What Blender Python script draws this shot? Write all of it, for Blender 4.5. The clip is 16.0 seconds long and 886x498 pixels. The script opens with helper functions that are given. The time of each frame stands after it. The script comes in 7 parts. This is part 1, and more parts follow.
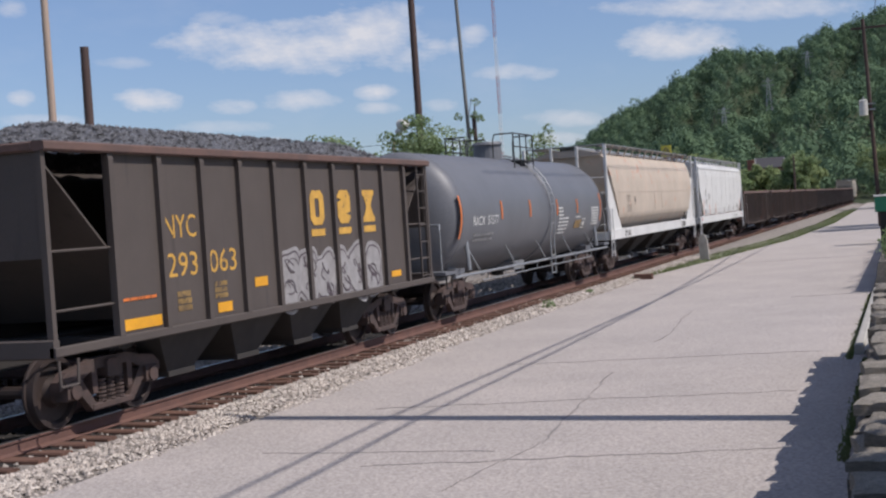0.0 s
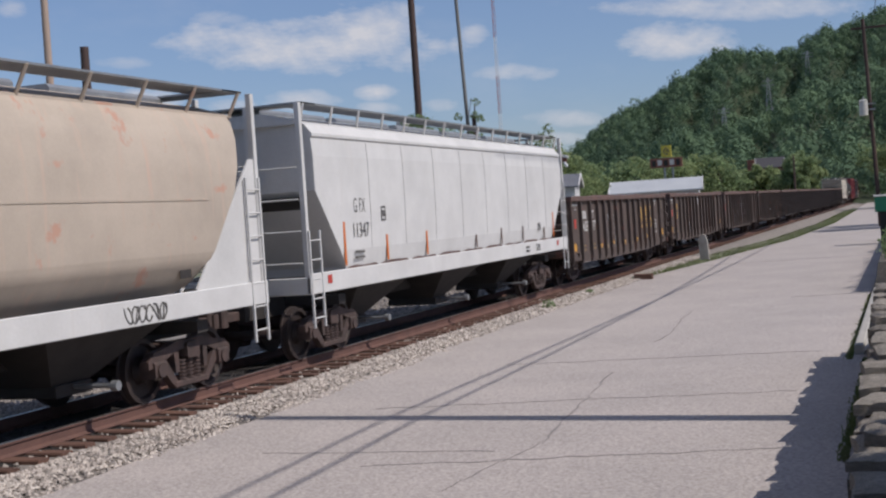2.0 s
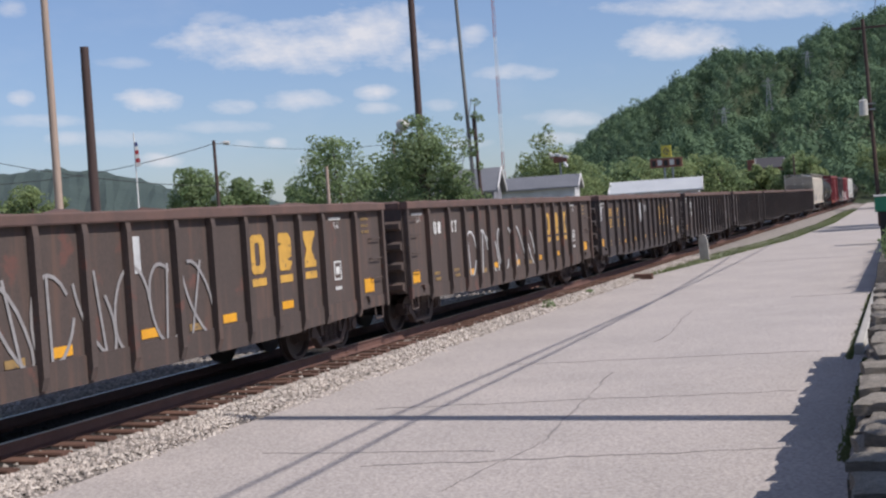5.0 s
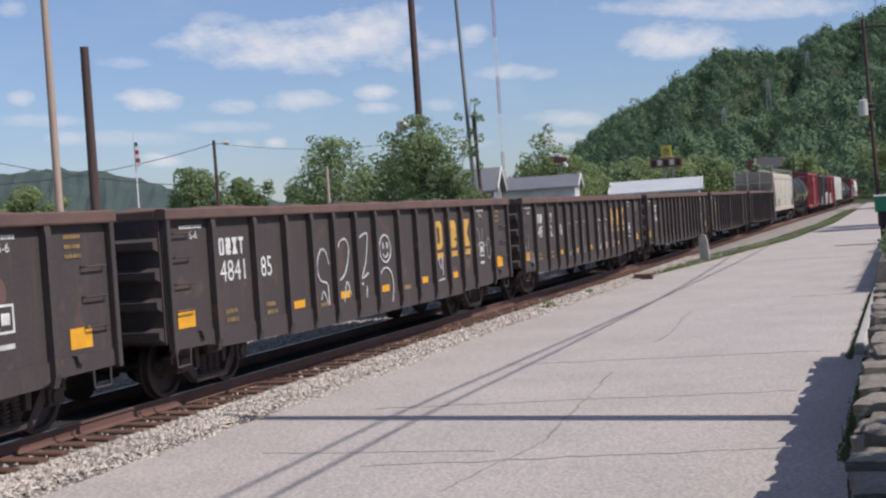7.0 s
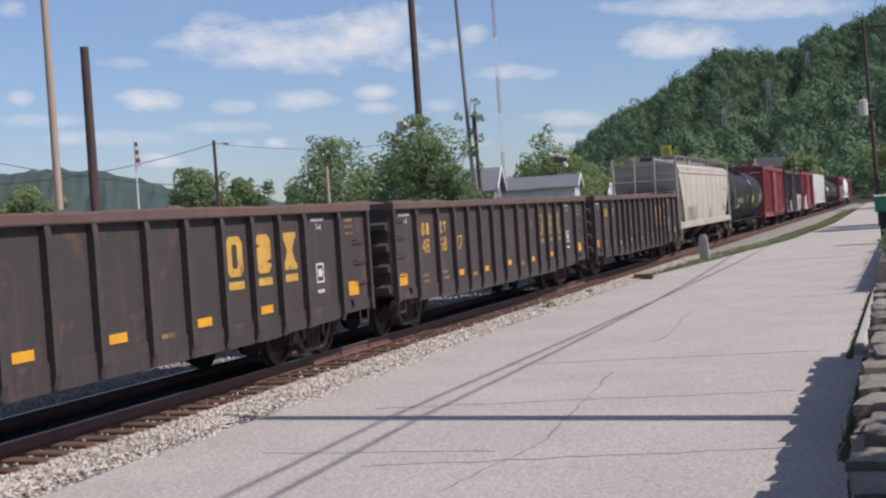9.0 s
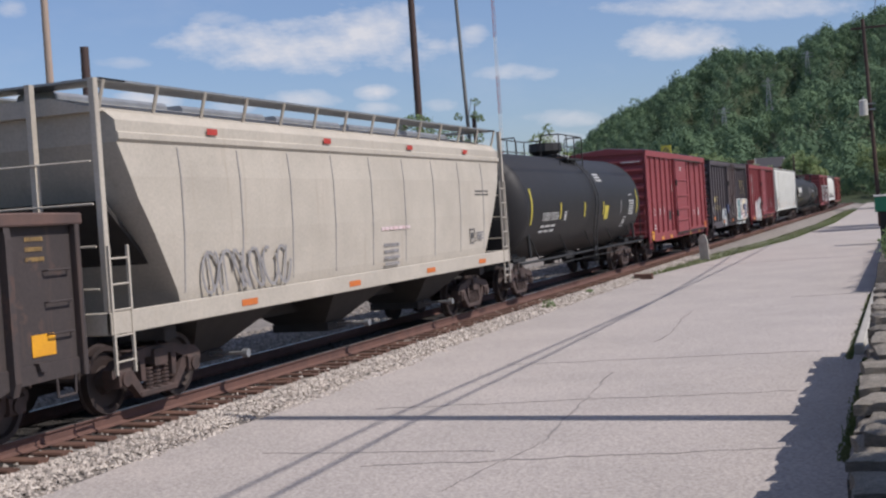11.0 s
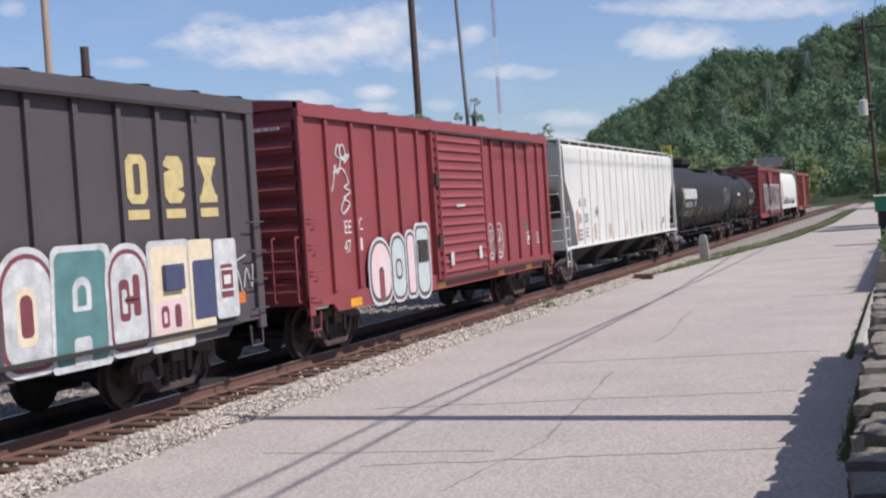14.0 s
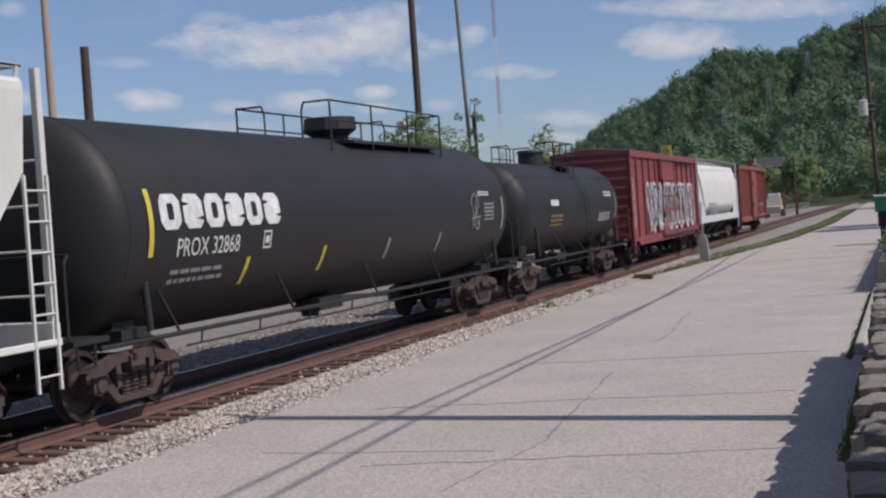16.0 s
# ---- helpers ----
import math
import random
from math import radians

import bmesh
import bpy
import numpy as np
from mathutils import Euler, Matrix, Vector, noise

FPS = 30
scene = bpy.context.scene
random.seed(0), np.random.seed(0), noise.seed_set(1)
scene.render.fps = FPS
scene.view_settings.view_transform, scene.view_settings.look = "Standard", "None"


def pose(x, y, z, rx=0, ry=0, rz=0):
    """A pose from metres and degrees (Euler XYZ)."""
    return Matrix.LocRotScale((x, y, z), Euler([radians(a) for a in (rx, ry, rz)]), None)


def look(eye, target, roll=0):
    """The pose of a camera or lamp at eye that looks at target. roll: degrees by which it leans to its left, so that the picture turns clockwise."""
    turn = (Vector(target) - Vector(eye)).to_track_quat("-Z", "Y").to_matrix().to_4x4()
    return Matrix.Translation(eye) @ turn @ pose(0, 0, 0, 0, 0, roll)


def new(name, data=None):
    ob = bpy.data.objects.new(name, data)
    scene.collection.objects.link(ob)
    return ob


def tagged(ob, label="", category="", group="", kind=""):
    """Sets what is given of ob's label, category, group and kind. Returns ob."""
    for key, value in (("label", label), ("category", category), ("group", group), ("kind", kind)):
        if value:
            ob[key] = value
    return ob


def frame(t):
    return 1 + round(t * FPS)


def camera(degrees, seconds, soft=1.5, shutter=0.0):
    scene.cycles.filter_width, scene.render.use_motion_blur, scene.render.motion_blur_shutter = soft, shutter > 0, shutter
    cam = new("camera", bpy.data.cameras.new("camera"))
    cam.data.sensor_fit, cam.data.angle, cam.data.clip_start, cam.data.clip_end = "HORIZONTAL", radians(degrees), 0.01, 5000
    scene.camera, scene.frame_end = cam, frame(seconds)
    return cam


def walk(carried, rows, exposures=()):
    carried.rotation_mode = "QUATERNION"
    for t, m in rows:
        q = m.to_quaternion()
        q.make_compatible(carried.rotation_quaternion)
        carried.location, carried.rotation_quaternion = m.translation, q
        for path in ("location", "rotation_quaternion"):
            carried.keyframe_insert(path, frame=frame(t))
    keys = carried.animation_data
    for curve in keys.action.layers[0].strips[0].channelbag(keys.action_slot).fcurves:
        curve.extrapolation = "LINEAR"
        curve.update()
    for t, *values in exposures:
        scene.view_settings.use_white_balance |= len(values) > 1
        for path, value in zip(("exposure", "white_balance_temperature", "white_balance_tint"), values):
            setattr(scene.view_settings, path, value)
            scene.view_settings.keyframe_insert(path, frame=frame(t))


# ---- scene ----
cam = camera(38.52, 16.0, 2.3)
EYE = (0.0, 0.0, 2.377)
YAW, TILT, ROLL = radians(20.228), radians(1.422), -3.826
AIM = (-60 * math.sin(YAW) * math.cos(TILT), 60 * math.cos(YAW) * math.cos(TILT), EYE[2] - 60 * math.sin(TILT))
VIEW = look(EYE, AIM, ROLL)
walk(cam, [(0, VIEW), (16, VIEW)], exposures=[(t, e, 6480, 14) for t, e in ((0, .16), (1, .14), (1.5, .07), (2, -.05), (2.5, -.06), (3, .1), (4, .24), (7, .24), (9, .24), (11.3, .14), (12, .24), (13, .34), (14, .33), (15, .07), (16, -.05))])

# ---- sky and sun ----
SUN_ELEVATION = radians(50)
SUN_WAY = Vector((math.cos(SUN_ELEVATION), -0.045 * math.cos(SUN_ELEVATION), math.sin(SUN_ELEVATION)))
sun = new("sun", bpy.data.lights.new("sun", "SUN"))
sun.data.energy, sun.data.angle, sun.data.color = 3.9, radians(0.55), (1.0, 0.95, 0.88)
sun.matrix_world = look(SUN_WAY * 60, (0, 0, 0))

# clouds: across and up from the middle of the valley's view (tangent units), half sizes, density
CLOUDS = [(-.109, .160, .107, .017, 1.0), (-.053, .172, .045, .018, 1.0), (.185, .165, .043, .013, 1.1), (.226, .190, .09, .008, .8),
          (-.053, .124, .017, .0055, 1.1), (-.231, .117, .025, .008, .9), (-.111, .117, .030, .007, .75), (-.167, .113, .018, .0055, .8),
          (-.332, .119, .011, .006, .8), (.056, .139, .031, .006, .7), (.024, .170, .011, .007, .6), (.096, .103, .033, .0055, .6),
          (-.002, .114, .016, .005, .6), (-.053, .111, .018, .004, .6), (-.225, .070, .018, .0055, .9), (-.131, .084, .009, .0045, .9),
          (-.158, .083, .011, .0035, .6), (-.323, .101, .045, .0045, .5), (-.25, .087, .055, .006, .4), (-.172, .096, .038, .0045, .45),
          (-.341, .190, .013, .007, .6), (-.175, .182, .020, .0055, .45), (-.251, .147, .021, .0045, .4), (-.296, .087, .019, .0045, .5),
          (.092, .087, .021, .0045, .7), (-.10, .069, .016, .004, .5), (.02, .083, .02, .004, .5), (.26, .10, .06, .006, .5)]


def make_world():
    world = bpy.data.worlds.new("daylight")
    scene.world, world.use_nodes = world, True
    n, l = world.node_tree.nodes, world.node_tree.links
    back = n["Background"]
    sky = n.new("ShaderNodeTexSky")
    sky.sky_type, sky.sun_disc = "NISHITA", False
    sky.sun_elevation, sky.sun_rotation = SUN_ELEVATION, radians(92)
    sky.air_density, sky.dust_density, sky.ozone_density = 1.0, .4, 2.7
    way = n.new("ShaderNodeTexCoord")

    def math_node(op, a, b=None, c=None, clamp=False):
        m = n.new("ShaderNodeMath")
        m.operation, m.use_clamp = op, clamp
        for k, v in enumerate((a, b, c)):
            if v is None:
                continue
            if isinstance(v, (int, float)):
                m.inputs[k].default_value = v
            else:
                l.new(v, m.inputs[k])
        return m.outputs[0]

    def dot(v):
        m = n.new("ShaderNodeVectorMath")
        m.operation = "DOT_PRODUCT"
        l.new(way.outputs["Generated"], m.inputs[0])
        m.inputs[1].default_value = v
        return m.outputs["Value"]

    ahead = math_node("MAXIMUM", dot((-.3457, .938, -.0248)), .05)
    across = math_node("DIVIDE", dot((.9368, .3434, -.0667)), ahead)
    up = math_node("DIVIDE", dot((.0541, .0463, .9975)), ahead)
    plane = n.new("ShaderNodeCombineXYZ")
    l.new(across, plane.inputs[0])
    l.new(math_node("MULTIPLY", up, 2.2), plane.inputs[1])

    def puff(scale, detail):
        t = n.new("ShaderNodeTexNoise")
        t.inputs["Scale"].default_value, t.inputs["Detail"].default_value, t.inputs["Roughness"].default_value = scale, detail, .62
        l.new(plane.outputs[0], t.inputs["Vector"])
        return t.outputs["Fac"]

    rough = math_node("ADD", math_node("MULTIPLY", puff(22, 6), 2.6), math_node("MULTIPLY", puff(90, 4), .6))
    total = None
    for a, b, w, h, d in CLOUDS:
        x = math_node("DIVIDE", math_node("SUBTRACT", across, a), w * 1.2)
        y = math_node("DIVIDE", math_node("SUBTRACT", up, b), h * 1.35)
        r = math_node("SUBTRACT", math_node("SUBTRACT", 1.0, math_node("MULTIPLY", x, x)), math_node("MULTIPLY", y, y))
        m = math_node("MULTIPLY", math_node("MULTIPLY", math_node("ADD", r, math_node("SUBTRACT", rough, 1.68)), .85, clamp=True), min(d * 1.05, 1.0))
        total = m if total is None else math_node("MAXIMUM", total, m)
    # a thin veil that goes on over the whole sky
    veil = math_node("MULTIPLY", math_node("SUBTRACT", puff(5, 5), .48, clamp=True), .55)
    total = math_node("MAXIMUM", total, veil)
    # unseen broken cloud overhead and behind, added to whiten the fill in shadows
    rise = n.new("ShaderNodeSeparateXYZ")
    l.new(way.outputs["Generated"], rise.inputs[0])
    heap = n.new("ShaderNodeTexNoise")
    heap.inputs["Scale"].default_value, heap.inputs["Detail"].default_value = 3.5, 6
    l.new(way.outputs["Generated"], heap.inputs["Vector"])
    fill_cloud = math_node("MULTIPLY", math_node("SUBTRACT", heap.outputs["Fac"], .46, clamp=True), 5.0, clamp=True)
    fill_cloud = math_node("MULTIPLY", fill_cloud, math_node("MULTIPLY", math_node("SUBTRACT", rise.outputs[2], .25), 6.0, clamp=True))
    fill_cloud = math_node("MULTIPLY", fill_cloud, .5)
    total = math_node("MAXIMUM", total, fill_cloud)
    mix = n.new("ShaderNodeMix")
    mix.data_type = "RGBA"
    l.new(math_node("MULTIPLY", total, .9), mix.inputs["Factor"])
    cool = n.new("ShaderNodeMix")
    cool.data_type, cool.blend_type = "RGBA", "MULTIPLY"
    cool.inputs["Factor"].default_value = 1.0
    l.new(sky.outputs[0], cool.inputs["A"])
    # the low sky stays blue: clear, dry air in the valley
    low = n.new("ShaderNodeMix")
    low.data_type = "RGBA"
    l.new(math_node("MULTIPLY", rise.outputs[2], 4.5, clamp=True), low.inputs["Factor"])
    low.inputs["A"].default_value, low.inputs["B"].default_value = (.68, .76, .95, 1), (.97, .97, 1.07, 1)
    l.new(low.outputs["Result"], cool.inputs["B"])
    l.new(cool.outputs["Result"], mix.inputs["A"])
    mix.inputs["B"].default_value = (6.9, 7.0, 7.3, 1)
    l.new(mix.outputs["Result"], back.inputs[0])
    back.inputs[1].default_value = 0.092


make_world()

# ---- materials ----


def material(name, base, other=None, rough=.7, metal=0.0, scale=3.0, grain=40.0, bump=.15, dist=.01, stretch=(1, 1, 1), spots=None, spot_at=.62,
             per_island=0.0, per_object=0.0, streaks=None, streak_at=.58, gloss=.5, through_light=0.0, speckle=.5):
    """Base colour broken by a broad and a fine noise, worn spots and run-down streaks of other colours, fine relief."""
    m = bpy.data.materials.new(name)
    m.use_nodes = True
    n, l = m.node_tree.nodes, m.node_tree.links
    shader = n["Principled BSDF"]
    co = n.new("ShaderNodeTexCoord")
    info = n.new("ShaderNodeObjectInfo")
    shift = n.new("ShaderNodeVectorMath")
    shift.operation = "MULTIPLY_ADD"
    l.new(info.outputs["Random"], shift.inputs[0])
    shift.inputs[1].default_value = (17, 31, 23)
    place = n.new("ShaderNodeMapping")
    place.inputs["Scale"].default_value = stretch
    l.new(co.outputs["Object"], shift.inputs[2])
    l.new(shift.outputs[0], place.inputs["Vector"])

    def noise_node(s, detail=5, source=None):
        t = n.new("ShaderNodeTexNoise")
        t.inputs["Scale"].default_value, t.inputs["Detail"].default_value, t.inputs["Roughness"].default_value = s, detail, .6
        l.new(source or place.outputs[0], t.inputs["Vector"])
        return t.outputs["Fac"]

    def ramp(fac, a, b):
        r = n.new("ShaderNodeMapRange")
        r.inputs["From Min"].default_value, r.inputs["From Max"].default_value = a, b
        l.new(fac, r.inputs["Value"])
        return r.outputs["Result"]

    def blend(fac, a, b):
        x = n.new("ShaderNodeMix")
        x.data_type = "RGBA"
        l.new(fac, x.inputs["Factor"])
        for key, v in (("A", a), ("B", b)):
            if isinstance(v, tuple):
                x.inputs[key].default_value = (*v, 1)
            else:
                l.new(v, x.inputs[key])
        return x.outputs["Result"]

    other = other or tuple(c * .72 for c in base)
    fine = noise_node(grain, 4)
    colour = blend(ramp(noise_node(scale), .3, .7), base, other)
    dim = n.new("ShaderNodeHueSaturation")
    l.new(colour, dim.inputs["Color"])
    value = n.new("ShaderNodeMath")
    value.operation = "MULTIPLY_ADD"
    l.new(fine, value.inputs[0])
    value.inputs[1].default_value, value.inputs[2].default_value = speckle, 1 - speckle / 2
    last = value.outputs[0]
    for amount, source in ((per_object, info.outputs["Random"]), (per_island, None)):
        if amount:
            if source is None:
                geo = n.new("ShaderNodeNewGeometry")
                source = geo.outputs["Random Per Island"]
            add = n.new("ShaderNodeMath")
            add.operation = "MULTIPLY_ADD"
            l.new(source, add.inputs[0])
            add.inputs[1].default_value = amount
            sub = n.new("ShaderNodeMath")
            sub.operation = "SUBTRACT"
            l.new(last, sub.inputs[0])
            sub.inputs[1].default_value = amount / 2
            l.new(sub.outputs[0], add.inputs[2])
            last = add.outputs[0]
    l.new(last, dim.inputs["Value"])
    colour = dim.outputs["Color"]
    if streaks:
        long = n.new("ShaderNodeMapping")
        long.inputs["Scale"].default_value = (1.6, 2.6, .22)
        l.new(shift.outputs[0], long.inputs["Vector"])
        colour = blend(ramp(noise_node(2.2, 6, long.outputs[0]), streak_at, streak_at + .16), colour, streaks)
    if spots:
        colour = blend(ramp(noise_node(scale * 1.9, 8), spot_at, spot_at + .06), colour, spots)
    l.new(colour, shader.inputs["Base Color"])
    shader.inputs["Metallic"].default_value = metal
    shader.inputs["Specular IOR Level"].default_value = gloss
    r = n.new("ShaderNodeMapRange")
    r.inputs["To Min"].default_value, r.inputs["To Max"].default_value = max(rough - .12, .05), min(rough + .12, 1)
    l.new(fine, r.inputs["Value"])
    l.new(r.outputs["Result"], shader.inputs["Roughness"])
    if bump:
        b = n.new("ShaderNodeBump")
        b.inputs["Strength"].default_value, b.inputs["Distance"].default_value = bump, dist
        l.new(fine, b.inputs["Height"])
        l.new(b.outputs[0], shader.inputs["Normal"])
    if through_light:
        thin = n.new("ShaderNodeBsdfTranslucent")
        l.new(colour, thin.inputs["Color"])
        both = n.new("ShaderNodeMixShader")
        both.inputs[0].default_value = through_light
        l.new(shader.outputs[0], both.inputs[1])
        l.new(thin.outputs[0], both.inputs[2])
        l.new(both.outputs[0], n["Material Output"].inputs["Surface"])
    return m


def car_paint(name, base, rust=None, at=.62, rough=.55, **more):
    return material(name, base, tuple(c * .82 for c in base), rough=rough, scale=.9, grain=22, bump=.06, dist=.004, streaks=rust, streak_at=at, **more)


RUST = (.09, .042, .028)
M_ROAD = material("worn_road_surface", (.395, .352, .325), (.335, .302, .28), rough=.9, scale=.45, grain=24, bump=.7, dist=.012, speckle=1.7)
M_CRACK = material("tarred_crack", (.235, .215, .208), rough=.9)
M_GROUND = material("dry_ground", (.24, .22, .17), (.09, .12, .045), rough=.95, scale=.08, grain=6, bump=.4, dist=.05)
M_GRASS = material("grass", (.105, .15, .045), (.15, .165, .07), rough=.9, scale=2, grain=30, per_island=.5, through_light=.2)
M_VERGE = material("worn_turf", (.10, .13, .055), (.19, .18, .13), rough=.95, scale=1.6, grain=14, bump=.8, dist=.05, speckle=1.0)
M_BALLAST = material("ballast_bed", (.28, .25, .222), (.19, .168, .15), rough=.95, scale=2.5, grain=26, bump=1, dist=.05)
# dimmed copy of the ballast stone, with the train's shadow in its colour
M_YARD_SHADE_STONE = material("shade_dimmed_yard_stone", (.30, .265, .235), (.17, .15, .135), rough=.9, scale=4, grain=30, per_island=.75, bump=.2)
M_STONE = material("ballast_stone", (.47, .42, .37), (.33, .285, .25), rough=.9, scale=4, grain=30, per_island=.75, bump=.2)
M_TIE = material("weathered_tie", (.145, .074, .05), (.085, .046, .035), rough=.9, scale=4, grain=60, stretch=(.3, 3, 3), bump=.5, per_object=.4)
M_RAIL = material("rusty_rail", (.18, .095, .075), (.125, .07, .058), rough=.75, metal=.3, scale=3)
M_RAILHEAD = material("polished_rail_head", (.42, .40, .39), rough=.3, metal=.9)
M_WALL = material("field_stone", (.30, .265, .22), (.175, .155, .13), rough=.95, scale=7, grain=26, bump=1, dist=.035, per_object=.55, speckle=1.3)
M_CONCRETE = material("old_concrete", (.40, .38, .34), (.30, .285, .255), rough=.9, scale=3, grain=50)
M_POLE_PALE = material("pale_weathered_wood", (.44, .34, .275), (.32, .24, .19), rough=.85, scale=3, grain=25, stretch=(4, 4, .2), bump=.4)
M_POLE_DARK = material("creosoted_wood", (.085, .052, .045), (.055, .036, .032), rough=.85, scale=3, grain=25, stretch=(4, 4, .2), bump=.4)
M_POLE_GREY = material("grey_weathered_wood", (.20, .20, .19), (.14, .14, .135), rough=.85, scale=3, grain=25, stretch=(4, 4, .2), bump=.4)
M_GREY_STEEL = material("galvanised_steel", (.35, .36, .37), rough=.5, metal=.6)
M_WHITE = material("white_paint", (.74, .73, .71), (.62, .61, .6), rough=.5)
M_MARK_WHITE = material("white_lettering", (.70, .70, .68), (.48, .48, .46), rough=.6, scale=6)
M_MARK_YELLOW = material("yellow_lettering", (.60, .34, .06), (.44, .25, .05), rough=.7, scale=4, spots=(.11, .075, .05), spot_at=.60)
M_MARK_FADED = material("faded_yellow_lettering", (.33, .21, .07), (.15, .10, .05), rough=.7, scale=5, spots=(.08, .06, .05), spot_at=.56)
M_MARK_BLACK = material("black_lettering", (.05, .05, .05), (.14, .13, .12), rough=.6, scale=6)
M_FAINT = material("sun_bleached_lettering", (.17, .15, .13), (.30, .26, .22), rough=.7, scale=8)
M_REFLECT = material("yellow_reflector", (.75, .36, .02), (.6, .28, .02), rough=.35)
M_ORANGE = material("orange_reflector", (.62, .16, .03), (.5, .14, .03), rough=.4)
M_RED_MARK = material("red_marker", (.5, .05, .035), rough=.5)
M_TRUCK = material("rusty_cast_steel", (.085, .053, .046), (.042, .031, .028), rough=.8, scale=4, grain=30, bump=.3)
M_WHEEL = material("rolled_wheel_steel", (.06, .042, .038), (.04, .032, .03), rough=.6, metal=.4)
M_UNDER = material("grimy_underframe", (.038, .033, .031), (.026, .023, .022), rough=.9, scale=3)
M_BLACK = material("flat_black_steel", (.018, .018, .018), rough=.6)
M_GONDOLA = car_paint("brown_black_gondola_paint", (.054, .043, .042), (.074, .050, .043), .56, .85, spots=(.082, .052, .044), spot_at=.58, per_object=.15, speckle=.9)
M_GONDOLA_BROWN = car_paint("rusted_brown_gondola_paint", (.078, .058, .051), (.105, .066, .052), .52, .88, spots=(.12, .058, .047), spot_at=.60, per_object=.2, speckle=.9)
# ballast and stone between the rails: the train's shade is put into the colour
M_SHADE_BED = material("shade_dark_ballast", (.03, .026, .024), (.018, .016, .015), rough=.95, scale=2.5, grain=26, bump=1, dist=.05)
M_SHADE_STONE = material("shade_dark_stone", (.045, .038, .034), (.025, .022, .02), rough=.9, scale=4, grain=30, per_island=.6, bump=.2)
M_CHORD = material("rusty_top_chord", (.135, .078, .064), (.085, .056, .05), rough=.85, scale=2)
M_COALCAR = car_paint("dark_brown_hopper_paint", (.078, .063, .056), (.05, .04, .038), .6, .75)
M_COAL = material("coal", (.10, .10, .108), (.20, .20, .212), rough=.55, scale=11, grain=26, bump=1, dist=.12, per_island=.9, speckle=1.8)
M_GREYTANK = car_paint("grey_tank_paint", (.13, .135, .15), (.085, .09, .10), .64, .5)
M_BLACKTANK = car_paint("black_tank_paint", (.021, .02, .021), (.034, .031, .03), .60, .58, gloss=.35)
M_TAN = car_paint("faded_tan_hopper_paint", (.455, .385, .315), (.48, .36, .285), .56, .75, spots=(.45, .27, .20), spot_at=.60, speckle=.2)
M_OFFWHITE = car_paint("off_white_hopper_paint", (.60, .595, .58), (.52, .50, .475), .60, .6, speckle=.2)
M_BEIGE = car_paint("beige_hopper_paint", (.47, .425, .36), (.38, .33, .27), .58, .65)
M_PALE = car_paint("pale_grey_hopper_paint", (.665, .66, .62), (.57, .55, .50), .63, .6, speckle=.2)
M_BOXRED = car_paint("boxcar_red_paint", (.262, .053, .059), (.215, .047, .05), .6, .6)
M_BOXRED_OLD = car_paint("dull_boxcar_red_paint", (.225, .052, .055), (.17, .045, .045), .58, .65)
M_BOXORANGE = car_paint("rust_orange_boxcar_paint", (.25, .07, .055), (.19, .06, .05), .58, .7)
M_BOXBLACK = car_paint("sun_dulled_black_paint", (.078, .065, .072), (.085, .058, .054), .6, .7, spots=(.12, .062, .048), spot_at=.70)
M_RUSTY_DOOR = car_paint("rust_streaked_door_paint", (.075, .056, .056), (.12, .06, .045), .55, .75)
M_PINK = material("pink_spray_paint", (.66, .45, .45), (.62, .55, .56), rough=.6)
M_MAROON_SPRAY = material("maroon_spray", (.20, .045, .06), (.14, .04, .05), rough=.6, scale=5)
M_PALE_TEAL_SPRAY = material("pale_teal_spray", (.50, .56, .55), (.40, .46, .46), rough=.6, scale=5)
M_PALE_LETTER = material("pale_yellow_lettering", (.62, .50, .22), (.45, .36, .18), rough=.6, scale=6)
M_CREAM_SPRAY = material("cream_spray", (.72, .63, .46), (.6, .5, .36), rough=.6, scale=5)
M_SPRAY = material("white_spray_paint", (.62, .63, .63), (.36, .37, .38), rough=.6, scale=4)
M_GREY_SPRAY = material("thin_grey_spray_paint", (.30, .29, .29), (.20, .19, .19), rough=.7, scale=5)
M_DARK_SPRAY = material("dark_spray_paint", (.09, .07, .08), rough=.6)
M_TEAL_SPRAY = material("teal_spray_paint", (.10, .23, .23), rough=.6)
M_BLUE_SPRAY = material("dark_blue_spray", (.045, .055, .13), (.06, .07, .12), rough=.6, scale=5)
M_BARK = material("bark", (.11, .085, .065), rough=.95, scale=6, bump=.6)
M_LEAF = material("leaves", (.175, .25, .11), (.24, .305, .16), rough=.75, scale=.7, grain=5, bump=0, per_island=.6, through_light=.5, gloss=.2)
M_LEAF_PALE = material("pale_leaves", (.26, .315, .145), (.20, .26, .115), rough=.75, scale=.5, grain=5, bump=0, per_island=.5, through_light=.45, gloss=.2)
M_WOODS = material("hillside_leaves", (.155, .23, .125), (.085, .14, .095), rough=.9, scale=.05, grain=.2, bump=0, speckle=.5, per_island=.12, through_light=.22, gloss=.1)
# wood floor made near-black, so gaps between crowns read as shade
M_SHADE_FLOOR = material("shade_dark_wood_floor", (.03, .045, .015), rough=.95, scale=.05, grain=.4)
M_FAR_WOODS = material("far_woods", (.045, .068, .058), (.032, .052, .046), rough=.9, scale=.012, grain=.08, bump=.6, dist=6)
M_ROOF = material("grey_metal_roof", (.17, .175, .19), (.14, .145, .16), rough=.6, metal=.2, scale=.6)
M_ROOF_PALE = material("pale_metal_roof", (.46, .48, .49), (.39, .41, .43), rough=.6, metal=.1, scale=.6)
M_ROOF_DARK = material("dark_shingles", (.06, .058, .065), rough=.9)
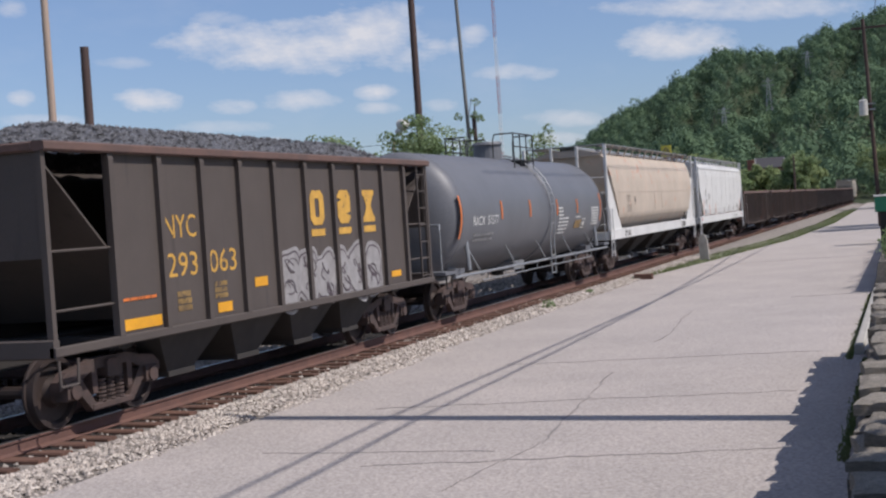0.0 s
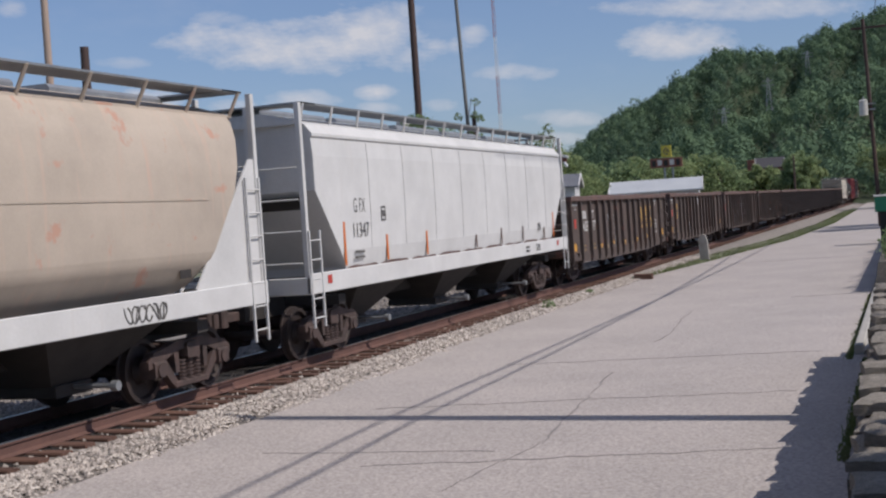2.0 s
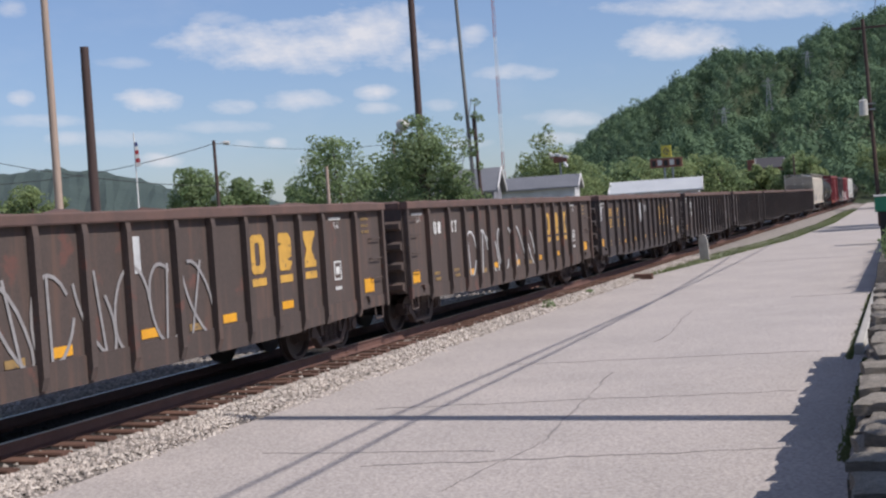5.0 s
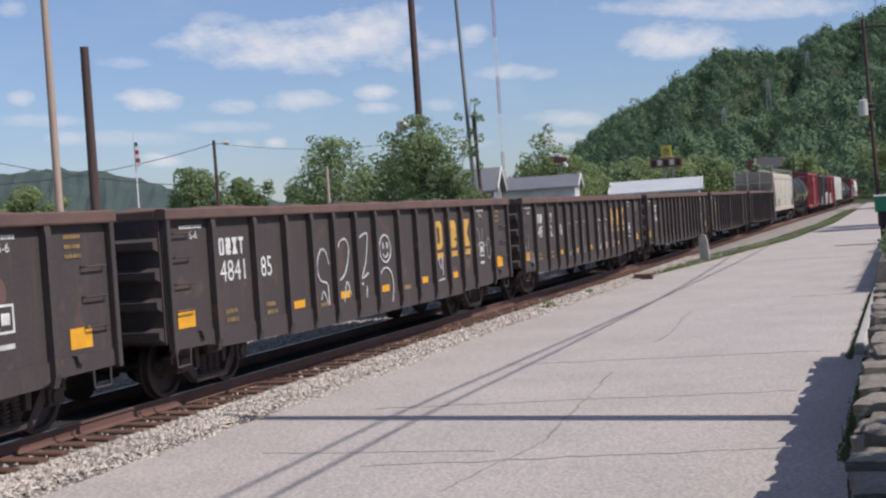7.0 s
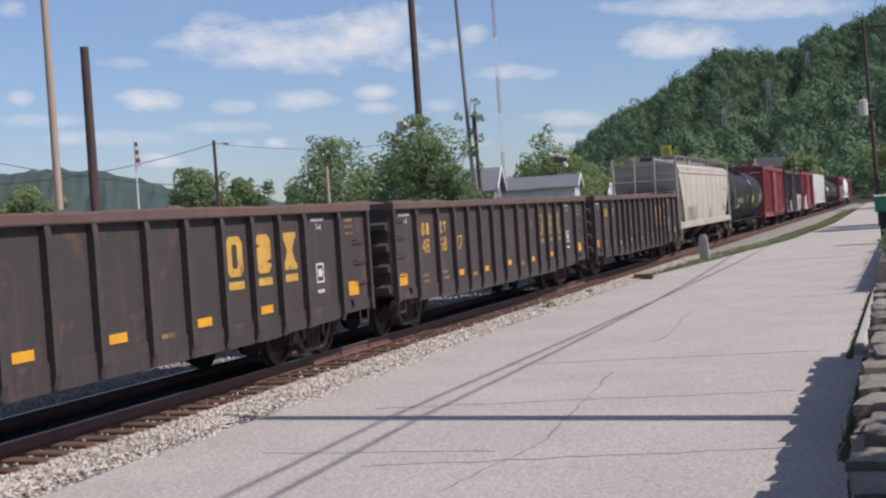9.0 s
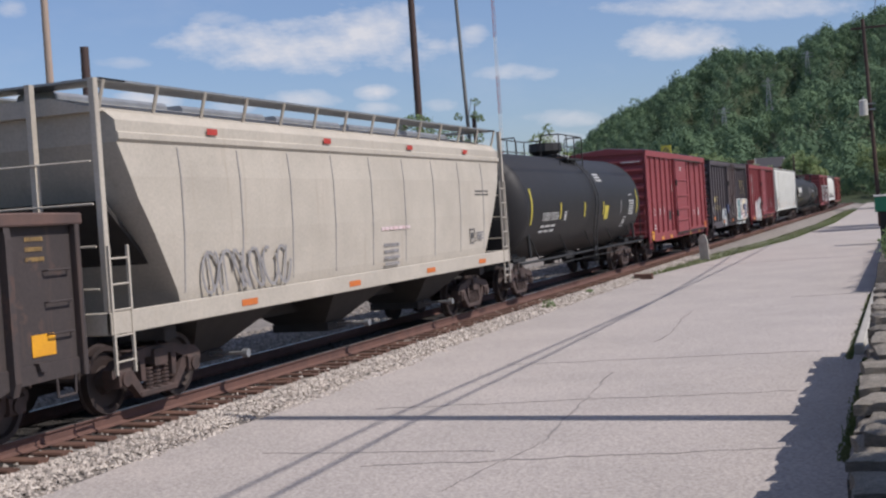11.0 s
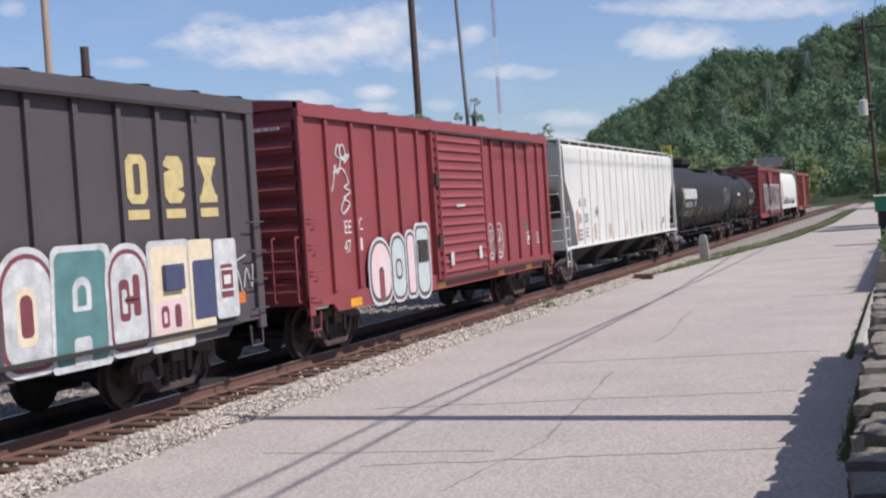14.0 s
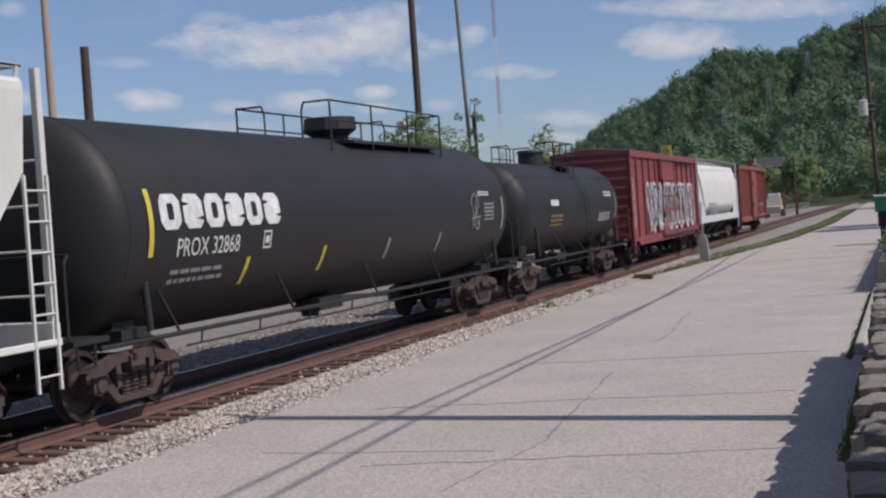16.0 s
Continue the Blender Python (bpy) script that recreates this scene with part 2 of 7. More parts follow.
M_SIDING = material("white_siding", (.62, .62, .6), rough=.7, scale=1)
M_SIDING_GREY = material("grey_siding", (.22, .22, .24), rough=.8, scale=1)
M_BRICK = material("red_brick", (.26, .11, .08), rough=.9, scale=3)
M_PANE = material("dark_window_glass", (.03, .035, .04), rough=.08, bump=0)
M_SIGN_YELLOW = material("sign_yellow", (.62, .52, .07), rough=.5)
M_GREEN = material("green_painted_steel", (.02, .21, .11), (.02, .17, .09), rough=.5)
M_FLAG_RED = material("flag_red", (.45, .05, .06), rough=.8)
M_FLAG_BLUE = material("flag_blue", (.05, .07, .2), rough=.8)
M_MAST_RED = material("mast_red", (.42, .17, .15), rough=.6)
M_LAMP = material("lamp_housing", (.62, .6, .56), rough=.5)
M_WIRE = material("cable", (.03, .03, .03), rough=.7)

# ---- shaping ----


class Shape:
    """Gathers boxes, rods, prisms and turned forms into one mesh."""

    def __init__(self):
        self.v, self.f = [], []

    def add(self, verts, faces):
        k = len(self.v)
        self.v += [tuple(p) for p in verts]
        self.f += [tuple(i + k for i in face) for face in faces]
        return self

    def prism(self, outline, axis, a, b):
        put = {"x": lambda p, s: (s, p[0], p[1]), "y": lambda p, s: (p[0], s, p[1]), "z": lambda p, s: (p[0], p[1], s)}[axis]
        n = len(outline)
        faces = [(i, (i + 1) % n, n + (i + 1) % n, n + i) for i in range(n)] + [tuple(range(n))[::-1], tuple(range(n, 2 * n))]
        return self.add([put(p, a) for p in outline] + [put(p, b) for p in outline], faces)

    def box(self, x0, x1, y0, y1, z0, z1, c=0.0):
        dims = (x1 - x0, y1 - y0, z1 - z0)
        axis = "xyz"[dims.index(max(dims))]
        (p0, p1), (q0, q1), (a, b) = {"x": ((y0, y1), (z0, z1), (x0, x1)), "y": ((x0, x1), (z0, z1), (y0, y1)), "z": ((x0, x1), (y0, y1), (z0, z1))}[axis]
        if c:
            ring = [(p0 + c, q0), (p1 - c, q0), (p1, q0 + c), (p1, q1 - c), (p1 - c, q1), (p0 + c, q1), (p0, q1 - c), (p0, q0 + c)]
        else:
            ring = [(p0, q0), (p1, q0), (p1, q1), (p0, q1)]
        return self.prism(ring, axis, a, b)

    def rod(self, p, q, r, n=8, r2=None):
        p, q = Vector(p), Vector(q)
        d = (q - p).normalized()
        side = d.orthogonal().normalized()
        up = d.cross(side)
        r2 = r if r2 is None else r2
        ring = [(math.cos(2 * math.pi * i / n), math.sin(2 * math.pi * i / n)) for i in range(n)]
        verts = [p + side * (c * r) + up * (s * r) for c, s in ring] + [q + side * (c * r2) + up * (s * r2) for c, s in ring]
        return self.add(verts, [(i, (i + 1) % n, n + (i + 1) % n, n + i) for i in range(n)] + [tuple(range(n))[::-1], tuple(range(n, 2 * n))])

    def tube(self, points, r, n=6):
        for p, q in zip(points, points[1:]):
            self.rod(p, q, r, n)
        return self

    def turned(self, profile, n=32, centre=(0, 0), axis="y"):
        """profile: (along, radius) pairs; turned about a line along y (or x) through centre (x, z) (or (y, z))."""
        verts, faces = [], []
        for s, r in profile:
            for i in range(n):
                a = 2 * math.pi * i / n
                u, w = centre[0] + r * math.cos(a), centre[1] + r * math.sin(a)
                verts.append((u, s, w) if axis == "y" else (s, u, w))
        for k in range(len(profile) - 1):
            faces += [(k * n + i, k * n + (i + 1) % n, (k + 1) * n + (i + 1) % n, (k + 1) * n + i) for i in range(n)]
        faces += [tuple(range(n))[::-1], tuple(range((len(profile) - 1) * n, len(profile) * n))]
        return self.add(verts, faces)

    def mesh(self, name, mat, smooth=False, tidy=True):
        me = bpy.data.meshes.new(name)
        me.from_pydata(self.v, [], self.f)
        if tidy:
            bm = bmesh.new()
            bm.from_mesh(me)
            bmesh.ops.recalc_face_normals(bm, faces=bm.faces)
            bm.to_mesh(me)
            bm.free()
        me.materials.append(mat)
        if smooth:
            me.polygons.foreach_set("use_smooth", [True] * len(me.polygons))
            me.set_sharp_from_angle(angle=radians(35))
        return me


def put(name, me, parent=None, at=(0, 0, 0), label=""):
    ob = new(name, me)
    ob.parent = parent
    ob.location = at
    return tagged(ob, label) if label else ob


def thing(name, at, label, category, group="", kind=""):
    ob = new(name)
    ob.empty_display_size = .3
    ob.location = at
    return tagged(ob, label, category, group, kind)


KEPT = {}


def kept(key, make):
    """A mesh that alike pieces share."""
    if key not in KEPT:
        KEPT[key] = make()
    return KEPT[key]


def letters(words, width, height, mat):
    """Flat lettering that reads along +y on a face turned to +x; its lower near corner at the origin."""
    def make():
        curve = bpy.data.curves.new("words", "FONT")
        curve.body, curve.size, curve.resolution_u = words, 1.0, 3
        ob = bpy.data.objects.new("words", curve)
        me = bpy.data.meshes.new_from_object(ob)
        bpy.data.objects.remove(ob)
        co = np.empty(len(me.vertices) * 3)
        me.vertices.foreach_get("co", co)
        co = co.reshape(-1, 3)
        lo, hi = co.min(0), co.max(0)
        flat = np.zeros_like(co)
        flat[:, 1] = (co[:, 0] - lo[0]) / (hi[0] - lo[0]) * width
        flat[:, 2] = (co[:, 1] - lo[1]) / (hi[1] - lo[1]) * height
        me.vertices.foreach_set("co", flat.ravel())
        me.materials.append(mat)
        me.update()
        return me
    return kept(("words", words, width, height, mat.name), make)


def plate(width, height, mat, thick=.004):
    return kept(("plate", width, height, mat.name), lambda: Shape().box(0, thick, 0, width, 0, height).mesh("plate", mat))


def band(width, height, mat, n=8):
    """A plate cut into strips, to be bent round a tank."""
    def make():
        s = Shape()
        ring = [(x, y, height * i / n) for i in range(n + 1) for x, y in ((0, 0), (.004, 0), (.004, width), (0, width))]
        s.add(ring, [(4 * i + j, 4 * i + (j + 1) % 4, 4 * i + 4 + (j + 1) % 4, 4 * i + 4 + j) for i in range(n) for j in range(4)] + [(3, 2, 1, 0), tuple(range(4 * n, 4 * n + 4))])
        return s.mesh("band", mat)
    return kept(("band", width, height, mat.name), make)


def bent(me, z, zc, r):
    """A copy of flat lettering laid round a tank of radius r with its axis at zc, the lettering's foot at z."""
    me = me.copy()
    for v in me.vertices:
        h = z + v.co.z - zc
        v.co.x = math.sqrt(max(r * r - h * h, .01)) + .012 + v.co.x
    return me


def emblem(kind, w, h, mat, foot=True):
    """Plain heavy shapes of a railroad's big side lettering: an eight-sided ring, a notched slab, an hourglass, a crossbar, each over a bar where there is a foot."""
    def make():
        s = Shape()
        b = h * .24 if foot else 0
        c, m = w * .2, (b + h) / 2
        if kind == 0:
            t = w * .34
            ring = [(c, b), (w - c, b), (w, b + c), (w, h - c), (w - c, h), (c, h), (0, h - c), (0, b + c)]
            hole = [(t * 1.1, b + t * .75), (w - t * 1.1, b + t * .75), (w - t, b + t), (w - t, h - t), (w - t * 1.1, h - t * .75), (t * 1.1, h - t * .75), (t, h - t), (t, b + t)]
            s.add([(x, *p) for x in (0, .005) for p in ring + hole], [f for k in range(8) for j in ((k + 1) % 8,) for f in ((16 + k, 16 + j, 24 + j, 24 + k), (k, j, 16 + j, 16 + k), (8 + k, 24 + k, 24 + j, 8 + j))])
        elif kind == 1:
            q = (h - b) * .07
            s.prism([(c, b), (w - c, b), (w, b + c), (w, m - 4 * q), (w * .66, m - 3 * q), (w, m - 2 * q), (w, h - c), (w - c, h), (c, h), (0, h - c),
                     (0, m + 4 * q), (w * .34, m + 3 * q), (0, m + 2 * q), (0, b + c)], "x", 0, .005)
        elif kind == 2:
            q = (h - b) * .17
            s.prism([(0, b), (w, b), (w, b + q), (w * .9, b + q), (w * .68, m), (w * .9, h - q), (w, h - q), (w, h), (0, h), (0, h - q), (w * .1, h - q), (w * .32, m), (w * .1, b + q), (0, b + q)], "x", 0, .005)
        else:
            s.prism([(w * .36, b), (w * .64, b), (w * .64, h * .8), (w, h * .8), (w, h), (0, h), (0, h * .8), (w * .36, h * .8)], "x", 0, .005)
        if foot:
            s.box(0, .005, 0, w, 0, h * .15)
        return s.mesh("emblem", mat)
    return kept(("emblem", kind, w, h, mat.name, foot), make)


def bars(rows, width, height, mat, seed=1):
    """Writing too small to read: rows of plain bars."""
    def make():
        dice, s = random.Random(seed), Shape()
        for i in range(rows):
            z, y = height * (rows - 1 - i) / rows, 0.0
            while y < width * .95:
                w = min(dice.uniform(.05, .2) * width, width - y)
                if w < .02 * width:
                    break
                s.box(0, .004, y, y + w, z, z + height / rows * .5)
                y += w + .03 * width
        return s.mesh("writing", mat)
    return kept(("bars", rows, width, height, mat.name, seed), make)


def frame_mark(w, h, mat):
    def make():
        t = .03
        s = Shape().box(0, .004, 0, w, 0, t).box(0, .004, 0, w, h - t, h).box(0, .004, 0, t, t, h - t).box(0, .004, w - t, w, t, h - t)
        s.box(0, .004, w * .25, w * .75, h * .3, h * .7)
        return s.mesh("stencil_frame", mat)
    return kept(("frame", w, h, mat.name), make)


def blob(cy, cz, ry, rz, seed, n=32):
    """A smooth rounded letter outline; the seed gives its bulges and dents."""
    dice = random.Random(seed)
    waves = [(k, dice.uniform(.02, .11), dice.uniform(0, 6.28)) for k in (2, 3, 5)]
    out = []
    for i in range(n):
        a = 2 * math.pi * i / n
        q = 1 + sum(w * math.sin(k * a + p) for k, w, p in waves)
        out.append((cy + ry * q * math.copysign(abs(math.cos(a)) ** .8, math.cos(a)), cz + rz * q * math.copysign(abs(math.sin(a)) ** .8, math.sin(a))))
    return out


def stroke(points, w, x=0.0):
    """A flat painted line along (y, z) points, as one ribbon that rises a hair towards its end."""
    v, n = [], len(points)
    for i, (y, z) in enumerate(points):
        (a, b), (c, d) = points[max(i - 1, 0)], points[min(i + 1, n - 1)]
        k = math.hypot(c - a, d - b) or 1
        ny, nz, top = -(d - b) / k * w / 2, (c - a) / k * w / 2, x + .003 + .0003 * i
        v += [(x, y + ny, z + nz), (top, y + ny, z + nz), (top, y - ny, z - nz), (x, y - ny, z - nz)]
    f = [(4 * i + j, 4 * i + (j + 1) % 4, 4 * i + 4 + (j + 1) % 4, 4 * i + 4 + j) for i in range(n - 1) for j in range(4)]
    return Shape().add(v, f + [(3, 2, 1, 0), tuple(range(4 * n - 4, 4 * n))])


def bubble_piece(parent, x, y0, y1, z0, z1, fills, edge, halo, count, seed, inks=(), thick=.03):
    """A sprayed piece of fat round letter shapes: pale halo, dark edge, fills, inner strokes."""
    dice = random.Random(seed)
    w, h = (y1 - y0) / count, z1 - z0
    for i in range(count):
        cy, cz = y0 + w * (i + .5), z0 + h * (.5 + dice.uniform(-.03, .03))
        ry, rz = w * .56, h * dice.uniform(.44, .5)
        own = seed * 100 + i
        for grow, at, m in ((.10, 0, halo), (.035, .003, edge), (0, .006, fills[i % len(fills)])):
            put("graffiti", Shape().prism(blob(cy, cz, ry + grow, rz + grow, own), "x", x + at, x + at + .002 + .0002 * i).mesh("graffiti", m), parent)
        for k in range(4):
            ay, az = cy + dice.uniform(-.35, .35) * ry, cz + dice.uniform(-.6, .6) * rz
            turn, wide = dice.uniform(2.5, 5.5), dice.uniform(.2, .55)
            ring = [(ay + ry * wide * math.cos(turn * q / 12 + i + k), az + rz * .28 * math.sin(turn * q / 12 + i)) for q in range(13)]
            put("graffiti", stroke(ring, thick * dice.uniform(.6, 1.3), x + .010 + .001 * k).mesh("graffiti", dice.choice(inks) if inks else edge), parent)


def tag(parent, x, y0, y1, z0, z1, mat, seed, w=.04, loops=5):
    """A quick sprayed scrawl, one ribbon a stroke."""
    dice = random.Random(seed)
    step = (y1 - y0) / loops
    for i in range(loops):
        cy, cz = y0 + step * (i + .5), (z0 + z1) / 2
        a0, turn = dice.uniform(0, 6), dice.choice((4.0, 5.2, 6.6))
        pts = [(cy + step * .5 * math.cos(a0 + turn * q / 17) + dice.uniform(-.006, .006), cz + (z1 - z0) / 2 * math.sin(a0 * .7 + turn * q / 17 * 1.1)) for q in range(18)]
        put("graffiti", stroke(pts, w, x + .0007 * i).mesh("graffiti", mat), parent)
        if dice.random() < .6:
            put("graffiti", stroke([(cy + step * dice.uniform(-.4, .4), z0), (cy + step * dice.uniform(-.4, .4), z1)], w, x + .004 + .0007 * i).mesh("graffiti", mat), parent)


def rounded(y0, y1, z0, z1, low=.25, high=.5, lean=0.0, n=7):
    """A block outline with rounded corners: low and high are the corners' shares of the width, lean shifts the top."""
    out, w = [], y1 - y0
    for cy, cz, r, a0 in ((y1 - low * w, z0 + low * w, low * w, -90), (y1 - high * w, z1 - high * w, high * w, 0), (y0 + high * w, z1 - high * w, high * w, 90), (y0 + low * w, z0 + low * w, low * w, 180)):
        for k in range(n):
            a = radians(a0 + 90 * k / (n - 1))
            z = cz + r * math.sin(a)
            out.append((cy + r * math.cos(a) + lean * (z - z0), z))
    return out


def painted(parent, x, shapes):
    """Sprayed flat shapes laid over one another; shapes: (outline, material)."""
    for k, (outline, mat) in enumerate(shapes):
        put("graffiti", Shape().prism(outline, "x", x + .0015 * k, x + .0015 * k + .0018).mesh("graffiti", mat), parent)

# ---- ground, road, track bed ----
ROAD_Z, TRACK_X, WHEEL_R = -.30, -11.19, .47


def road_left(y):
    pts = [(-60, -8.8), (16, -8.85), (24, -9.2), (36, -9.4), (45, -9.25), (56, -8.3), (77, -6.7), (110, -6.0), (180, -6.6), (420, -9.5)]
    for (a, b), (c, d) in zip(pts, pts[1:]):
        if y <= c:
            return b + (d - b) * (y - a) / (c - a)
    return pts[-1][1]


def sheet(name, rows, mat, smooth=False):
    """A surface from rows of points, each of the same length."""
    n = len(rows[0])
    s = Shape().add([p for r in rows for p in r], [(i * n + j, i * n + j + 1, (i + 1) * n + j + 1, (i + 1) * n + j) for i in range(len(rows) - 1) for j in range(n - 1)])
    return s.mesh(name, mat, smooth, tidy=False)


def make_ground():
    tagged(put("ground", sheet("ground", [[(x, y, -.55) for x in (-4000, -400, -60, 60, 400, 4000)] for y in (-1500, -100, 0, 100, 400, 1500, 4500)], M_GROUND)), kind="structure")
    road = Shape()
    ys = [-60 + 2 * i for i in range(60)] + [60 + 8 * i for i in range(46)]
    dice = random.Random(3)
    for a, b in zip(ys, ys[1:]):
        l0, l1 = road_left(a), road_left(b)
        if a < 45:
            l0, l1 = l0 + .07 * math.sin(a * 2.1), l1 + .07 * math.sin(b * 2.1)
        r0 = -.3 if a < 30 else -1.02 if a < 100 else -1.02 - (a - 100) * .012
        r1 = -.3 if b <= 30 else -1.02 if b < 100 else -1.02 - (b - 100) * .012
        k = len(road.v)
        road.v += [(l0, a, ROAD_Z), (r0, a, ROAD_Z), (r1, b, ROAD_Z), (l1, b, ROAD_Z), (l0 - .1, a, -.56), (r0, a, -.56), (r1, b, -.56), (l1 - .1, b, -.56)]
        road.f += [(k, k + 1, k + 2, k + 3), (k + 4, k, k + 3, k + 7), (k + 1, k + 5, k + 6, k + 2)]
    tagged(put("road", road.mesh("road", M_ROAD, tidy=False)), kind="structure")
    # cracks: thin tarred seams a few millimetres proud, across and along the road
    for y, x0, x1, w, slope in ((12.7, -5.8, -1.3, .024, .23), (13.4, -7.4, -4.4, .02, .04), (16.65, -7.3, -1.5, .024, .2), (21.3, -6.8, -1.4, .026, .18), (34.1, -3.0, -1.0, .06, .27), (52.3, -8.0, -1.4, .06, .31)):
        pts, x = [], x0
        while x < x1:
            pts.append((x, y + slope * (x - x0) + dice.uniform(-.06, .06)))
            x += .22
        s = Shape()
        for (a, b), (c, d) in zip(pts, pts[1:]):
            q = w * dice.uniform(.1, .6)
            s.prism([(a, b - q), (c, d - q), (c, d + q), (a, b + q)], "z", ROAD_Z + .001, ROAD_Z + .005)
        tagged(put("crack", s.mesh("crack", M_CRACK)), kind="structure")
    for pts in ([(-4.44, 11.5), (-4.33, 12.6), (-4.1, 14.0), (-4.28, 15.7), (-4.4, 17.5), (-4.65, 20.0)], [(-4.73, 24.2), (-4.72, 25.2), (-4.68, 25.9), (-4.91, 28.0), (-5.0, 29.4), (-5.09, 31.1)]):
        s = Shape()
        for (a, b), (c, d) in zip(pts, pts[1:]):
            for k in range(4):
                p, q = k / 4, (k + 1) / 4
                w = dice.uniform(.003, .014)
                j = dice.uniform(-.06, .06)
                s.prism([(a + (c - a) * p - w, b + (d - b) * p), (a + (c - a) * p + w, b + (d - b) * p), (a + (c - a) * q + w + j, b + (d - b) * q), (a + (c - a) * q - w + j, b + (d - b) * q)], "z", ROAD_Z + .001, ROAD_Z + .005)
        tagged(put("crack", s.mesh("crack", M_CRACK)), kind="structure")


def make_track():
    # bed: flat under the ties, shoulders that fall to the road on one side and to the yard on the other
    profile = [(-24, -.50), (-17.2, -.47), (-14.4, -.36), (-13.2, -.27), (-12.6, -.235), (-9.75, -.235), (-9.35, -.27), (-8.9, -.36), (-8.5, -.47), (-5.2, -.54)]
    ys = [-80 + 4 * i for i in range(40)] + [80 + 20 * i for i in range(40)]
    tagged(put("track_bed", sheet("track_bed", [[(x, y, z) for x, z in profile] for y in ys], M_BALLAST)), kind="structure")
    # near-black sheet over the ties, painting in the shade under the train
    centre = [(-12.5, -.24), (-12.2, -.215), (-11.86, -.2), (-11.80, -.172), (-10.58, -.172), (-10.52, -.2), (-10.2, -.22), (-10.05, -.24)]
    tagged(put("track_centre", sheet("track_centre", [[(x, y, z) for x, z in centre] for y in ys], M_SHADE_BED)), kind="structure")
    track = thing("railway_track", (TRACK_X, 0, 0), "rusty steel rails on weathered wooden ties in ballast", "railway track", kind="structure")
    for side in (-1, 1):
        c = side * .7525
        web = [(c - .07, -.18), (c + .07, -.18), (c + .07, -.168), (c + .012, -.14), (c + .012, -.04), (c + .036, -.03), (c + .036, -.006), (c - .036, -.006), (c - .036, -.03), (c - .012, -.04), (c - .012, -.14), (c - .07, -.168)]
        rail = put("rail", Shape().prism(web, "y", -80, 700).mesh("rail", M_RAIL), track)
        put("rail_head", Shape().box(c - .03, c + .03, -80, 700, -.006, 0).mesh("rail_head", M_RAILHEAD), rail, label="wheel-polished bright top of the rail")
    return track


def make_ties(track):
    dice = random.Random(8)
    kinds = []
    for k in range(5):
        s, h = Shape(), .115
        rows = []
        for x in (-1.32 - dice.uniform(0, .05), -.7, 0, .7, 1.3 + dice.uniform(0, .06)):
            w = h * dice.uniform(.9, 1.05)
            rows.append([(x, -w, -.36), (x, -w, -.20), (x, -w + .015, -.183 + dice.uniform(-.006, .006)), (x, w - .015, -.183 + dice.uniform(-.006, .004)), (x, w, -.20), (x, w, -.36)])
        n = 6
        s.add([p for r in rows for p in r], [(i * n + j, i * n + (j + 1) % n, (i + 1) * n + (j + 1) % n, (i + 1) * n + j) for i in range(4) for j in range(n)] + [tuple(range(n)), tuple(range(4 * n, 5 * n))])
        kinds.append(s.mesh("tie", M_TIE))
    for i in range(290):
        ob = put("tie", kinds[dice.randrange(5)], track, (dice.uniform(-.05, .05), 5 + .495 * i + dice.uniform(-.02, .02), dice.uniform(-.008, .006)))
        ob.rotation_euler = (0, 0, radians(dice.uniform(-1.2, 1.2)))
    far = Shape()
    for i in range(900):
        y = 149 + .495 * i if i < 750 else -74 + .53 * (i - 750)
        far.box(-1.3, 1.3, y - .11, y + .11, -.36, -.184)
    tagged(put("far_ties", far.mesh("far_ties", M_TIE, tidy=False), track), kind="stuff")


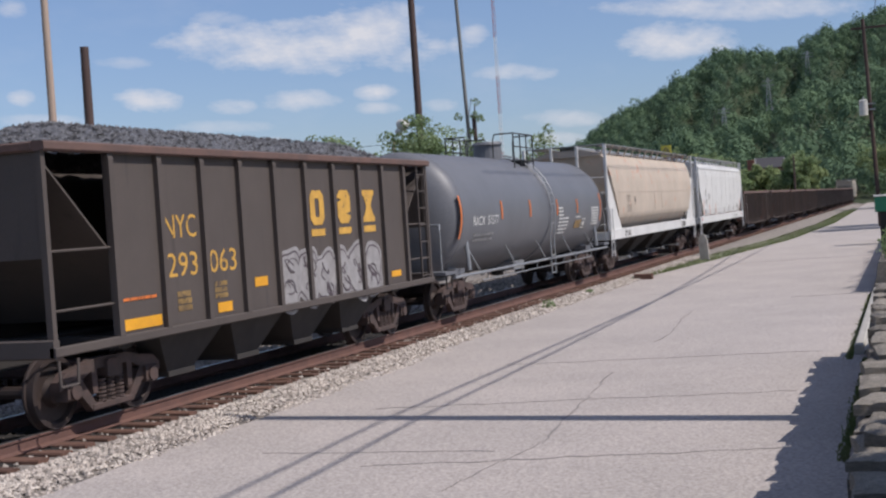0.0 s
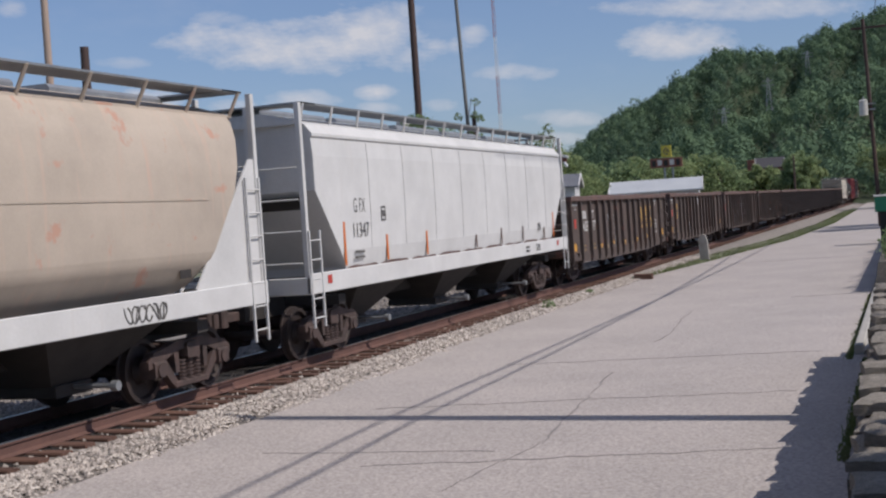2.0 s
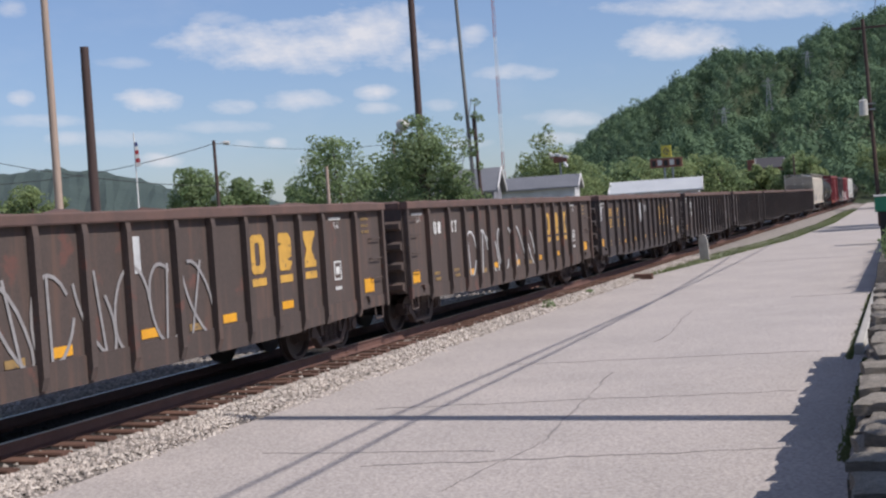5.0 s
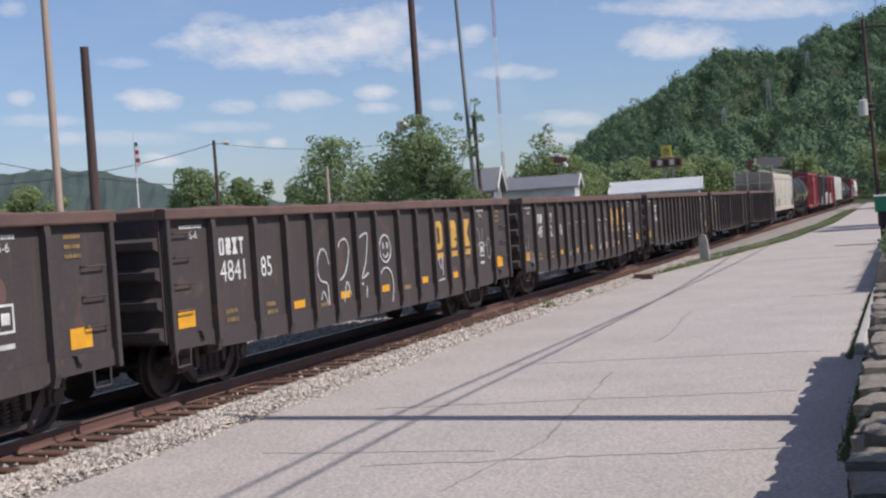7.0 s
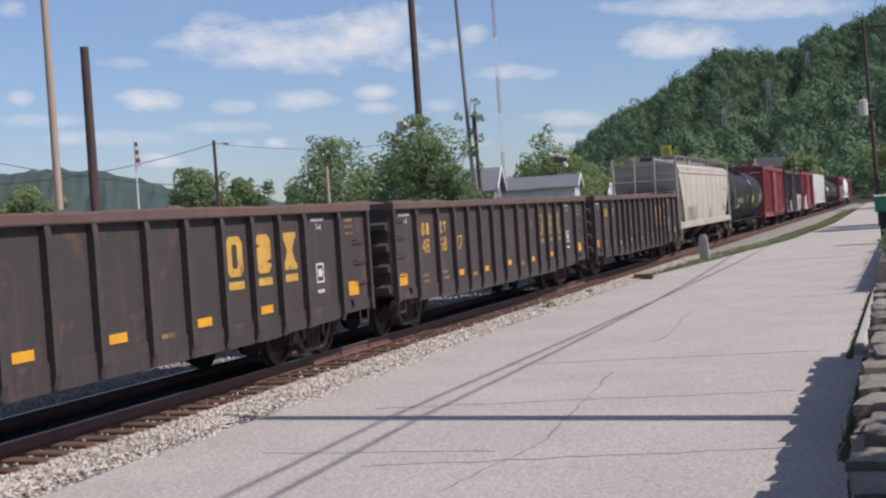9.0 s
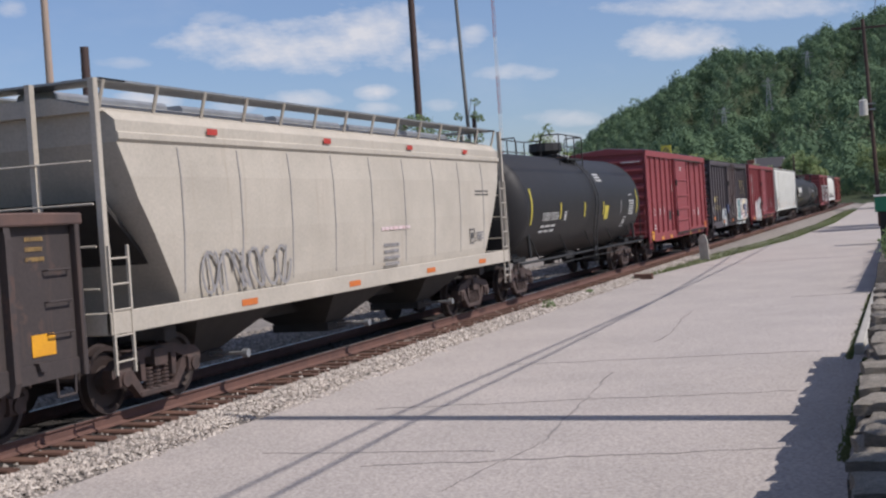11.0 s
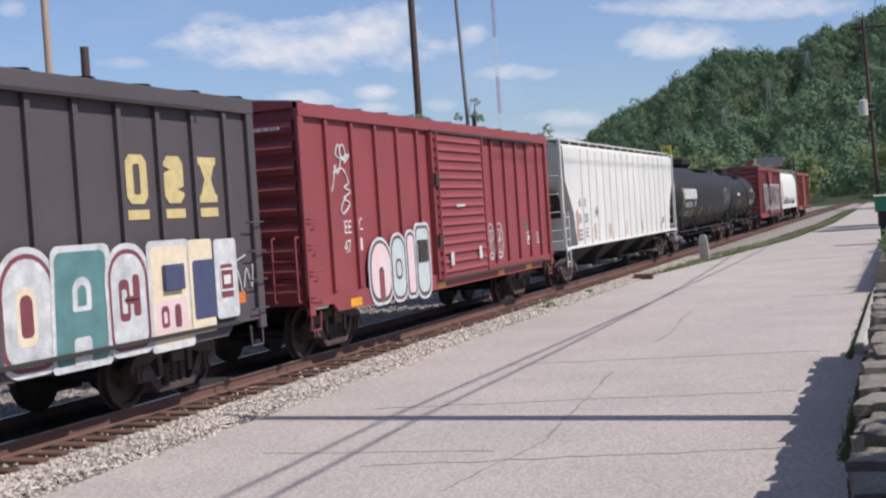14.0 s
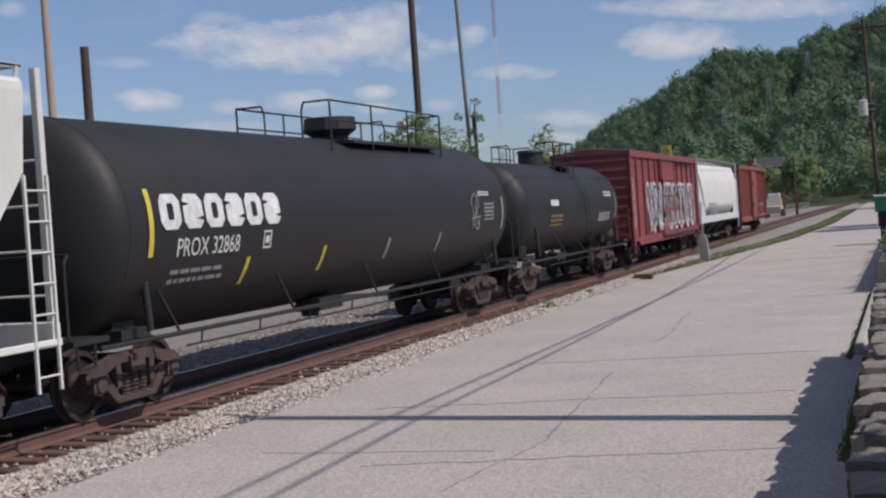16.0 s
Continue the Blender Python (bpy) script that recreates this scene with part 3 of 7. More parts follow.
def scatter_stones():
    """Crushed stone as small rough lumps: dense beside the road, thinner between and beyond the rails."""
    rng = np.random.default_rng(5)
    base = np.array([(1, 0, 0), (-1, 0, 0), (0, 1, 0), (0, -1, 0), (0, 0, 1), (0, 0, -1)], float)
    tri = np.array([(0, 2, 4), (2, 1, 4), (1, 3, 4), (3, 0, 4), (2, 0, 5), (1, 2, 5), (3, 1, 5), (0, 3, 5)])
    zones = [(-9.80, -8.75, 7, 24, 9000, .032), (-9.80, -9.0, 24, 60, 7000, .04), (-17.5, -12.5, 14, 34, 9000, .045), (-18, -12.5, 34, 80, 6000, .06), (-12.4, -9.95, 7, 40, 3500, .03)]
    xs, ys, rs = [], [], []
    for x0, x1, y0, y1, n, r in zones:
        xs.append(rng.uniform(x0, x1, n)), ys.append(rng.uniform(y0, y1, n)), rs.append(r * rng.uniform(.55, 1.35, n))
    xs, ys, rs = map(np.concatenate, (xs, ys, rs))
    keep = (xs < -9.1) | (rng.random(len(xs)) < .55) & (xs < -8.75 - .12 * np.sin(ys * 1.7))
    xs, ys, rs = xs[keep], ys[keep], rs[keep]
    zs = np.interp(xs, [-17.2, -14.4, -13.2, -12.6, -11.84, -11.8, -10.58, -10.54, -9.75, -9.35, -8.9, -8.5], [-.47, -.36, -.27, -.235, -.205, -.18, -.18, -.205, -.235, -.27, -.315, -.3])
    lump = base[None] * rng.uniform(.6, 1.25, (len(xs), 6, 1)) + rng.normal(0, .15, (len(xs), 6, 3))
    a = rng.uniform(0, 6.28, len(xs))
    c, s = np.cos(a)[:, None], np.sin(a)[:, None]
    x = lump[:, :, 0] * c - lump[:, :, 1] * s
    y = lump[:, :, 0] * s + lump[:, :, 1] * c
    v = np.stack([x, y, lump[:, :, 2] * .75], 2) * rs[:, None, None] + np.stack([xs, ys, zs + rs * .3], 1)[:, None]
    # stones between the rails get the colour with the train's shade in it
    far, in_shade = xs < -12.45, (xs > -12.45) & (xs < -10.3)
    # yard stones take the dimmed copy, as the train's shadow falls there
    for name, some, mat, label in (("ballast_stones", ~far & ~in_shade, M_STONE, "loose grey crushed stone beside the rails"), ("oily_stones", in_shade, M_SHADE_STONE, "crushed stone between the rails, darkened with painted-in shade"), ("yard_stones", far, M_YARD_SHADE_STONE, "crushed stone beyond the rails, dimmed for the train's shade")):
        me = bpy.data.meshes.new(name)
        f = (tri[None] + 6 * np.arange(int(some.sum()))[:, None, None]).reshape(-1, 3)
        me.from_pydata(v[some].reshape(-1, 3).tolist(), [], f.tolist())
        me.materials.append(mat)
        tagged(put(name, me), label, "ballast", kind="stuff")


def grass_patch(name, label, area, n, height, seed, mat):
    """Grass blades as thin bent triangles; area(rng) gives a place."""
    rng = random.Random(seed)
    v, f = [], []
    for i in range(n):
        x, y, z = area(rng)
        h, a, w = height * rng.uniform(.5, 1.3), rng.uniform(0, 6.28), .012 + height * .05
        dx, dy, lean = math.cos(a) * w, math.sin(a) * w, height * rng.uniform(.1, .6)
        b = rng.uniform(0, 6.28)
        k = len(v)
        v += [(x - dx, y - dy, z), (x + dx, y + dy, z), (x + lean * math.cos(b), y + lean * math.sin(b), z + h)]
        f.append((k, k + 1, k + 2))
    me = bpy.data.meshes.new(name)
    me.from_pydata(v, [], f)
    me.materials.append(mat)
    return tagged(put(name, me), label, "grass", kind="stuff")


# ---- hills and woods ----
RIDGE = [(-21, 0.4), (-17, 1.6), (-14.19, 2.75), (-12.73, 4.02), (-11.7, 4.5), (-9.79, 5.22), (-8.0, 6.4), (-7.61, 6.73), (-6.77, 6.62), (-4.03, 6.52),
         (-3.77, 6.8), (-2.47, 7.18), (-.43, 7.54), (4, 8.0), (12, 7.6), (24, 6), (34, 3)]
FAR_RIDGE = [(-52, 1.5), (-45, 3.0), (-41, 3.15), (-39.2, 3.2), (-36.9, 3.3), (-35, 3.05), (-33.1, 2.55), (-31.7, 1.95), (-29.8, 1.65), (-28.2, 1.6), (-26.8, 1.05), (-24, .6), (-19, .35)]


def ridge_at(table, az):
    return float(np.interp(az, [a for a, _ in table], [e for _, e in table]))


# crest of the lower spur in front of the main hill
SPUR = [(-21, .2), (-14, .8), (-12.4, 1.5), (-10.87, 2.4), (-9.15, 3.3), (-7.1, 3.7), (-4.75, 4.15), (-3.49, 4.75), (-.54, 5.5), (5, 5.2), (12, 4), (34, 1)]


def hill_z(az, r):
    top = max(math.tan(radians(ridge_at(RIDGE, az))) * 750 * .97 - 7, 0)
    spur = max(math.tan(radians(ridge_at(SPUR, az))) * 440 - 5.5, 0)
    z = float(np.interp(r, [270, 320, 390, 440, 475, 520, 600, 675, 725, 1250], [0, spur * .22, spur * .75, spur, spur * .93, spur * .98 - 2, spur + (top - spur) * .5, spur + (top - spur) * .9, top, 0]))
    k = min(max((r - 270) / 480, 0), 1)
    gully = 3.5 * math.sin(az * 1.5 + r * .009) * math.sin(r * .016 + az * .6) * 4 * k * (1 - k)
    # ravines that run down the slope
    for c, wide, deep, r0, r1 in ((-8.6, .5, 13, 480, 690), (-6.3, .6, 15, 480, 660), (-4.4, .45, 11, 500, 700), (-2.2, .6, 15, 470, 690), (-10.6, .5, 10, 450, 650), (-3.0, .35, 8, 300, 430), (-5.9, .4, 9, 300, 430), (-8.0, .35, 7, 310, 430), (-1.2, .4, 9, 300, 430)):
        if r0 < r < r1:
            z -= deep * math.exp(-((az - c - .006 * (r - (r0 + r1) / 2)) / wide) ** 2) * math.sin(math.pi * (r - r0) / (r1 - r0))
    return max(z + gully - .6, -.6)


def polar(az, r, z):
    return (r * math.sin(radians(az)), r * math.cos(radians(az)), z)


def make_hills():
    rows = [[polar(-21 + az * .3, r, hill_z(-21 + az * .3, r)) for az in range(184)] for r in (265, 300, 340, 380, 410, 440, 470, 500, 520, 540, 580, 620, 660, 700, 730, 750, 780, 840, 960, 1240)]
    tagged(put("hillside", sheet("hillside", rows, M_SHADE_FLOOR, True)), kind="structure")
    rng = random.Random(4)
    rows = []
    for r, k in ((1500, 0), (1650, .18), (1800, .45), (1950, .72), (2100, .93), (2200, 1), (2350, .9), (2800, 0)):
        rows.append([polar(-52 + az * .3, r, 2200 * math.tan(radians(ridge_at(FAR_RIDGE, -52 + az * .3))) * k - .7 + (rng.uniform(-3, 3) if 0 < k else 0)) for az in range(111)])
    tagged(put("far_hill", sheet("far_hill", rows, M_FAR_WOODS)), kind="structure")


def crown_cards(rng, n, rx, rz, size, loose=.5):
    """Leaf clumps as small bent cards spread over and inside a lumpy crown, as arrays of 4-cornered faces."""
    lumps = rng.normal(0, 1, (7, 3))
    lumps /= np.linalg.norm(lumps, axis=1)[:, None]
    d = rng.normal(0, 1, (n, 3))
    d /= np.linalg.norm(d, axis=1)[:, None]
    reach = .68 + .35 * np.max(d @ lumps.T, axis=1) ** 3
    p = d * (reach * rng.uniform(.72, 1.03, n))[:, None] * np.array([rx, rx, rz])
    u = rng.normal(0, 1, (n, 3)) + d * .2
    u -= d * np.sum(u * d, 1)[:, None] * (1.1 - loose)
    u /= np.linalg.norm(u, axis=1)[:, None]
    w = np.cross(u, d + rng.normal(0, loose, (n, 3)))
    w /= np.linalg.norm(w, axis=1)[:, None]
    s = (size * rng.uniform(.6, 1.3, n))[:, None]
    return np.stack([p - u * s, p + w * s * .7, p + u * s, p - w * s * .7], 1)


def cards_mesh(name, quads, mat):
    v = quads.reshape(-1, 3)
    me = bpy.data.meshes.new(name)
    me.vertices.add(len(v))
    me.vertices.foreach_set("co", v.ravel())
    n = len(quads)
    me.loops.add(4 * n)
    me.loops.foreach_set("vertex_index", np.arange(4 * n, dtype=np.int32))
    me.polygons.add(n)
    me.polygons.foreach_set("loop_start", np.arange(0, 4 * n, 4, dtype=np.int32))
    me.update(calc_edges=True)
    me.materials.append(mat)
    return me


def make_woods():
    rng = np.random.default_rng(11)
    kinds = [crown_cards(rng, 250, 1.0, 1.1, .10, .2) for _ in range(12)]
    out = []
    places = []
    for r in range(278, 790, 6):
        step = math.degrees(5.2 / r)
        a = -19 + step * rng.random()
        while a < 3.5:
            places.append((a + rng.normal(0, step * .25), r + rng.uniform(-4, 4)))
            a += step
    for a, r in places:
        # fewer trees on the spur: the dark floor colour stands in for its shade
        if ridge_at(RIDGE, a) < .6 or rng.random() < (.34 if a > -9.5 and 340 < r < 560 else .06):
            continue
        size = rng.uniform(1.9, 4.4) * (1.1 if r < 450 else 1) * (1.35 if rng.random() < .1 else 1)
        q = kinds[rng.integers(12)]
        turn = rng.uniform(0, 6.28)
        c, s = math.cos(turn), math.sin(turn)
        x, y = q[:, :, 0] * c - q[:, :, 1] * s, q[:, :, 0] * s + q[:, :, 1] * c
        px, py, pz = polar(a, r, hill_z(a, r) + size * .95)
        out.append(np.stack([x * size + px, y * size + py, q[:, :, 2] * size * rng.uniform(.9, 1.35) + pz], 2))
    tagged(put("hillside_woods", cards_mesh("hillside_woods", np.concatenate(out), M_WOODS)), "dense green spring woods on the hillside", "woods", kind="stuff")


def make_tree(at, height, width, label, seed, leaf=.28, n=1600, mat=None, trunk=.16, name="tree", low=.25):
    """A tapered trunk with limbs, and a crown of several leafy lumps with gaps."""
    rng = np.random.default_rng(seed)
    tree = thing(name, at, label, "tree" if name == "tree" else "bush")
    wood = Shape()
    wood.rod((0, 0, -.3), (.05 * height, 0, height * .5), trunk, 8, trunk * .7).rod((.05 * height, 0, height * .5), (0, .02 * height, height * .85), trunk * .7, 7, trunk * .2)
    lumps = []
    count = 15
    for i in range(count):
        a = 2 * math.pi * i / count + rng.uniform(-.4, .4)
        z = height * rng.uniform(low + .12, .86)
        reach = width * .5 * rng.uniform(.15, .8) * (1 if z < height * .7 else .6)
        tip = (reach * math.cos(a), reach * math.sin(a), z)
        wood.rod((.03 * height, 0, max(z - height * .28, .2)), tip, trunk * .35, 5, trunk * .08)
        lumps.append((tip, width * rng.uniform(.17, .27)))
    lumps.append(((0, 0, height * .87), width * .2))
    for i in range(26):
        (x, y, z), r = lumps[int(rng.integers(len(lumps)))]
        a, b = rng.uniform(0, 6.28), rng.uniform(-.3, 1.2)
        q = (x + r * 1.05 * math.cos(a) * math.cos(b), y + r * 1.05 * math.sin(a) * math.cos(b), z + r * math.sin(b))
        wood.rod((x, y, z), q, trunk * .1, 4, trunk * .04)
        lumps.append((q, width * rng.uniform(.06, .12)))
    put("trunk", wood.mesh("trunk", M_BARK), tree)
    area = sum(r * r for _, r in lumps)
    quads = np.concatenate([crown_cards(rng, max(int(n * r * r / area), 8), r, r * .85, leaf, .4) + np.array(c) for c, r in lumps])
    put("crown", cards_mesh("crown", quads, mat or M_LEAF), tree)
    return tree


def make_verge():
    """A low strip of worn turf between the road's edge and the ballast, tapering out towards the near end."""
    rng = random.Random(12)
    rows = []
    for i in range(140):
        y = 44.6 + i * 1.05
        t = min((y - 44.6) / 22, 1)
        a = road_left(y) + .06 + rng.uniform(-.08, .08)
        w = .22 + 1.25 * t + rng.uniform(-.1, .1)
        rows.append([(a, y, -.294), (a - w * .3, y, -.26 + rng.uniform(-.02, .03)), (a - w * .7, y, -.27 + rng.uniform(-.02, .03)), (a - w, y, -.36 - .1 * t)])
    tagged(put("verge", sheet("verge", rows, M_VERGE)), kind="structure")


make_ground()
make_verge()
TRACK = make_track()
make_hills()

# ---- freight cars: each in its own space, y along the track, +x to the road, z from the rail's top ----
CARS = []


def freight_car(name, label, start, end, category="freight car"):
    """A car whose ends lie at start and end metres along the track as the clip begins."""
    ob = thing(name, (TRACK_X, (start + end) / 2, 0), label, category, "cars of the freight train")
    CARS.append((ob, (start + end) / 2))
    return ob, (end - start) / 2


def wheelset_mesh():
    s = Shape().rod((-.95, 0, 0), (.95, 0, 0), .085, 10)
    for side in (-1, 1):
        c = side * .7525
        a, b = c - side * .075, c + side * .065
        s.turned([(a, .12), (a, WHEEL_R + .028), (c - side * .045, WHEEL_R + .026), (c - side * .036, WHEEL_R), (b, WHEEL_R - .004), (b, WHEEL_R - .07), (c + side * .01, WHEEL_R - .1),
                  (c + side * .0, .2), (b + side * .02, .16), (b + side * .02, .05)], 28, (0, 0), "x")
    return s.mesh("wheelset", M_WHEEL, True)


def truck_mesh():
    s = Shape()
    for side in (-1, 1):
        x0, x1 = sorted((side * .93, side * 1.07))
        top = [(-1.13, .50), (-1.13, .62), (-.98, .73), (-.6, .78), (-.34, .84), (.34, .84), (.6, .78), (.98, .73), (1.13, .62), (1.13, .50), (.72, .58), (.46, .68), (.3, .70), (-.3, .70), (-.46, .68), (-.72, .58)]
        s.prism(top, "x", x0, x1)
        for k in (-1, 1):
            s.prism([(k * .86, .56), (k * .66, .60), (k * .34, .20), (k * .46, .17)], "x", x0 + .01, x1 - .01)
            s.prism([(k * .34, .70), (k * .46, .68), (k * .44, .38), (k * .34, .38)], "x", x0, x1)
            s.box(side * .84 if side > 0 else side * 1.11, side * 1.11 if side > 0 else side * .84, k * .88 - .15, k * .88 + .15, .36, .60, .03)
            s.rod((side * 1.05, k * .88, .47), (side * 1.14, k * .88, .47), .10, 12)
        s.box(x0, x1, -.46, .46, .15, .25, .02)
    s.box(-1.12, 1.12, -.17, .17, .56, .80, .03)
    s.rod((0, 0, .8), (0, 0, .98), .2, 12)
    for k in (-1, 1):
        s.box(-.7, .7, k * .34 - .04, k * .34 + .04, .34, .44)
    return s.mesh("truck", M_TRUCK)


def spring_mesh():
    s = Shape()
    n, v = 10, []
    levels = [(z, r) for i in range(6) for z, r in ((.25 + i * .053, .05), (.255 + i * .053, .082), (.28 + i * .053, .082), (.285 + i * .053, .05))]
    for z, r in levels:
        v += [(r * math.cos(2 * math.pi * k / n), r * math.sin(2 * math.pi * k / n), z) for k in range(n)]
    s.add(v, [(a * n + k, a * n + (k + 1) % n, (a + 1) * n + (k + 1) % n, (a + 1) * n + k) for a in range(len(levels) - 1) for k in range(n)])
    return s.mesh("spring", M_TRUCK)


WHEELS = []


def add_truck(car, y):
    t = put("truck", kept("truck", truck_mesh), car, (0, y, 0), "rusty cast truck frame")
    for k in (-1, 1):
        WHEELS.append(put("wheelset", kept("wheelset", wheelset_mesh), t, (0, k * .88, WHEEL_R)))
        for q in (-.2, 0, .2):
            put("spring", kept("spring", spring_mesh), t, (k * 1.0, q, 0))


def coupler_mesh():
    s = Shape().box(-.09, .09, -.15, .50, .80, .97, .02).box(-.14, .12, .46, .66, .74, 1.03, .03).box(.08, .17, .56, .72, .76, 1.0, .02)
    s.tube([(.35, 0, .95), (.37, .15, .7), (.30, .38, .52), (.15, .55, .6)], .025)
    return s.mesh("coupler", M_TRUCK)


def running_gear(car, half, truck_in=1.75, sill=True, draw=.0):
    for k in (-1, 1):
        add_truck(car, k * (half - truck_in))
        c = put("coupler", kept("coupler", coupler_mesh), car, (0, k * (half - draw), 0))
        if k < 0:
            c.rotation_euler = (0, 0, math.pi)
    if sill:
        put("centre_sill", Shape().box(-.2, .2, -half, half, .78, 1.12).box(-1.3, 1.3, -half + truck_in - .15, -half + truck_in + .15, .92, 1.1).box(-1.3, 1.3, half - truck_in - .15, half - truck_in + .15, .92, 1.1).mesh("centre_sill", M_UNDER), car)


def ladder(car, y, x, z0, z1, mat, rungs=4, w=.42, name="ladder"):
    """Side ladder: two rails and rungs, standing off the side."""
    def make():
        s = Shape()
        for q in (0, w):
            s.box(0, .035, q - .02, q + .02, z0, z1)
        for i in range(rungs):
            z = z0 + (z1 - z0) * (i + .5) / rungs
            s.rod((.018, 0, z), (.018, w, z), .014, 6)
        return s.mesh(name, mat)
    return put(name, kept((name, z0, z1, rungs, w, mat.name), make), car, (x, y, 0))


def grabs(car, y, x, zs, mat, w=.42):
    def make():
        return Shape().tube([(0, 0, 0), (.07, 0, 0), (.07, w, 0), (0, w, 0)], .013).mesh("grab_iron", mat)
    for z in zs:
        put("grab_iron", kept(("grab", w, mat.name), make), car, (x, y, z))


def stirrup(car, y, x, mat, z=.95):
    def make():
        return Shape().tube([(0, 0, 0), (.0, .02, -.32), (.0, .36, -.32), (.0, .38, 0)], .018).mesh("step", mat)
    put("step", kept(("step", mat.name), make), car, (x, y, z))


# ---- gondolas ----


POSTS = (1.27, 2.55, 3.62, 4.58, 5.48, 6.44, 7.38, 8.55, 9.55, 10.55, 11.48, 12.40, 13.32, 14.72)


def scrawled(car, x, y, z, lines, mat, w=.035):
    """Sprayed lines, each of (y, z) points from a corner of the piece, rounded off between them."""
    for k, points in enumerate(lines):
        fine = []
        for j in range(len(points) - 1):
            p = [points[min(max(j + d, 0), len(points) - 1)] for d in (-1, 0, 1, 2)]
            for q in range(4):
                t = q / 4
                fine.append(tuple(.5 * (2 * p[1][c] + (p[2][c] - p[0][c]) * t + (2 * p[0][c] - 5 * p[1][c] + 4 * p[2][c] - p[3][c]) * t * t + (3 * p[1][c] - p[0][c] - 3 * p[2][c] + p[3][c]) * t ** 3) for c in (0, 1)))
        fine.append(points[-1])
        put("graffiti", stroke([(y + a, z + b) for a, b in fine], w, x + .002 * k).mesh("graffiti", mat), car)


def ring_line(cy, cz, ry, rz, n=9):
    return [(cy + ry * math.cos(2 * math.pi * k / n), cz + rz * math.sin(2 * math.pi * k / n)) for k in range(n + 1)]


def gondola(i, start, end, number, ink, seed):
    dice = random.Random(seed)
    paint = M_GONDOLA_BROWN if i < 4 else M_GONDOLA
    car, h = freight_car("gondola_car", ("rust-brown" if i < 4 else "brown-black") + " ribbed steel gondola heaped with scrap" + (", scrawled with graffiti" if i in (0, 2, 3, 5, 6) else ""), start, end, "gondola car")
    running_gear(car, h, 1.75)
    key, L = paint.name, h - .02
    put("side_sheet", kept((key, "gon_side"), lambda: Shape().box(1.42, 1.45, -L, L, .88, 2.62).mesh("side_sheet", paint)), car)
    put("side_sheet", kept((key, "gon_far"), lambda: Shape().box(-1.45, -1.42, -L, L, .88, 2.62).mesh("side_sheet", paint)), car)
    put("floor", kept("gon_floor", lambda: Shape().box(-1.42, 1.42, -L, L, 1.02, 1.08).mesh("floor", M_UNDER)), car)

    def rim():
        s = Shape()
        wave = random.Random(seed)
        for k in (-1, 1):
            ys = [-L - .04 + (2 * L + .08) * q / 16 for q in range(17)]
            rings = []
            for y in ys:
                dx, dz = wave.uniform(-.012, .012), wave.uniform(-.018, .012)
                rings.append([(k * (1.40 + dx), y, 2.60), (k * (1.555 + dx), y, 2.60), (k * (1.565 + dx), y, 2.62), (k * (1.565 + dx), y, 2.735 + dz), (k * (1.545 + dx), y, 2.755 + dz), (k * (1.40 + dx), y, 2.755 + dz)])
            n = 6
            s.add([p for r in rings for p in r], [(a * n + c, a * n + (c + 1) % n, (a + 1) * n + (c + 1) % n, (a + 1) * n + c) for a in range(16) for c in range(n)] + [tuple(range(n)), tuple(range(16 * n, 17 * n))])
            s.box(-1.38, 1.38, *sorted((k * (L - .06), k * (L + .05))), 2.60, 2.75, .02)
        return s.mesh("top_chord", M_CHORD)
    put("top_chord", kept(("gon_rim", i % 3), rim), car, label="rusty brown top chord with dented edges")

    def sill():
        s = Shape()
        for k in (-1, 1):
            s.prism([(-L, .96), (-L, .77), (-L + 1.1, .75), (-L + 1.35, .67), (-L + 3.4, .64), (-L + 3.9, .60), (L - 3.9, .60), (L - 3.4, .64), (L - 1.6, .67), (L - 1.35, .74), (L, .76), (L, .96)], "x", *sorted((k * 1.452, k * 1.475)))
        return s.mesh("side_sill", paint)
    put("side_sill", kept((key, "gon_sill"), sill), car)

    wall = kept((key, "gon_end"), lambda: Shape().box(-1.42, 1.42, -.03, .0, .86, 2.62).mesh("end_wall", paint))
    rib = kept((key, "gon_end_rib"), lambda: Shape().prism([(-.03, -.10), (-.15, -.05), (-.15, .05), (-.03, .10)], "x", -1.40, 1.40).mesh("end_rib", paint))
    for k in (-1, 1):
        e = put("end_wall", wall, car, (0, k * L, 0))
        if k > 0:
            e.rotation_euler = (0, 0, math.pi)
        for z in (1.0, 1.42, 1.84, 2.26):
            put("end_rib", rib, e, (0, 0, z))
    post = kept((key, "gon_post"), lambda: Shape().prism([(0, .68), (.06, .64), (.11, .80), (.11, 2.46), (.09, 2.60), (0, 2.60)], "y", -.055, .055).mesh("side_post", paint))
    edge = kept((key, "gon_edge"), lambda: Shape().box(0, .10, -.045, .045, .74, 2.60, .012).mesh("corner_post", paint))
    spots = [-h + y for y in POSTS]
    for y in spots:
        put("side_post", post, car, (1.452, y, 0))
        o = put("side_post", post, car, (-1.452, y, 0))
        o.rotation_euler = (0, 0, math.pi)
    for y in (-L + .05, L - .05):
        put("corner_post", edge, car, (1.45, y, 0))
    grabs(car, -L + .2, 1.45, (1.3, 1.68, 2.06, 2.40), paint, .45)
    grabs(car, L - .65, 1.45, (1.3, 1.68, 2.06), paint, .45)
    stirrup(car, -L + .15, 1.46, paint, .84)
    stirrup(car, L - .55, 1.46, paint, .84)
    bracket = kept((key, "gon_bracket"), lambda: Shape().prism([(-.09, .98), (.09, .98), (.05, .88), (-.05, .88)], "x", 1.45, 1.53).mesh("pull_bracket", paint))
    for y in (-L + .85, L - .85):
        put("pull_bracket", bracket, car, (0, y, 0))
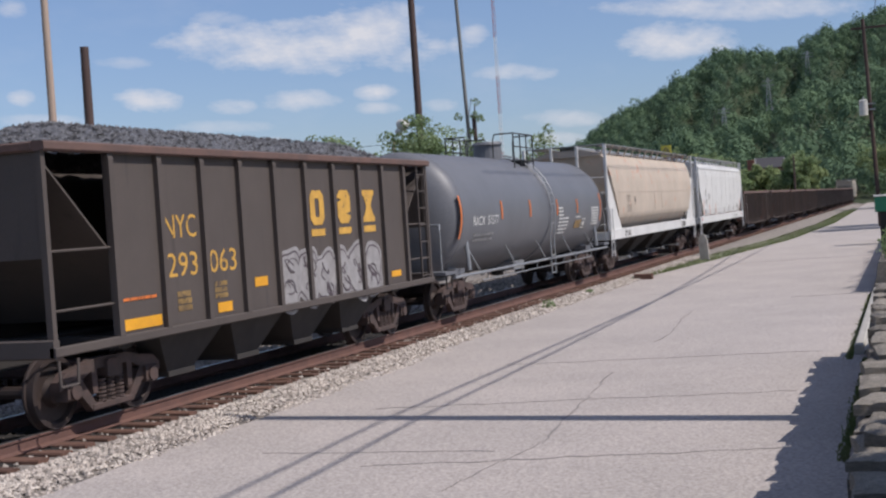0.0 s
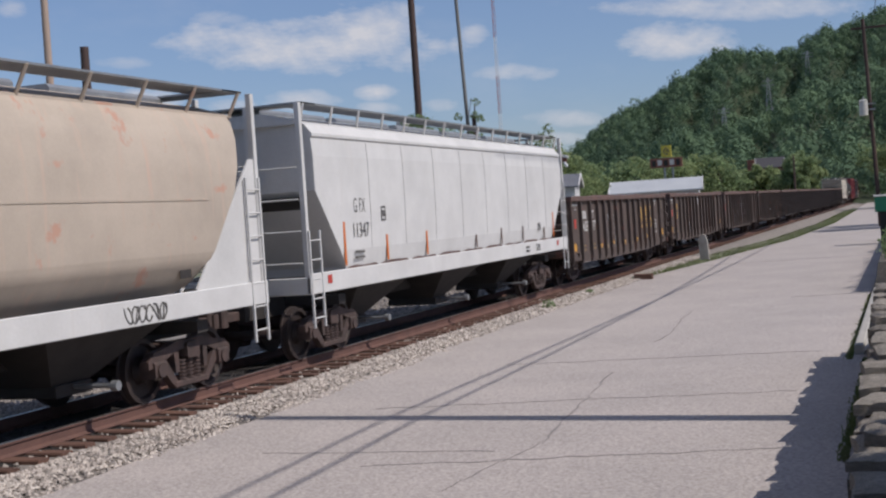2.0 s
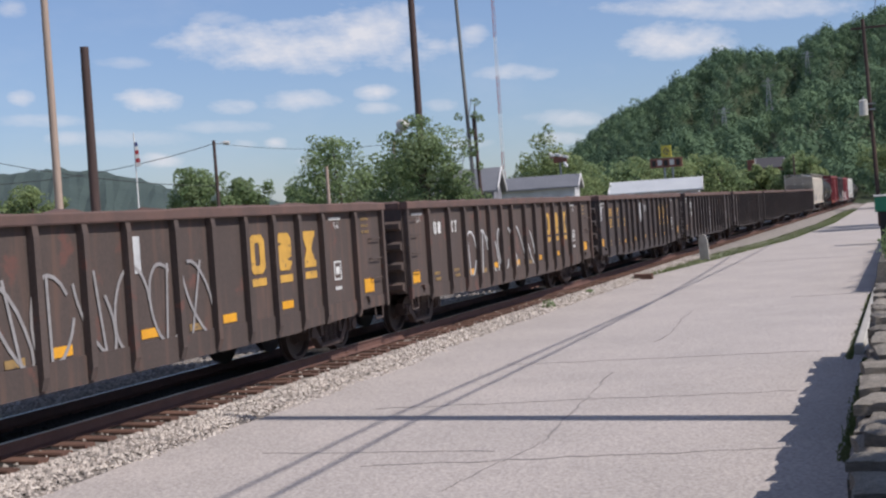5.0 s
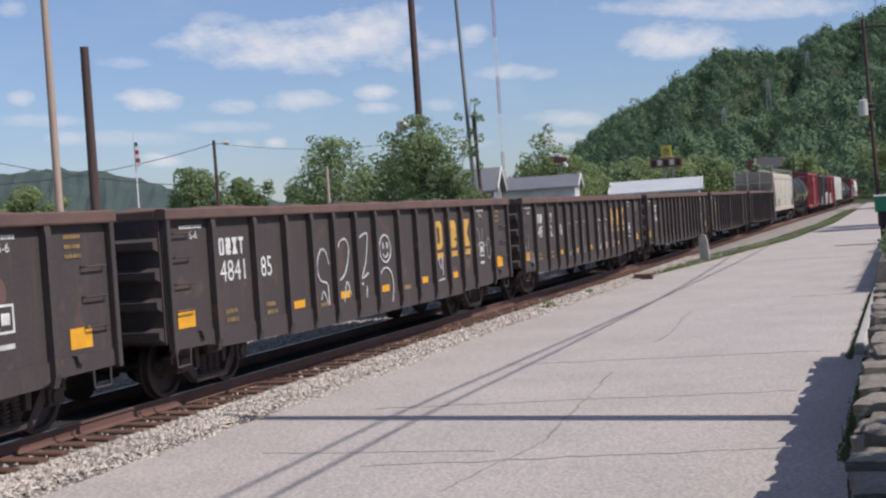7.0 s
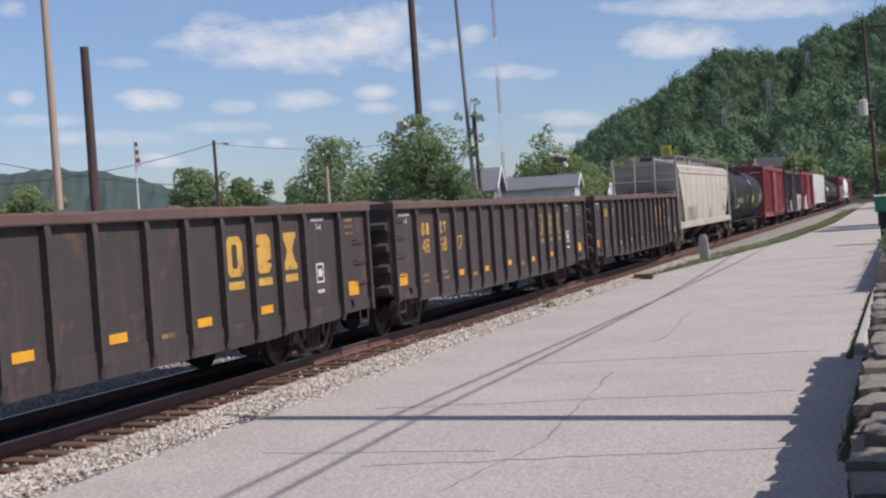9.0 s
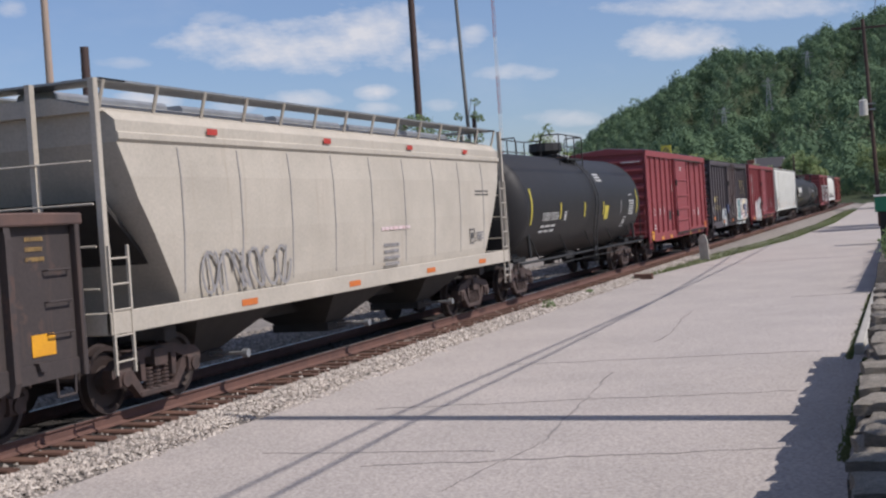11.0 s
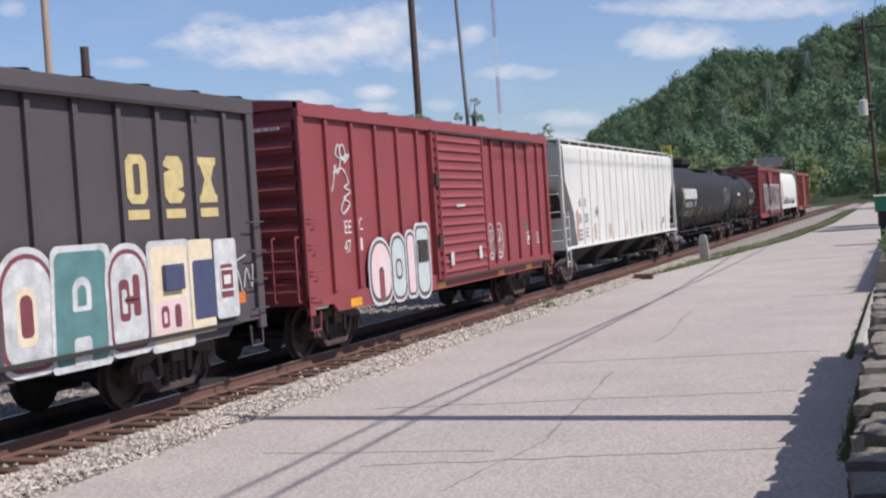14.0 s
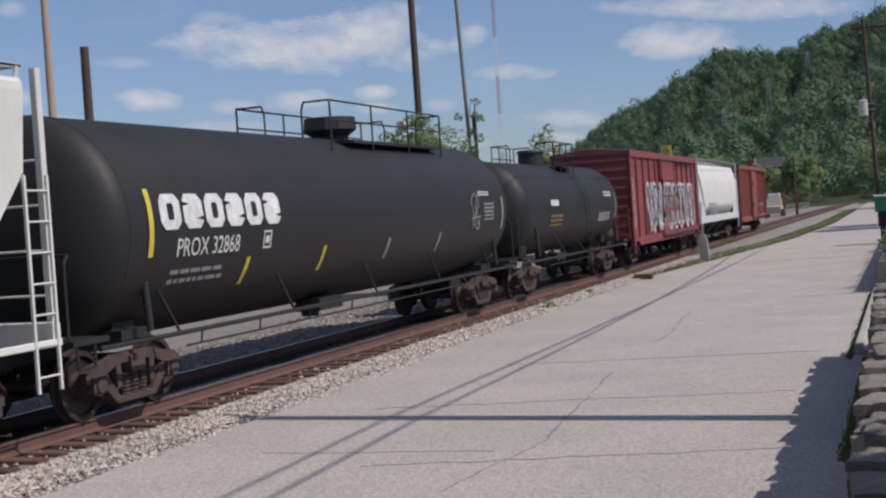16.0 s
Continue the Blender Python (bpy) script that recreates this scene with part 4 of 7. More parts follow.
    x = 1.456
    # reflectors: a large one at each end, small ones in every second bay
    put("reflector", plate(.46, .26, M_REFLECT), car, (x, -L + .26, 1.05))
    put("reflector", plate(.44, .26, M_REFLECT), car, (x, L - .95, 1.05))
    for q in (2, 4, 6, 8, 10):
        put("reflector", plate(.40, .13, M_REFLECT), car, (x, spots[q] + .26, 1.02 + dice.uniform(-.03, .04)))
    for q in (3, 7):
        put("worn_reflector", plate(.36, .10, M_MARK_FADED), car, (x, spots[q] + .3, .95 + dice.uniform(-.03, .05)))
    # owner's marks as plain shapes, and the number below them
    groups = number.split()
    joined = bool(groups) and len(groups[0]) == 4
    at = [spots[0] + .27 + .2 * k for k in range(4)] if joined else [spots[0] + .46, spots[0] + .72, spots[1] + .26, spots[1] + .52]
    for k, y in enumerate(at):
        put("marking", emblem(k, .15 if joined else .17, .26, ink, False), car, (x, y, 2.03))
    for k, figures in enumerate(groups):
        y = spots[k] + (.27 if joined else .46 if k == 0 else .26)
        put("car_number", letters(figures, (.2 if joined else .235) * len(figures) - .04, .32, ink), car, (x, y, 1.63), "car number in block figures" if k == 0 else "")
    for q, seeds in ((0, 3), (1, 5)):
        for row in range(2):
            put("writing", bars(1, .34, .13, M_MARK_FADED, seeds + row), car, (x, spots[q] + .35 + .04 * row, 1.14 - .13 * row))
    put("writing", bars(1, .6, .10, M_MARK_WHITE, 9), car, (x, -L + .45, 2.46))
    put("writing", letters("5-6", .20, .11, M_MARK_WHITE), car, (x, -L + .72, 2.31))
    big = M_MARK_FADED if i in (1, 8) else M_MARK_YELLOW
    for k in range(3):
        put("emblem", emblem(k, .50, .82, big), car, (x, spots[9 + k] + .2, 1.48), "big yellow block emblem over a bar")
    put("stencil", frame_mark(.30, .34, M_MARK_WHITE), car, (x, spots[12] + .5, 1.38))
    put("writing", bars(1, .26, .12, M_MARK_WHITE, 4), car, (x, spots[12] + .52, 1.2))
    put("writing", bars(1, .5, .09, M_MARK_WHITE, 7), car, (x, spots[12] + .35, .82))
    put("writing", bars(1, .5, .10, M_MARK_WHITE, 6), car, (x, spots[12] + .4, 2.46))
    put("writing", letters("5-6", .20, .11, M_MARK_WHITE), car, (x, spots[12] + .6, 2.31))
    for row in range(3):
        put("writing", bars(1, .34, .1, M_MARK_FADED, 11 + row), car, (x, L - .95, 2.42 - .12 * row))
    # bare and repainted patches
    for k in range(2):
        w = dice.uniform(.2, .4)
        put("worn_patch", Shape().prism(blob(0, 0, w * .6, w * dice.uniform(.3, .8), dice.randrange(999), 18), "x", 0, .003).mesh("worn_patch", M_CHORD), car, (1.4508 + .0007 * k, dice.choice(spots) + .5, dice.uniform(1.1, 2.2)))
    s = spots
    if i in (0, 1, 2):
        put("placard", plate(.24, .30, M_RED_MARK), car, (x, -L + .6, 1.75), "faded red placard")
    if i == 0:
        tag(car, x + .004, s[3] + .1, s[5] - .1, .85, 2.1, M_GREY_SPRAY, 61, .04, 3)
    elif i == 1:
        put("paint_patch", plate(.22, .2, M_SPRAY), car, (x, -L + .2, 2.1))
        tag(car, x + .004, s[3] + .15, s[3] + .7, .85, 1.45, M_SPRAY, 62, .03, 2)
        for y in (s[7] - .5, s[7] + .3):
            put("paint_patch", plate(.12, .36, M_SPRAY), car, (x, y, 2.15))
    elif i in (2, 3):
        tag(car, x + .004, s[2] + .1, s[8], .9, 2.0, M_SPRAY if i == 3 else M_GREY_SPRAY, 63 + i, .05, 7)
        put("paint_patch", plate(.16, .5, M_SPRAY), car, (x, s[6] + .2, 1.9))
    elif i == 4:
        put("paint_patch", Shape().prism(blob(0, 0, .3, .3, 5), "x", 0, .004).mesh("paint_patch", M_SPRAY), car, (x, -L + .36, 2.2), "round white paint patch")
        for y, w, z0, z1 in ((s[5] + .68, .2, 1.7, 2.48), (s[6] + .04, .42, 1.92, 2.5), (s[6] + .06, .12, 1.55, 1.98), (s[6] + .62, .07, 2.08, 2.4), (s[6] + .80, .1, 2.12, 2.36), (s[7] + .15, .09, 2.1, 2.38)):
            put("paint_patch", Shape().prism(blob(0, 0, w / 2, (z1 - z0) / 2, int(y * 50)), "x", 0, .004).mesh("paint_patch", M_SPRAY), car, (x + (.006 if w > .3 else .002), y + w / 2, (z0 + z1) / 2))
    elif i == 5:
        scrawled(car, x + .004, s[3], .72, [[(.75, .95), (.62, 1.2), (.42, 1.22), (.25, .95), (.35, .7), (.62, .62), (.65, .35), (.68, .0)], [(.35, .35), (.45, .5), (.6, .3)]], M_SPRAY, .03)
        scrawled(car, x + .004, s[4], .72, [[(.1, .6), (.5, .75), (.72, 1.15), (.6, 1.38), (.3, 1.3), (.15, .95)], [(.35, .1), (.55, .6), (.7, .35)]], M_SPRAY, .03)
        scrawled(car, x + .004, s[5], .72, [[(.2, 1.35), (.5, 1.45), (.65, 1.4), (.5, .9), (.3, .62), (.6, .7)], [(.2, .2), (.2, .5), (.35, .5)], [(.5, .45), (.45, .2)]], M_SPRAY, .03)
        scrawled(car, x + .004, s[6], .72, [[(.1, 1.45), (.2, 1.0), (.15, .6)], ring_line(.55, 1.12, .28, .27), ring_line(.45, 1.18, .03, .05, 6), ring_line(.65, 1.18, .03, .05, 6), [(.42, 1.02), (.55, .95), (.68, 1.03)], [(.12, .45), (.35, .72), (.7, .7), (.85, .4), (.75, .05)]], M_SPRAY, .03)
        scrawled(car, x + .004, s[9], 1.0, [[(.25, .1), (.35, .5), (.5, .25), (.62, .5), (.6, .1)], [(.2, .0), (.7, .02)]], M_SPRAY, .03)
        scrawled(car, x + .004, s[12], 1.55, [ring_line(.3, .3, .22, .22), [(.75, .5), (.7, .1), (1.0, .1)], ring_line(1.15, .0, .15, .25)], M_GREY_SPRAY, .03)
    elif i == 6:
        scrawled(car, x + .004, -L, .95, [[(.3, .15), (.4, .5), (.5, .15)], [(.62, .1), (.66, .8)], ring_line(.82, .2, .1, .15), ring_line(1.05, .15, .08, .12)], M_GREY_SPRAY, .03)
        for k, q in enumerate((3, 4, 5, 7, 8, 9)):
            a = .1 if k < 3 else .2
            scrawled(car, x + .004, s[q], .7, [[(.05, 1.18), (.4, 1.28), (.85, 1.22)], [(.45, 1.25), (.35 + a, .7), (.5, .25), (.42, .05)], [(.15 * k % .4, .4), (.4, .15), (.8, .45)]], M_SPRAY if k > 2 else M_GREY_SPRAY, .025)
        scrawled(car, x + .004, s[0], .8, [[(.1, 1.0), (.16, .5), (.1, .1)], [(.0, .62), (.25, .62)]], M_GREY_SPRAY, .03)
    elif i == 8:
        for q in (0, 2, 4, 6, 9):
            put("paint_streak", plate(.07, .62, M_MARK_FADED), car, (x, s[q] + .05 + .1, 1.3))
    rng = random.Random(seed)
    rows = []
    for a in range(50):
        y = -L + .15 + (2 * L - .3) * a / 49
        rows.append([(-1.38 + 2.76 * b / 8, y + rng.uniform(-.1, .1), 2.56 + .14 * math.sin(math.pi * b / 8) + rng.uniform(-.13, .16)) for b in range(9)])
    put("scrap_load", sheet("scrap_load", rows, M_CHORD), car, label="rusty scrap load just above the rim")
    return car


# ---- coal hopper ----


def coal_hopper(start, end):
    car, h = freight_car("coal_hopper_car", "dark brown ribbed steel hopper heaped with coal", start, end, "hopper car")
    running_gear(car, h, 1.75)
    b = h - 1.35
    for k in (-1, 1):
        put("side_sheet", Shape().box(*sorted((k * 1.42, k * 1.45)), -b, b, 1.0, 3.52).mesh("side_sheet", M_COALCAR), car)
        put("slope_sheet", Shape().prism([(k * (h - .1), 3.4), (k * (h - .1), 3.44), (k * (b - 1.1), 1.3), (k * (b - 1.1), 1.26)], "x", -1.41, 1.41).mesh("slope_sheet", M_COALCAR), car)
        put("end_wall", Shape().box(-1.42, 1.42, *sorted((k * (h - .12), k * (h - .08))), 2.2, 3.5).mesh("end_wall", M_COALCAR), car)
        put("end_sill", Shape().box(-1.5, 1.5, *sorted((k * (h - .12), k * h)), .98, 1.22, .02).mesh("end_sill", M_COALCAR), car)
        s = Shape()
        for x in (-1.45, -.35, .35, 1.45):
            s.box(x - .045, x + .045, *sorted((k * (h - .1), k * (h - .02))), 1.1, 3.5)
        put("end_framing", s.mesh("end_framing", M_COALCAR), car)
        for z in (1.55, 2.28):
            put("grab_rail", Shape().rod((1.45, k * (h - .05), z), (1.45, k * b, z), .018).mesh("grab_rail", M_COALCAR), car)
        put("side_sill", Shape().box(*sorted((k * 1.44, k * 1.53)), -h, h, 1.0, 1.12, .015).mesh("side_sill", M_COALCAR), car)
    rim = Shape()
    for k in (-1, 1):
        rim.box(*sorted((k * 1.38, k * 1.57)), -h, h, 3.50, 3.62, .02).box(-1.375, 1.375, *sorted((k * (h - .16), k * h)), 3.50, 3.62, .02)
    put("top_chord", rim.mesh("top_chord", M_CHORD), car, label="rusty top rim")
    post = kept("hop_post", lambda: Shape().prism([(0, 1.0), (.08, 1.12), (.08, 3.42), (.06, 3.52), (0, 3.52)], "y", -.055, .055).mesh("side_post", M_COALCAR))
    spots = [-b + .05 + (2 * b - .1) * i / 9 for i in range(10)]
    for y in spots:
        put("side_post", post, car, (1.45, y, 0))
        o = put("side_post", post, car, (-1.45, y, 0))
        o.rotation_euler = (0, 0, math.pi)
    # discharge hoppers between the trucks
    for y in (-3.0, -1.0, 1.0, 3.0):
        s = Shape().add([(-1.3, y - .95, 1.05), (1.3, y - .95, 1.05), (1.3, y + .95, 1.05), (-1.3, y + .95, 1.05), (-1.0, y - .3, .36), (1.0, y - .3, .36), (1.0, y + .3, .36), (-1.0, y + .3, .36)],
                        [(0, 1, 2, 3), (4, 7, 6, 5), (0, 4, 5, 1), (1, 5, 6, 2), (2, 6, 7, 3), (3, 7, 4, 0)])
        s.box(-1.05, 1.05, y - .36, y + .36, .34, .42)
        put("discharge_bay", s.mesh("discharge_bay", M_UNDER), car)
    ladder(car, h - .62, 1.47, 1.0, 3.5, M_COALCAR, 7)
    stirrup(car, -h + .1, 1.48, M_COALCAR)
    # coal heap with loose lumps
    rng = random.Random(21)
    rows = []
    for a in range(60):
        y = -h + .25 + (2 * h - .5) * a / 59
        heap = min(1, (h - .25 - abs(y)) / 1.6)
        rows.append([(-1.37 + 2.74 * b / 12, y, 3.50 + .52 * math.sin(math.pi * b / 12) * (.25 + .75 * max(heap, 0)) + rng.uniform(-.035, .05)) for b in range(13)])
    load = put("coal_load", sheet("coal_load", rows, M_COAL), car, label="heaped lumps of grey-black coal")
    lumps = Shape()
    for _ in range(2600):
        y, b = rng.uniform(-h + .4, h - .4), rng.uniform(.5, 11.5)
        heap = max(min(1, (h - .25 - abs(y)) / 1.6), 0)
        x, z = -1.37 + 2.74 * b / 12, 3.52 + .52 * math.sin(math.pi * b / 12) * (.25 + .75 * heap)
        r = rng.uniform(.02, .055)
        lumps.add([(x + r * rng.uniform(.6, 1.2), y, z), (x - r, y + r * rng.uniform(-.4, .4), z), (x, y + r * rng.uniform(.7, 1.2), z), (x, y - r, z + r * .2), (x + r * rng.uniform(-.3, .3), y, z + r)], [(0, 2, 4), (2, 1, 4), (1, 3, 4), (3, 0, 4)])
    tagged(put("coal_lumps", lumps.mesh("coal_lumps", M_COAL, tidy=False), load), kind="stuff")
    x = 1.456
    put("reporting_mark", letters("NYC", .84, .33, M_MARK_YELLOW), car, (x, spots[1] + .12, 2.34), "yellow block letters")
    put("car_number", letters("293", .80, .34, M_MARK_YELLOW), car, (x, spots[1] + .14, 1.79))
    put("car_number", letters("063", .80, .34, M_MARK_YELLOW), car, (x, spots[2] + .14, 1.79))
    for k in range(3):
        put("emblem", emblem(k, .55, .80, M_MARK_YELLOW), car, (x, spots[5 + k] + .22, 2.20), "big yellow block emblem over a bar")
    put("reflector", plate(.92, .15, M_REFLECT), car, (x, spots[0] + .12, 1.16))
    put("reflector", plate(.42, .15, M_REFLECT), car, (x, spots[2] + .3, 1.18))
    put("reflector", plate(.42, .15, M_REFLECT), car, (x, spots[3] + .35, 1.48))
    put("reflector", plate(.5, .12, M_REFLECT), car, (x, spots[8] + .3, 1.26))
    put("writing", bars(1, .8, .08, M_ORANGE, 2), car, (x, spots[0] + .15, 1.55))
    for row in range(3):
        put("writing", bars(1, .36, .16, M_MARK_FADED, 3 + row), car, (x, spots[1] + .35, 1.3 + .1 * row))
    for row in range(3):
        put("writing", bars(1, .36, .14, M_MARK_FADED, 4 + row), car, (x, spots[2] + .25, 1.4 + .09 * row))
    bubble_piece(car, x + .001, spots[4] + .12, spots[7] + .85, 1.05, 1.95, [M_GREY_SPRAY], M_DARK_SPRAY, M_GREY_SPRAY, 6, 5)


# ---- tank cars ----


def tank_car(name_label, start, end, paint, r, zc, platform, seed, dome=True, belt=False, stripes=None, ladder_y=None, box_at=.35):
    car, h = freight_car("tank_car", name_label, start, end, "tank car")
    running_gear(car, h, 1.85, sill=False)
    t = h - .55
    prof = sorted([(-t + .62 * (1 - math.cos(math.pi / 2 * k / 9)), max(r * math.sin(math.pi / 2 * k / 9), .02)) for k in range(10)])
    full = prof + [(-s, q) for s, q in reversed(prof)]
    tank = put("tank", Shape().turned(full, 64, (0, zc)).mesh("tank", paint, True), car)
    # seams and saddle belts
    for y in (-t + .64, t - .64):
        put("weld_seam", kept(("seam", r, zc, paint.name), lambda: Shape().turned([(-.02, r + .002), (-.015, r + .008), (.015, r + .008), (.02, r + .002)], 64, (0, zc)).mesh("weld_seam", paint, True)), tank, (0, y, 0))
    if belt:
        put("jacket_belt", Shape().turned([(-.16, r + .003), (-.13, r + .035), (.13, r + .035), (.16, r + .003)], 64, (0, zc)).mesh("jacket_belt", paint, True), tank, (0, ladder_y + .1, 0))
    # stub sills, end platforms and the side running pipe
    for k in (-1, 1):
        s = Shape().box(-.25, .25, *sorted((k * (h - 3.4), k * h)), .80, 1.15, .02).box(-1.45, 1.45, *sorted((k * (h - .75), k * h)), 1.08, 1.15)
        for x in (-.9, .9):
            s.prism([(k * (h - 2.1), 1.0), (k * (h - 1.5), 1.0), (k * (h - 1.6), zc - r * .72), (k * (h - 2.0), zc - r * .72)], "x", x - .04, x + .04)
        s.box(-1.15, 1.15, *sorted((k * (h - 2.15), k * (h - 1.45))), 1.0, 1.14)
        put("end_platform", s.mesh("end_platform", M_BLACK if paint is M_BLACKTANK else M_GREYTANK), car)
        hoop = Shape().tube([(1.35, k * (h - .05), 1.15), (1.35, k * (h - .05), 2.1), (1.3, k * (h - .2), 2.22), (-1.3, k * (h - .2), 2.22), (-1.35, k * (h - .05), 2.1), (-1.35, k * (h - .05), 1.15)], .02)
        put("side_stay", Shape().rod((1.42, k * (h - 1.75), 1.1), (1.36, k * (h - 1.75), 1.9), .05).mesh("side_stay", M_BLACK if paint is M_BLACKTANK else M_GREY_STEEL), car)
        put("end_handrail", hoop.mesh("end_handrail", M_BLACK if paint is M_BLACKTANK else M_GREY_STEEL), car)
        stirrup(car, k * (h - .3) - .2, 1.42, M_BLACK, 1.1)
    put("brake_reservoir", Shape().turned([(-.5, .02), (-.49, .2), (-.4, .27), (.4, .27), (.49, .2), (.5, .02)], 18, (.75, 1.42)).mesh("brake_reservoir", M_UNDER, True), car, (0, h - .85, 0))
    put("running_pipe", Shape().rod((1.48, -h + .5, 1.0), (1.48, h - .5, 1.0), .035, 8).rod((1.44, -h + 2.6, .80), (1.44, h - 2.6, .80), .016).mesh("running_pipe", M_BLACK if paint is M_BLACKTANK else M_GREY_STEEL), car)
    steel = M_BLACK if paint is M_BLACKTANK else M_GREY_STEEL
    arm = Shape().tube([(1.48, 0, 1.0), (r * .84, -.3, zc - r * .56)], .022).mesh("pipe_bracket", steel)
    hanger = Shape().rod((1.44, .6, .80), (1.47, .6, 1.0), .015).mesh("pipe_hanger", steel)
    for i in range(9):
        y = -h + 2.4 + (2 * h - 4.8) * i / 8
        if i % 2 == 0:
            put("pipe_bracket", arm, car, (0, y, 0))
        put("pipe_hanger", hanger, car, (0, min(y, h - 3.3), 0))
    put("valve_housing", Shape().box(.5, 1.0, -1.6, -.6, .82, 1.05).mesh("valve_housing", steel), car)
    # outlet under the belly
    put("bottom_outlet", Shape().rod((0, 0, zc - r + .05), (0, 0, .62), .18, 14).box(-.22, .22, -.3, .3, .72, .86).mesh("bottom_outlet", M_UNDER), car)
    # top platform, dome and rails
    y0, y1 = platform
    top = zc + r
    if dome:
        cy = y0 + (y1 - y0) * .38
        put("dome", Shape().rod((0, cy, top - .1), (0, cy, top + .38), .42, 20, .40).rod((0, cy, top + .38), (0, cy, top + .46), .46, 20, .40).mesh("dome", M_BLACK if paint is M_BLACKTANK else M_GREYTANK), tank)
    else:
        cy = y0 + (y1 - y0) * box_at
        put("valve_box", Shape().rod((0, cy, top - .1), (0, cy, top + .06), .38, 12).rod((0, cy, top + .05), (0, cy, top + .2), .36, 12, .56).rod((0, cy, top + .2), (0, cy, top + .46), .56, 12, .54).mesh("valve_box", M_BLACK), tank)
    for x in (-.675, .675):
        put("walkway", Shape().box(x - .325, x + .325, y0 + 1.0, y1, top - .16, top - .10).mesh("walkway", M_BLACK), tank)
    for x in (-1.0, 1.0):
        rails = Shape().tube([(x, y0, top - .35), (x, y0, top + .62), (x, y1, top + .62), (x, y1, top - .35)], .022)
        rails.rod((x, y0, top + .25), (x, y1, top + .25), .018)
        for q in (.33, .66):
            rails.rod((x, y0 + (y1 - y0) * q, top - .3), (x, y0 + (y1 - y0) * q, top + .62), .02)
        for y in (y0, y1):
            rails.tube([(x, y, top + .62), (x * .45, y, top + .62), (x * .4, y, top + .45), (x * .4, y, top - .05)], .02)
        put("handrail", rails.mesh("handrail", M_BLACK), tank, label="black pipe handrail of the loading platform")
    # ladder that follows the tank's side
    if ladder_y is not None:
        lad = Shape()
        arc = [(math.cos(a) * (r + .1), math.sin(a) * (r + .1) + zc) for a in (math.radians(d) for d in (82, 70, 58, 46, 34, 22, 10, 0))] + [(1.56, 1.6), (1.56, .55)]
        for q in (-.2, .2):
            lad.tube([(x, ladder_y + q, z) for x, z in arc], .02)
        for (xa, za), (xb, zb) in zip(arc, arc[1:]):
            lad.rod(((xa + xb) / 2, ladder_y - .2, (za + zb) / 2), ((xa + xb) / 2, ladder_y + .2, (za + zb) / 2), .014)
        for z in (.6, .85, 1.1, 1.35):
            lad.rod((1.56, ladder_y - .2, z), (1.56, ladder_y + .2, z), .014)
        put("ladder", lad.mesh("ladder", M_BLACK if paint is M_BLACKTANK else M_GREY_STEEL), car)
    for y, z, hh, m in stripes or ():
        put("reflector", bent(band(.11, hh, m), z, zc, r), tank, (0, y, z))
    return car, tank, h


def on_tank(tank, me, y, z, zc, r, name="writing", label=""):
    return put(name, bent(me, z, zc, r), tank, (0, y, z), label)


# ---- covered hoppers ----


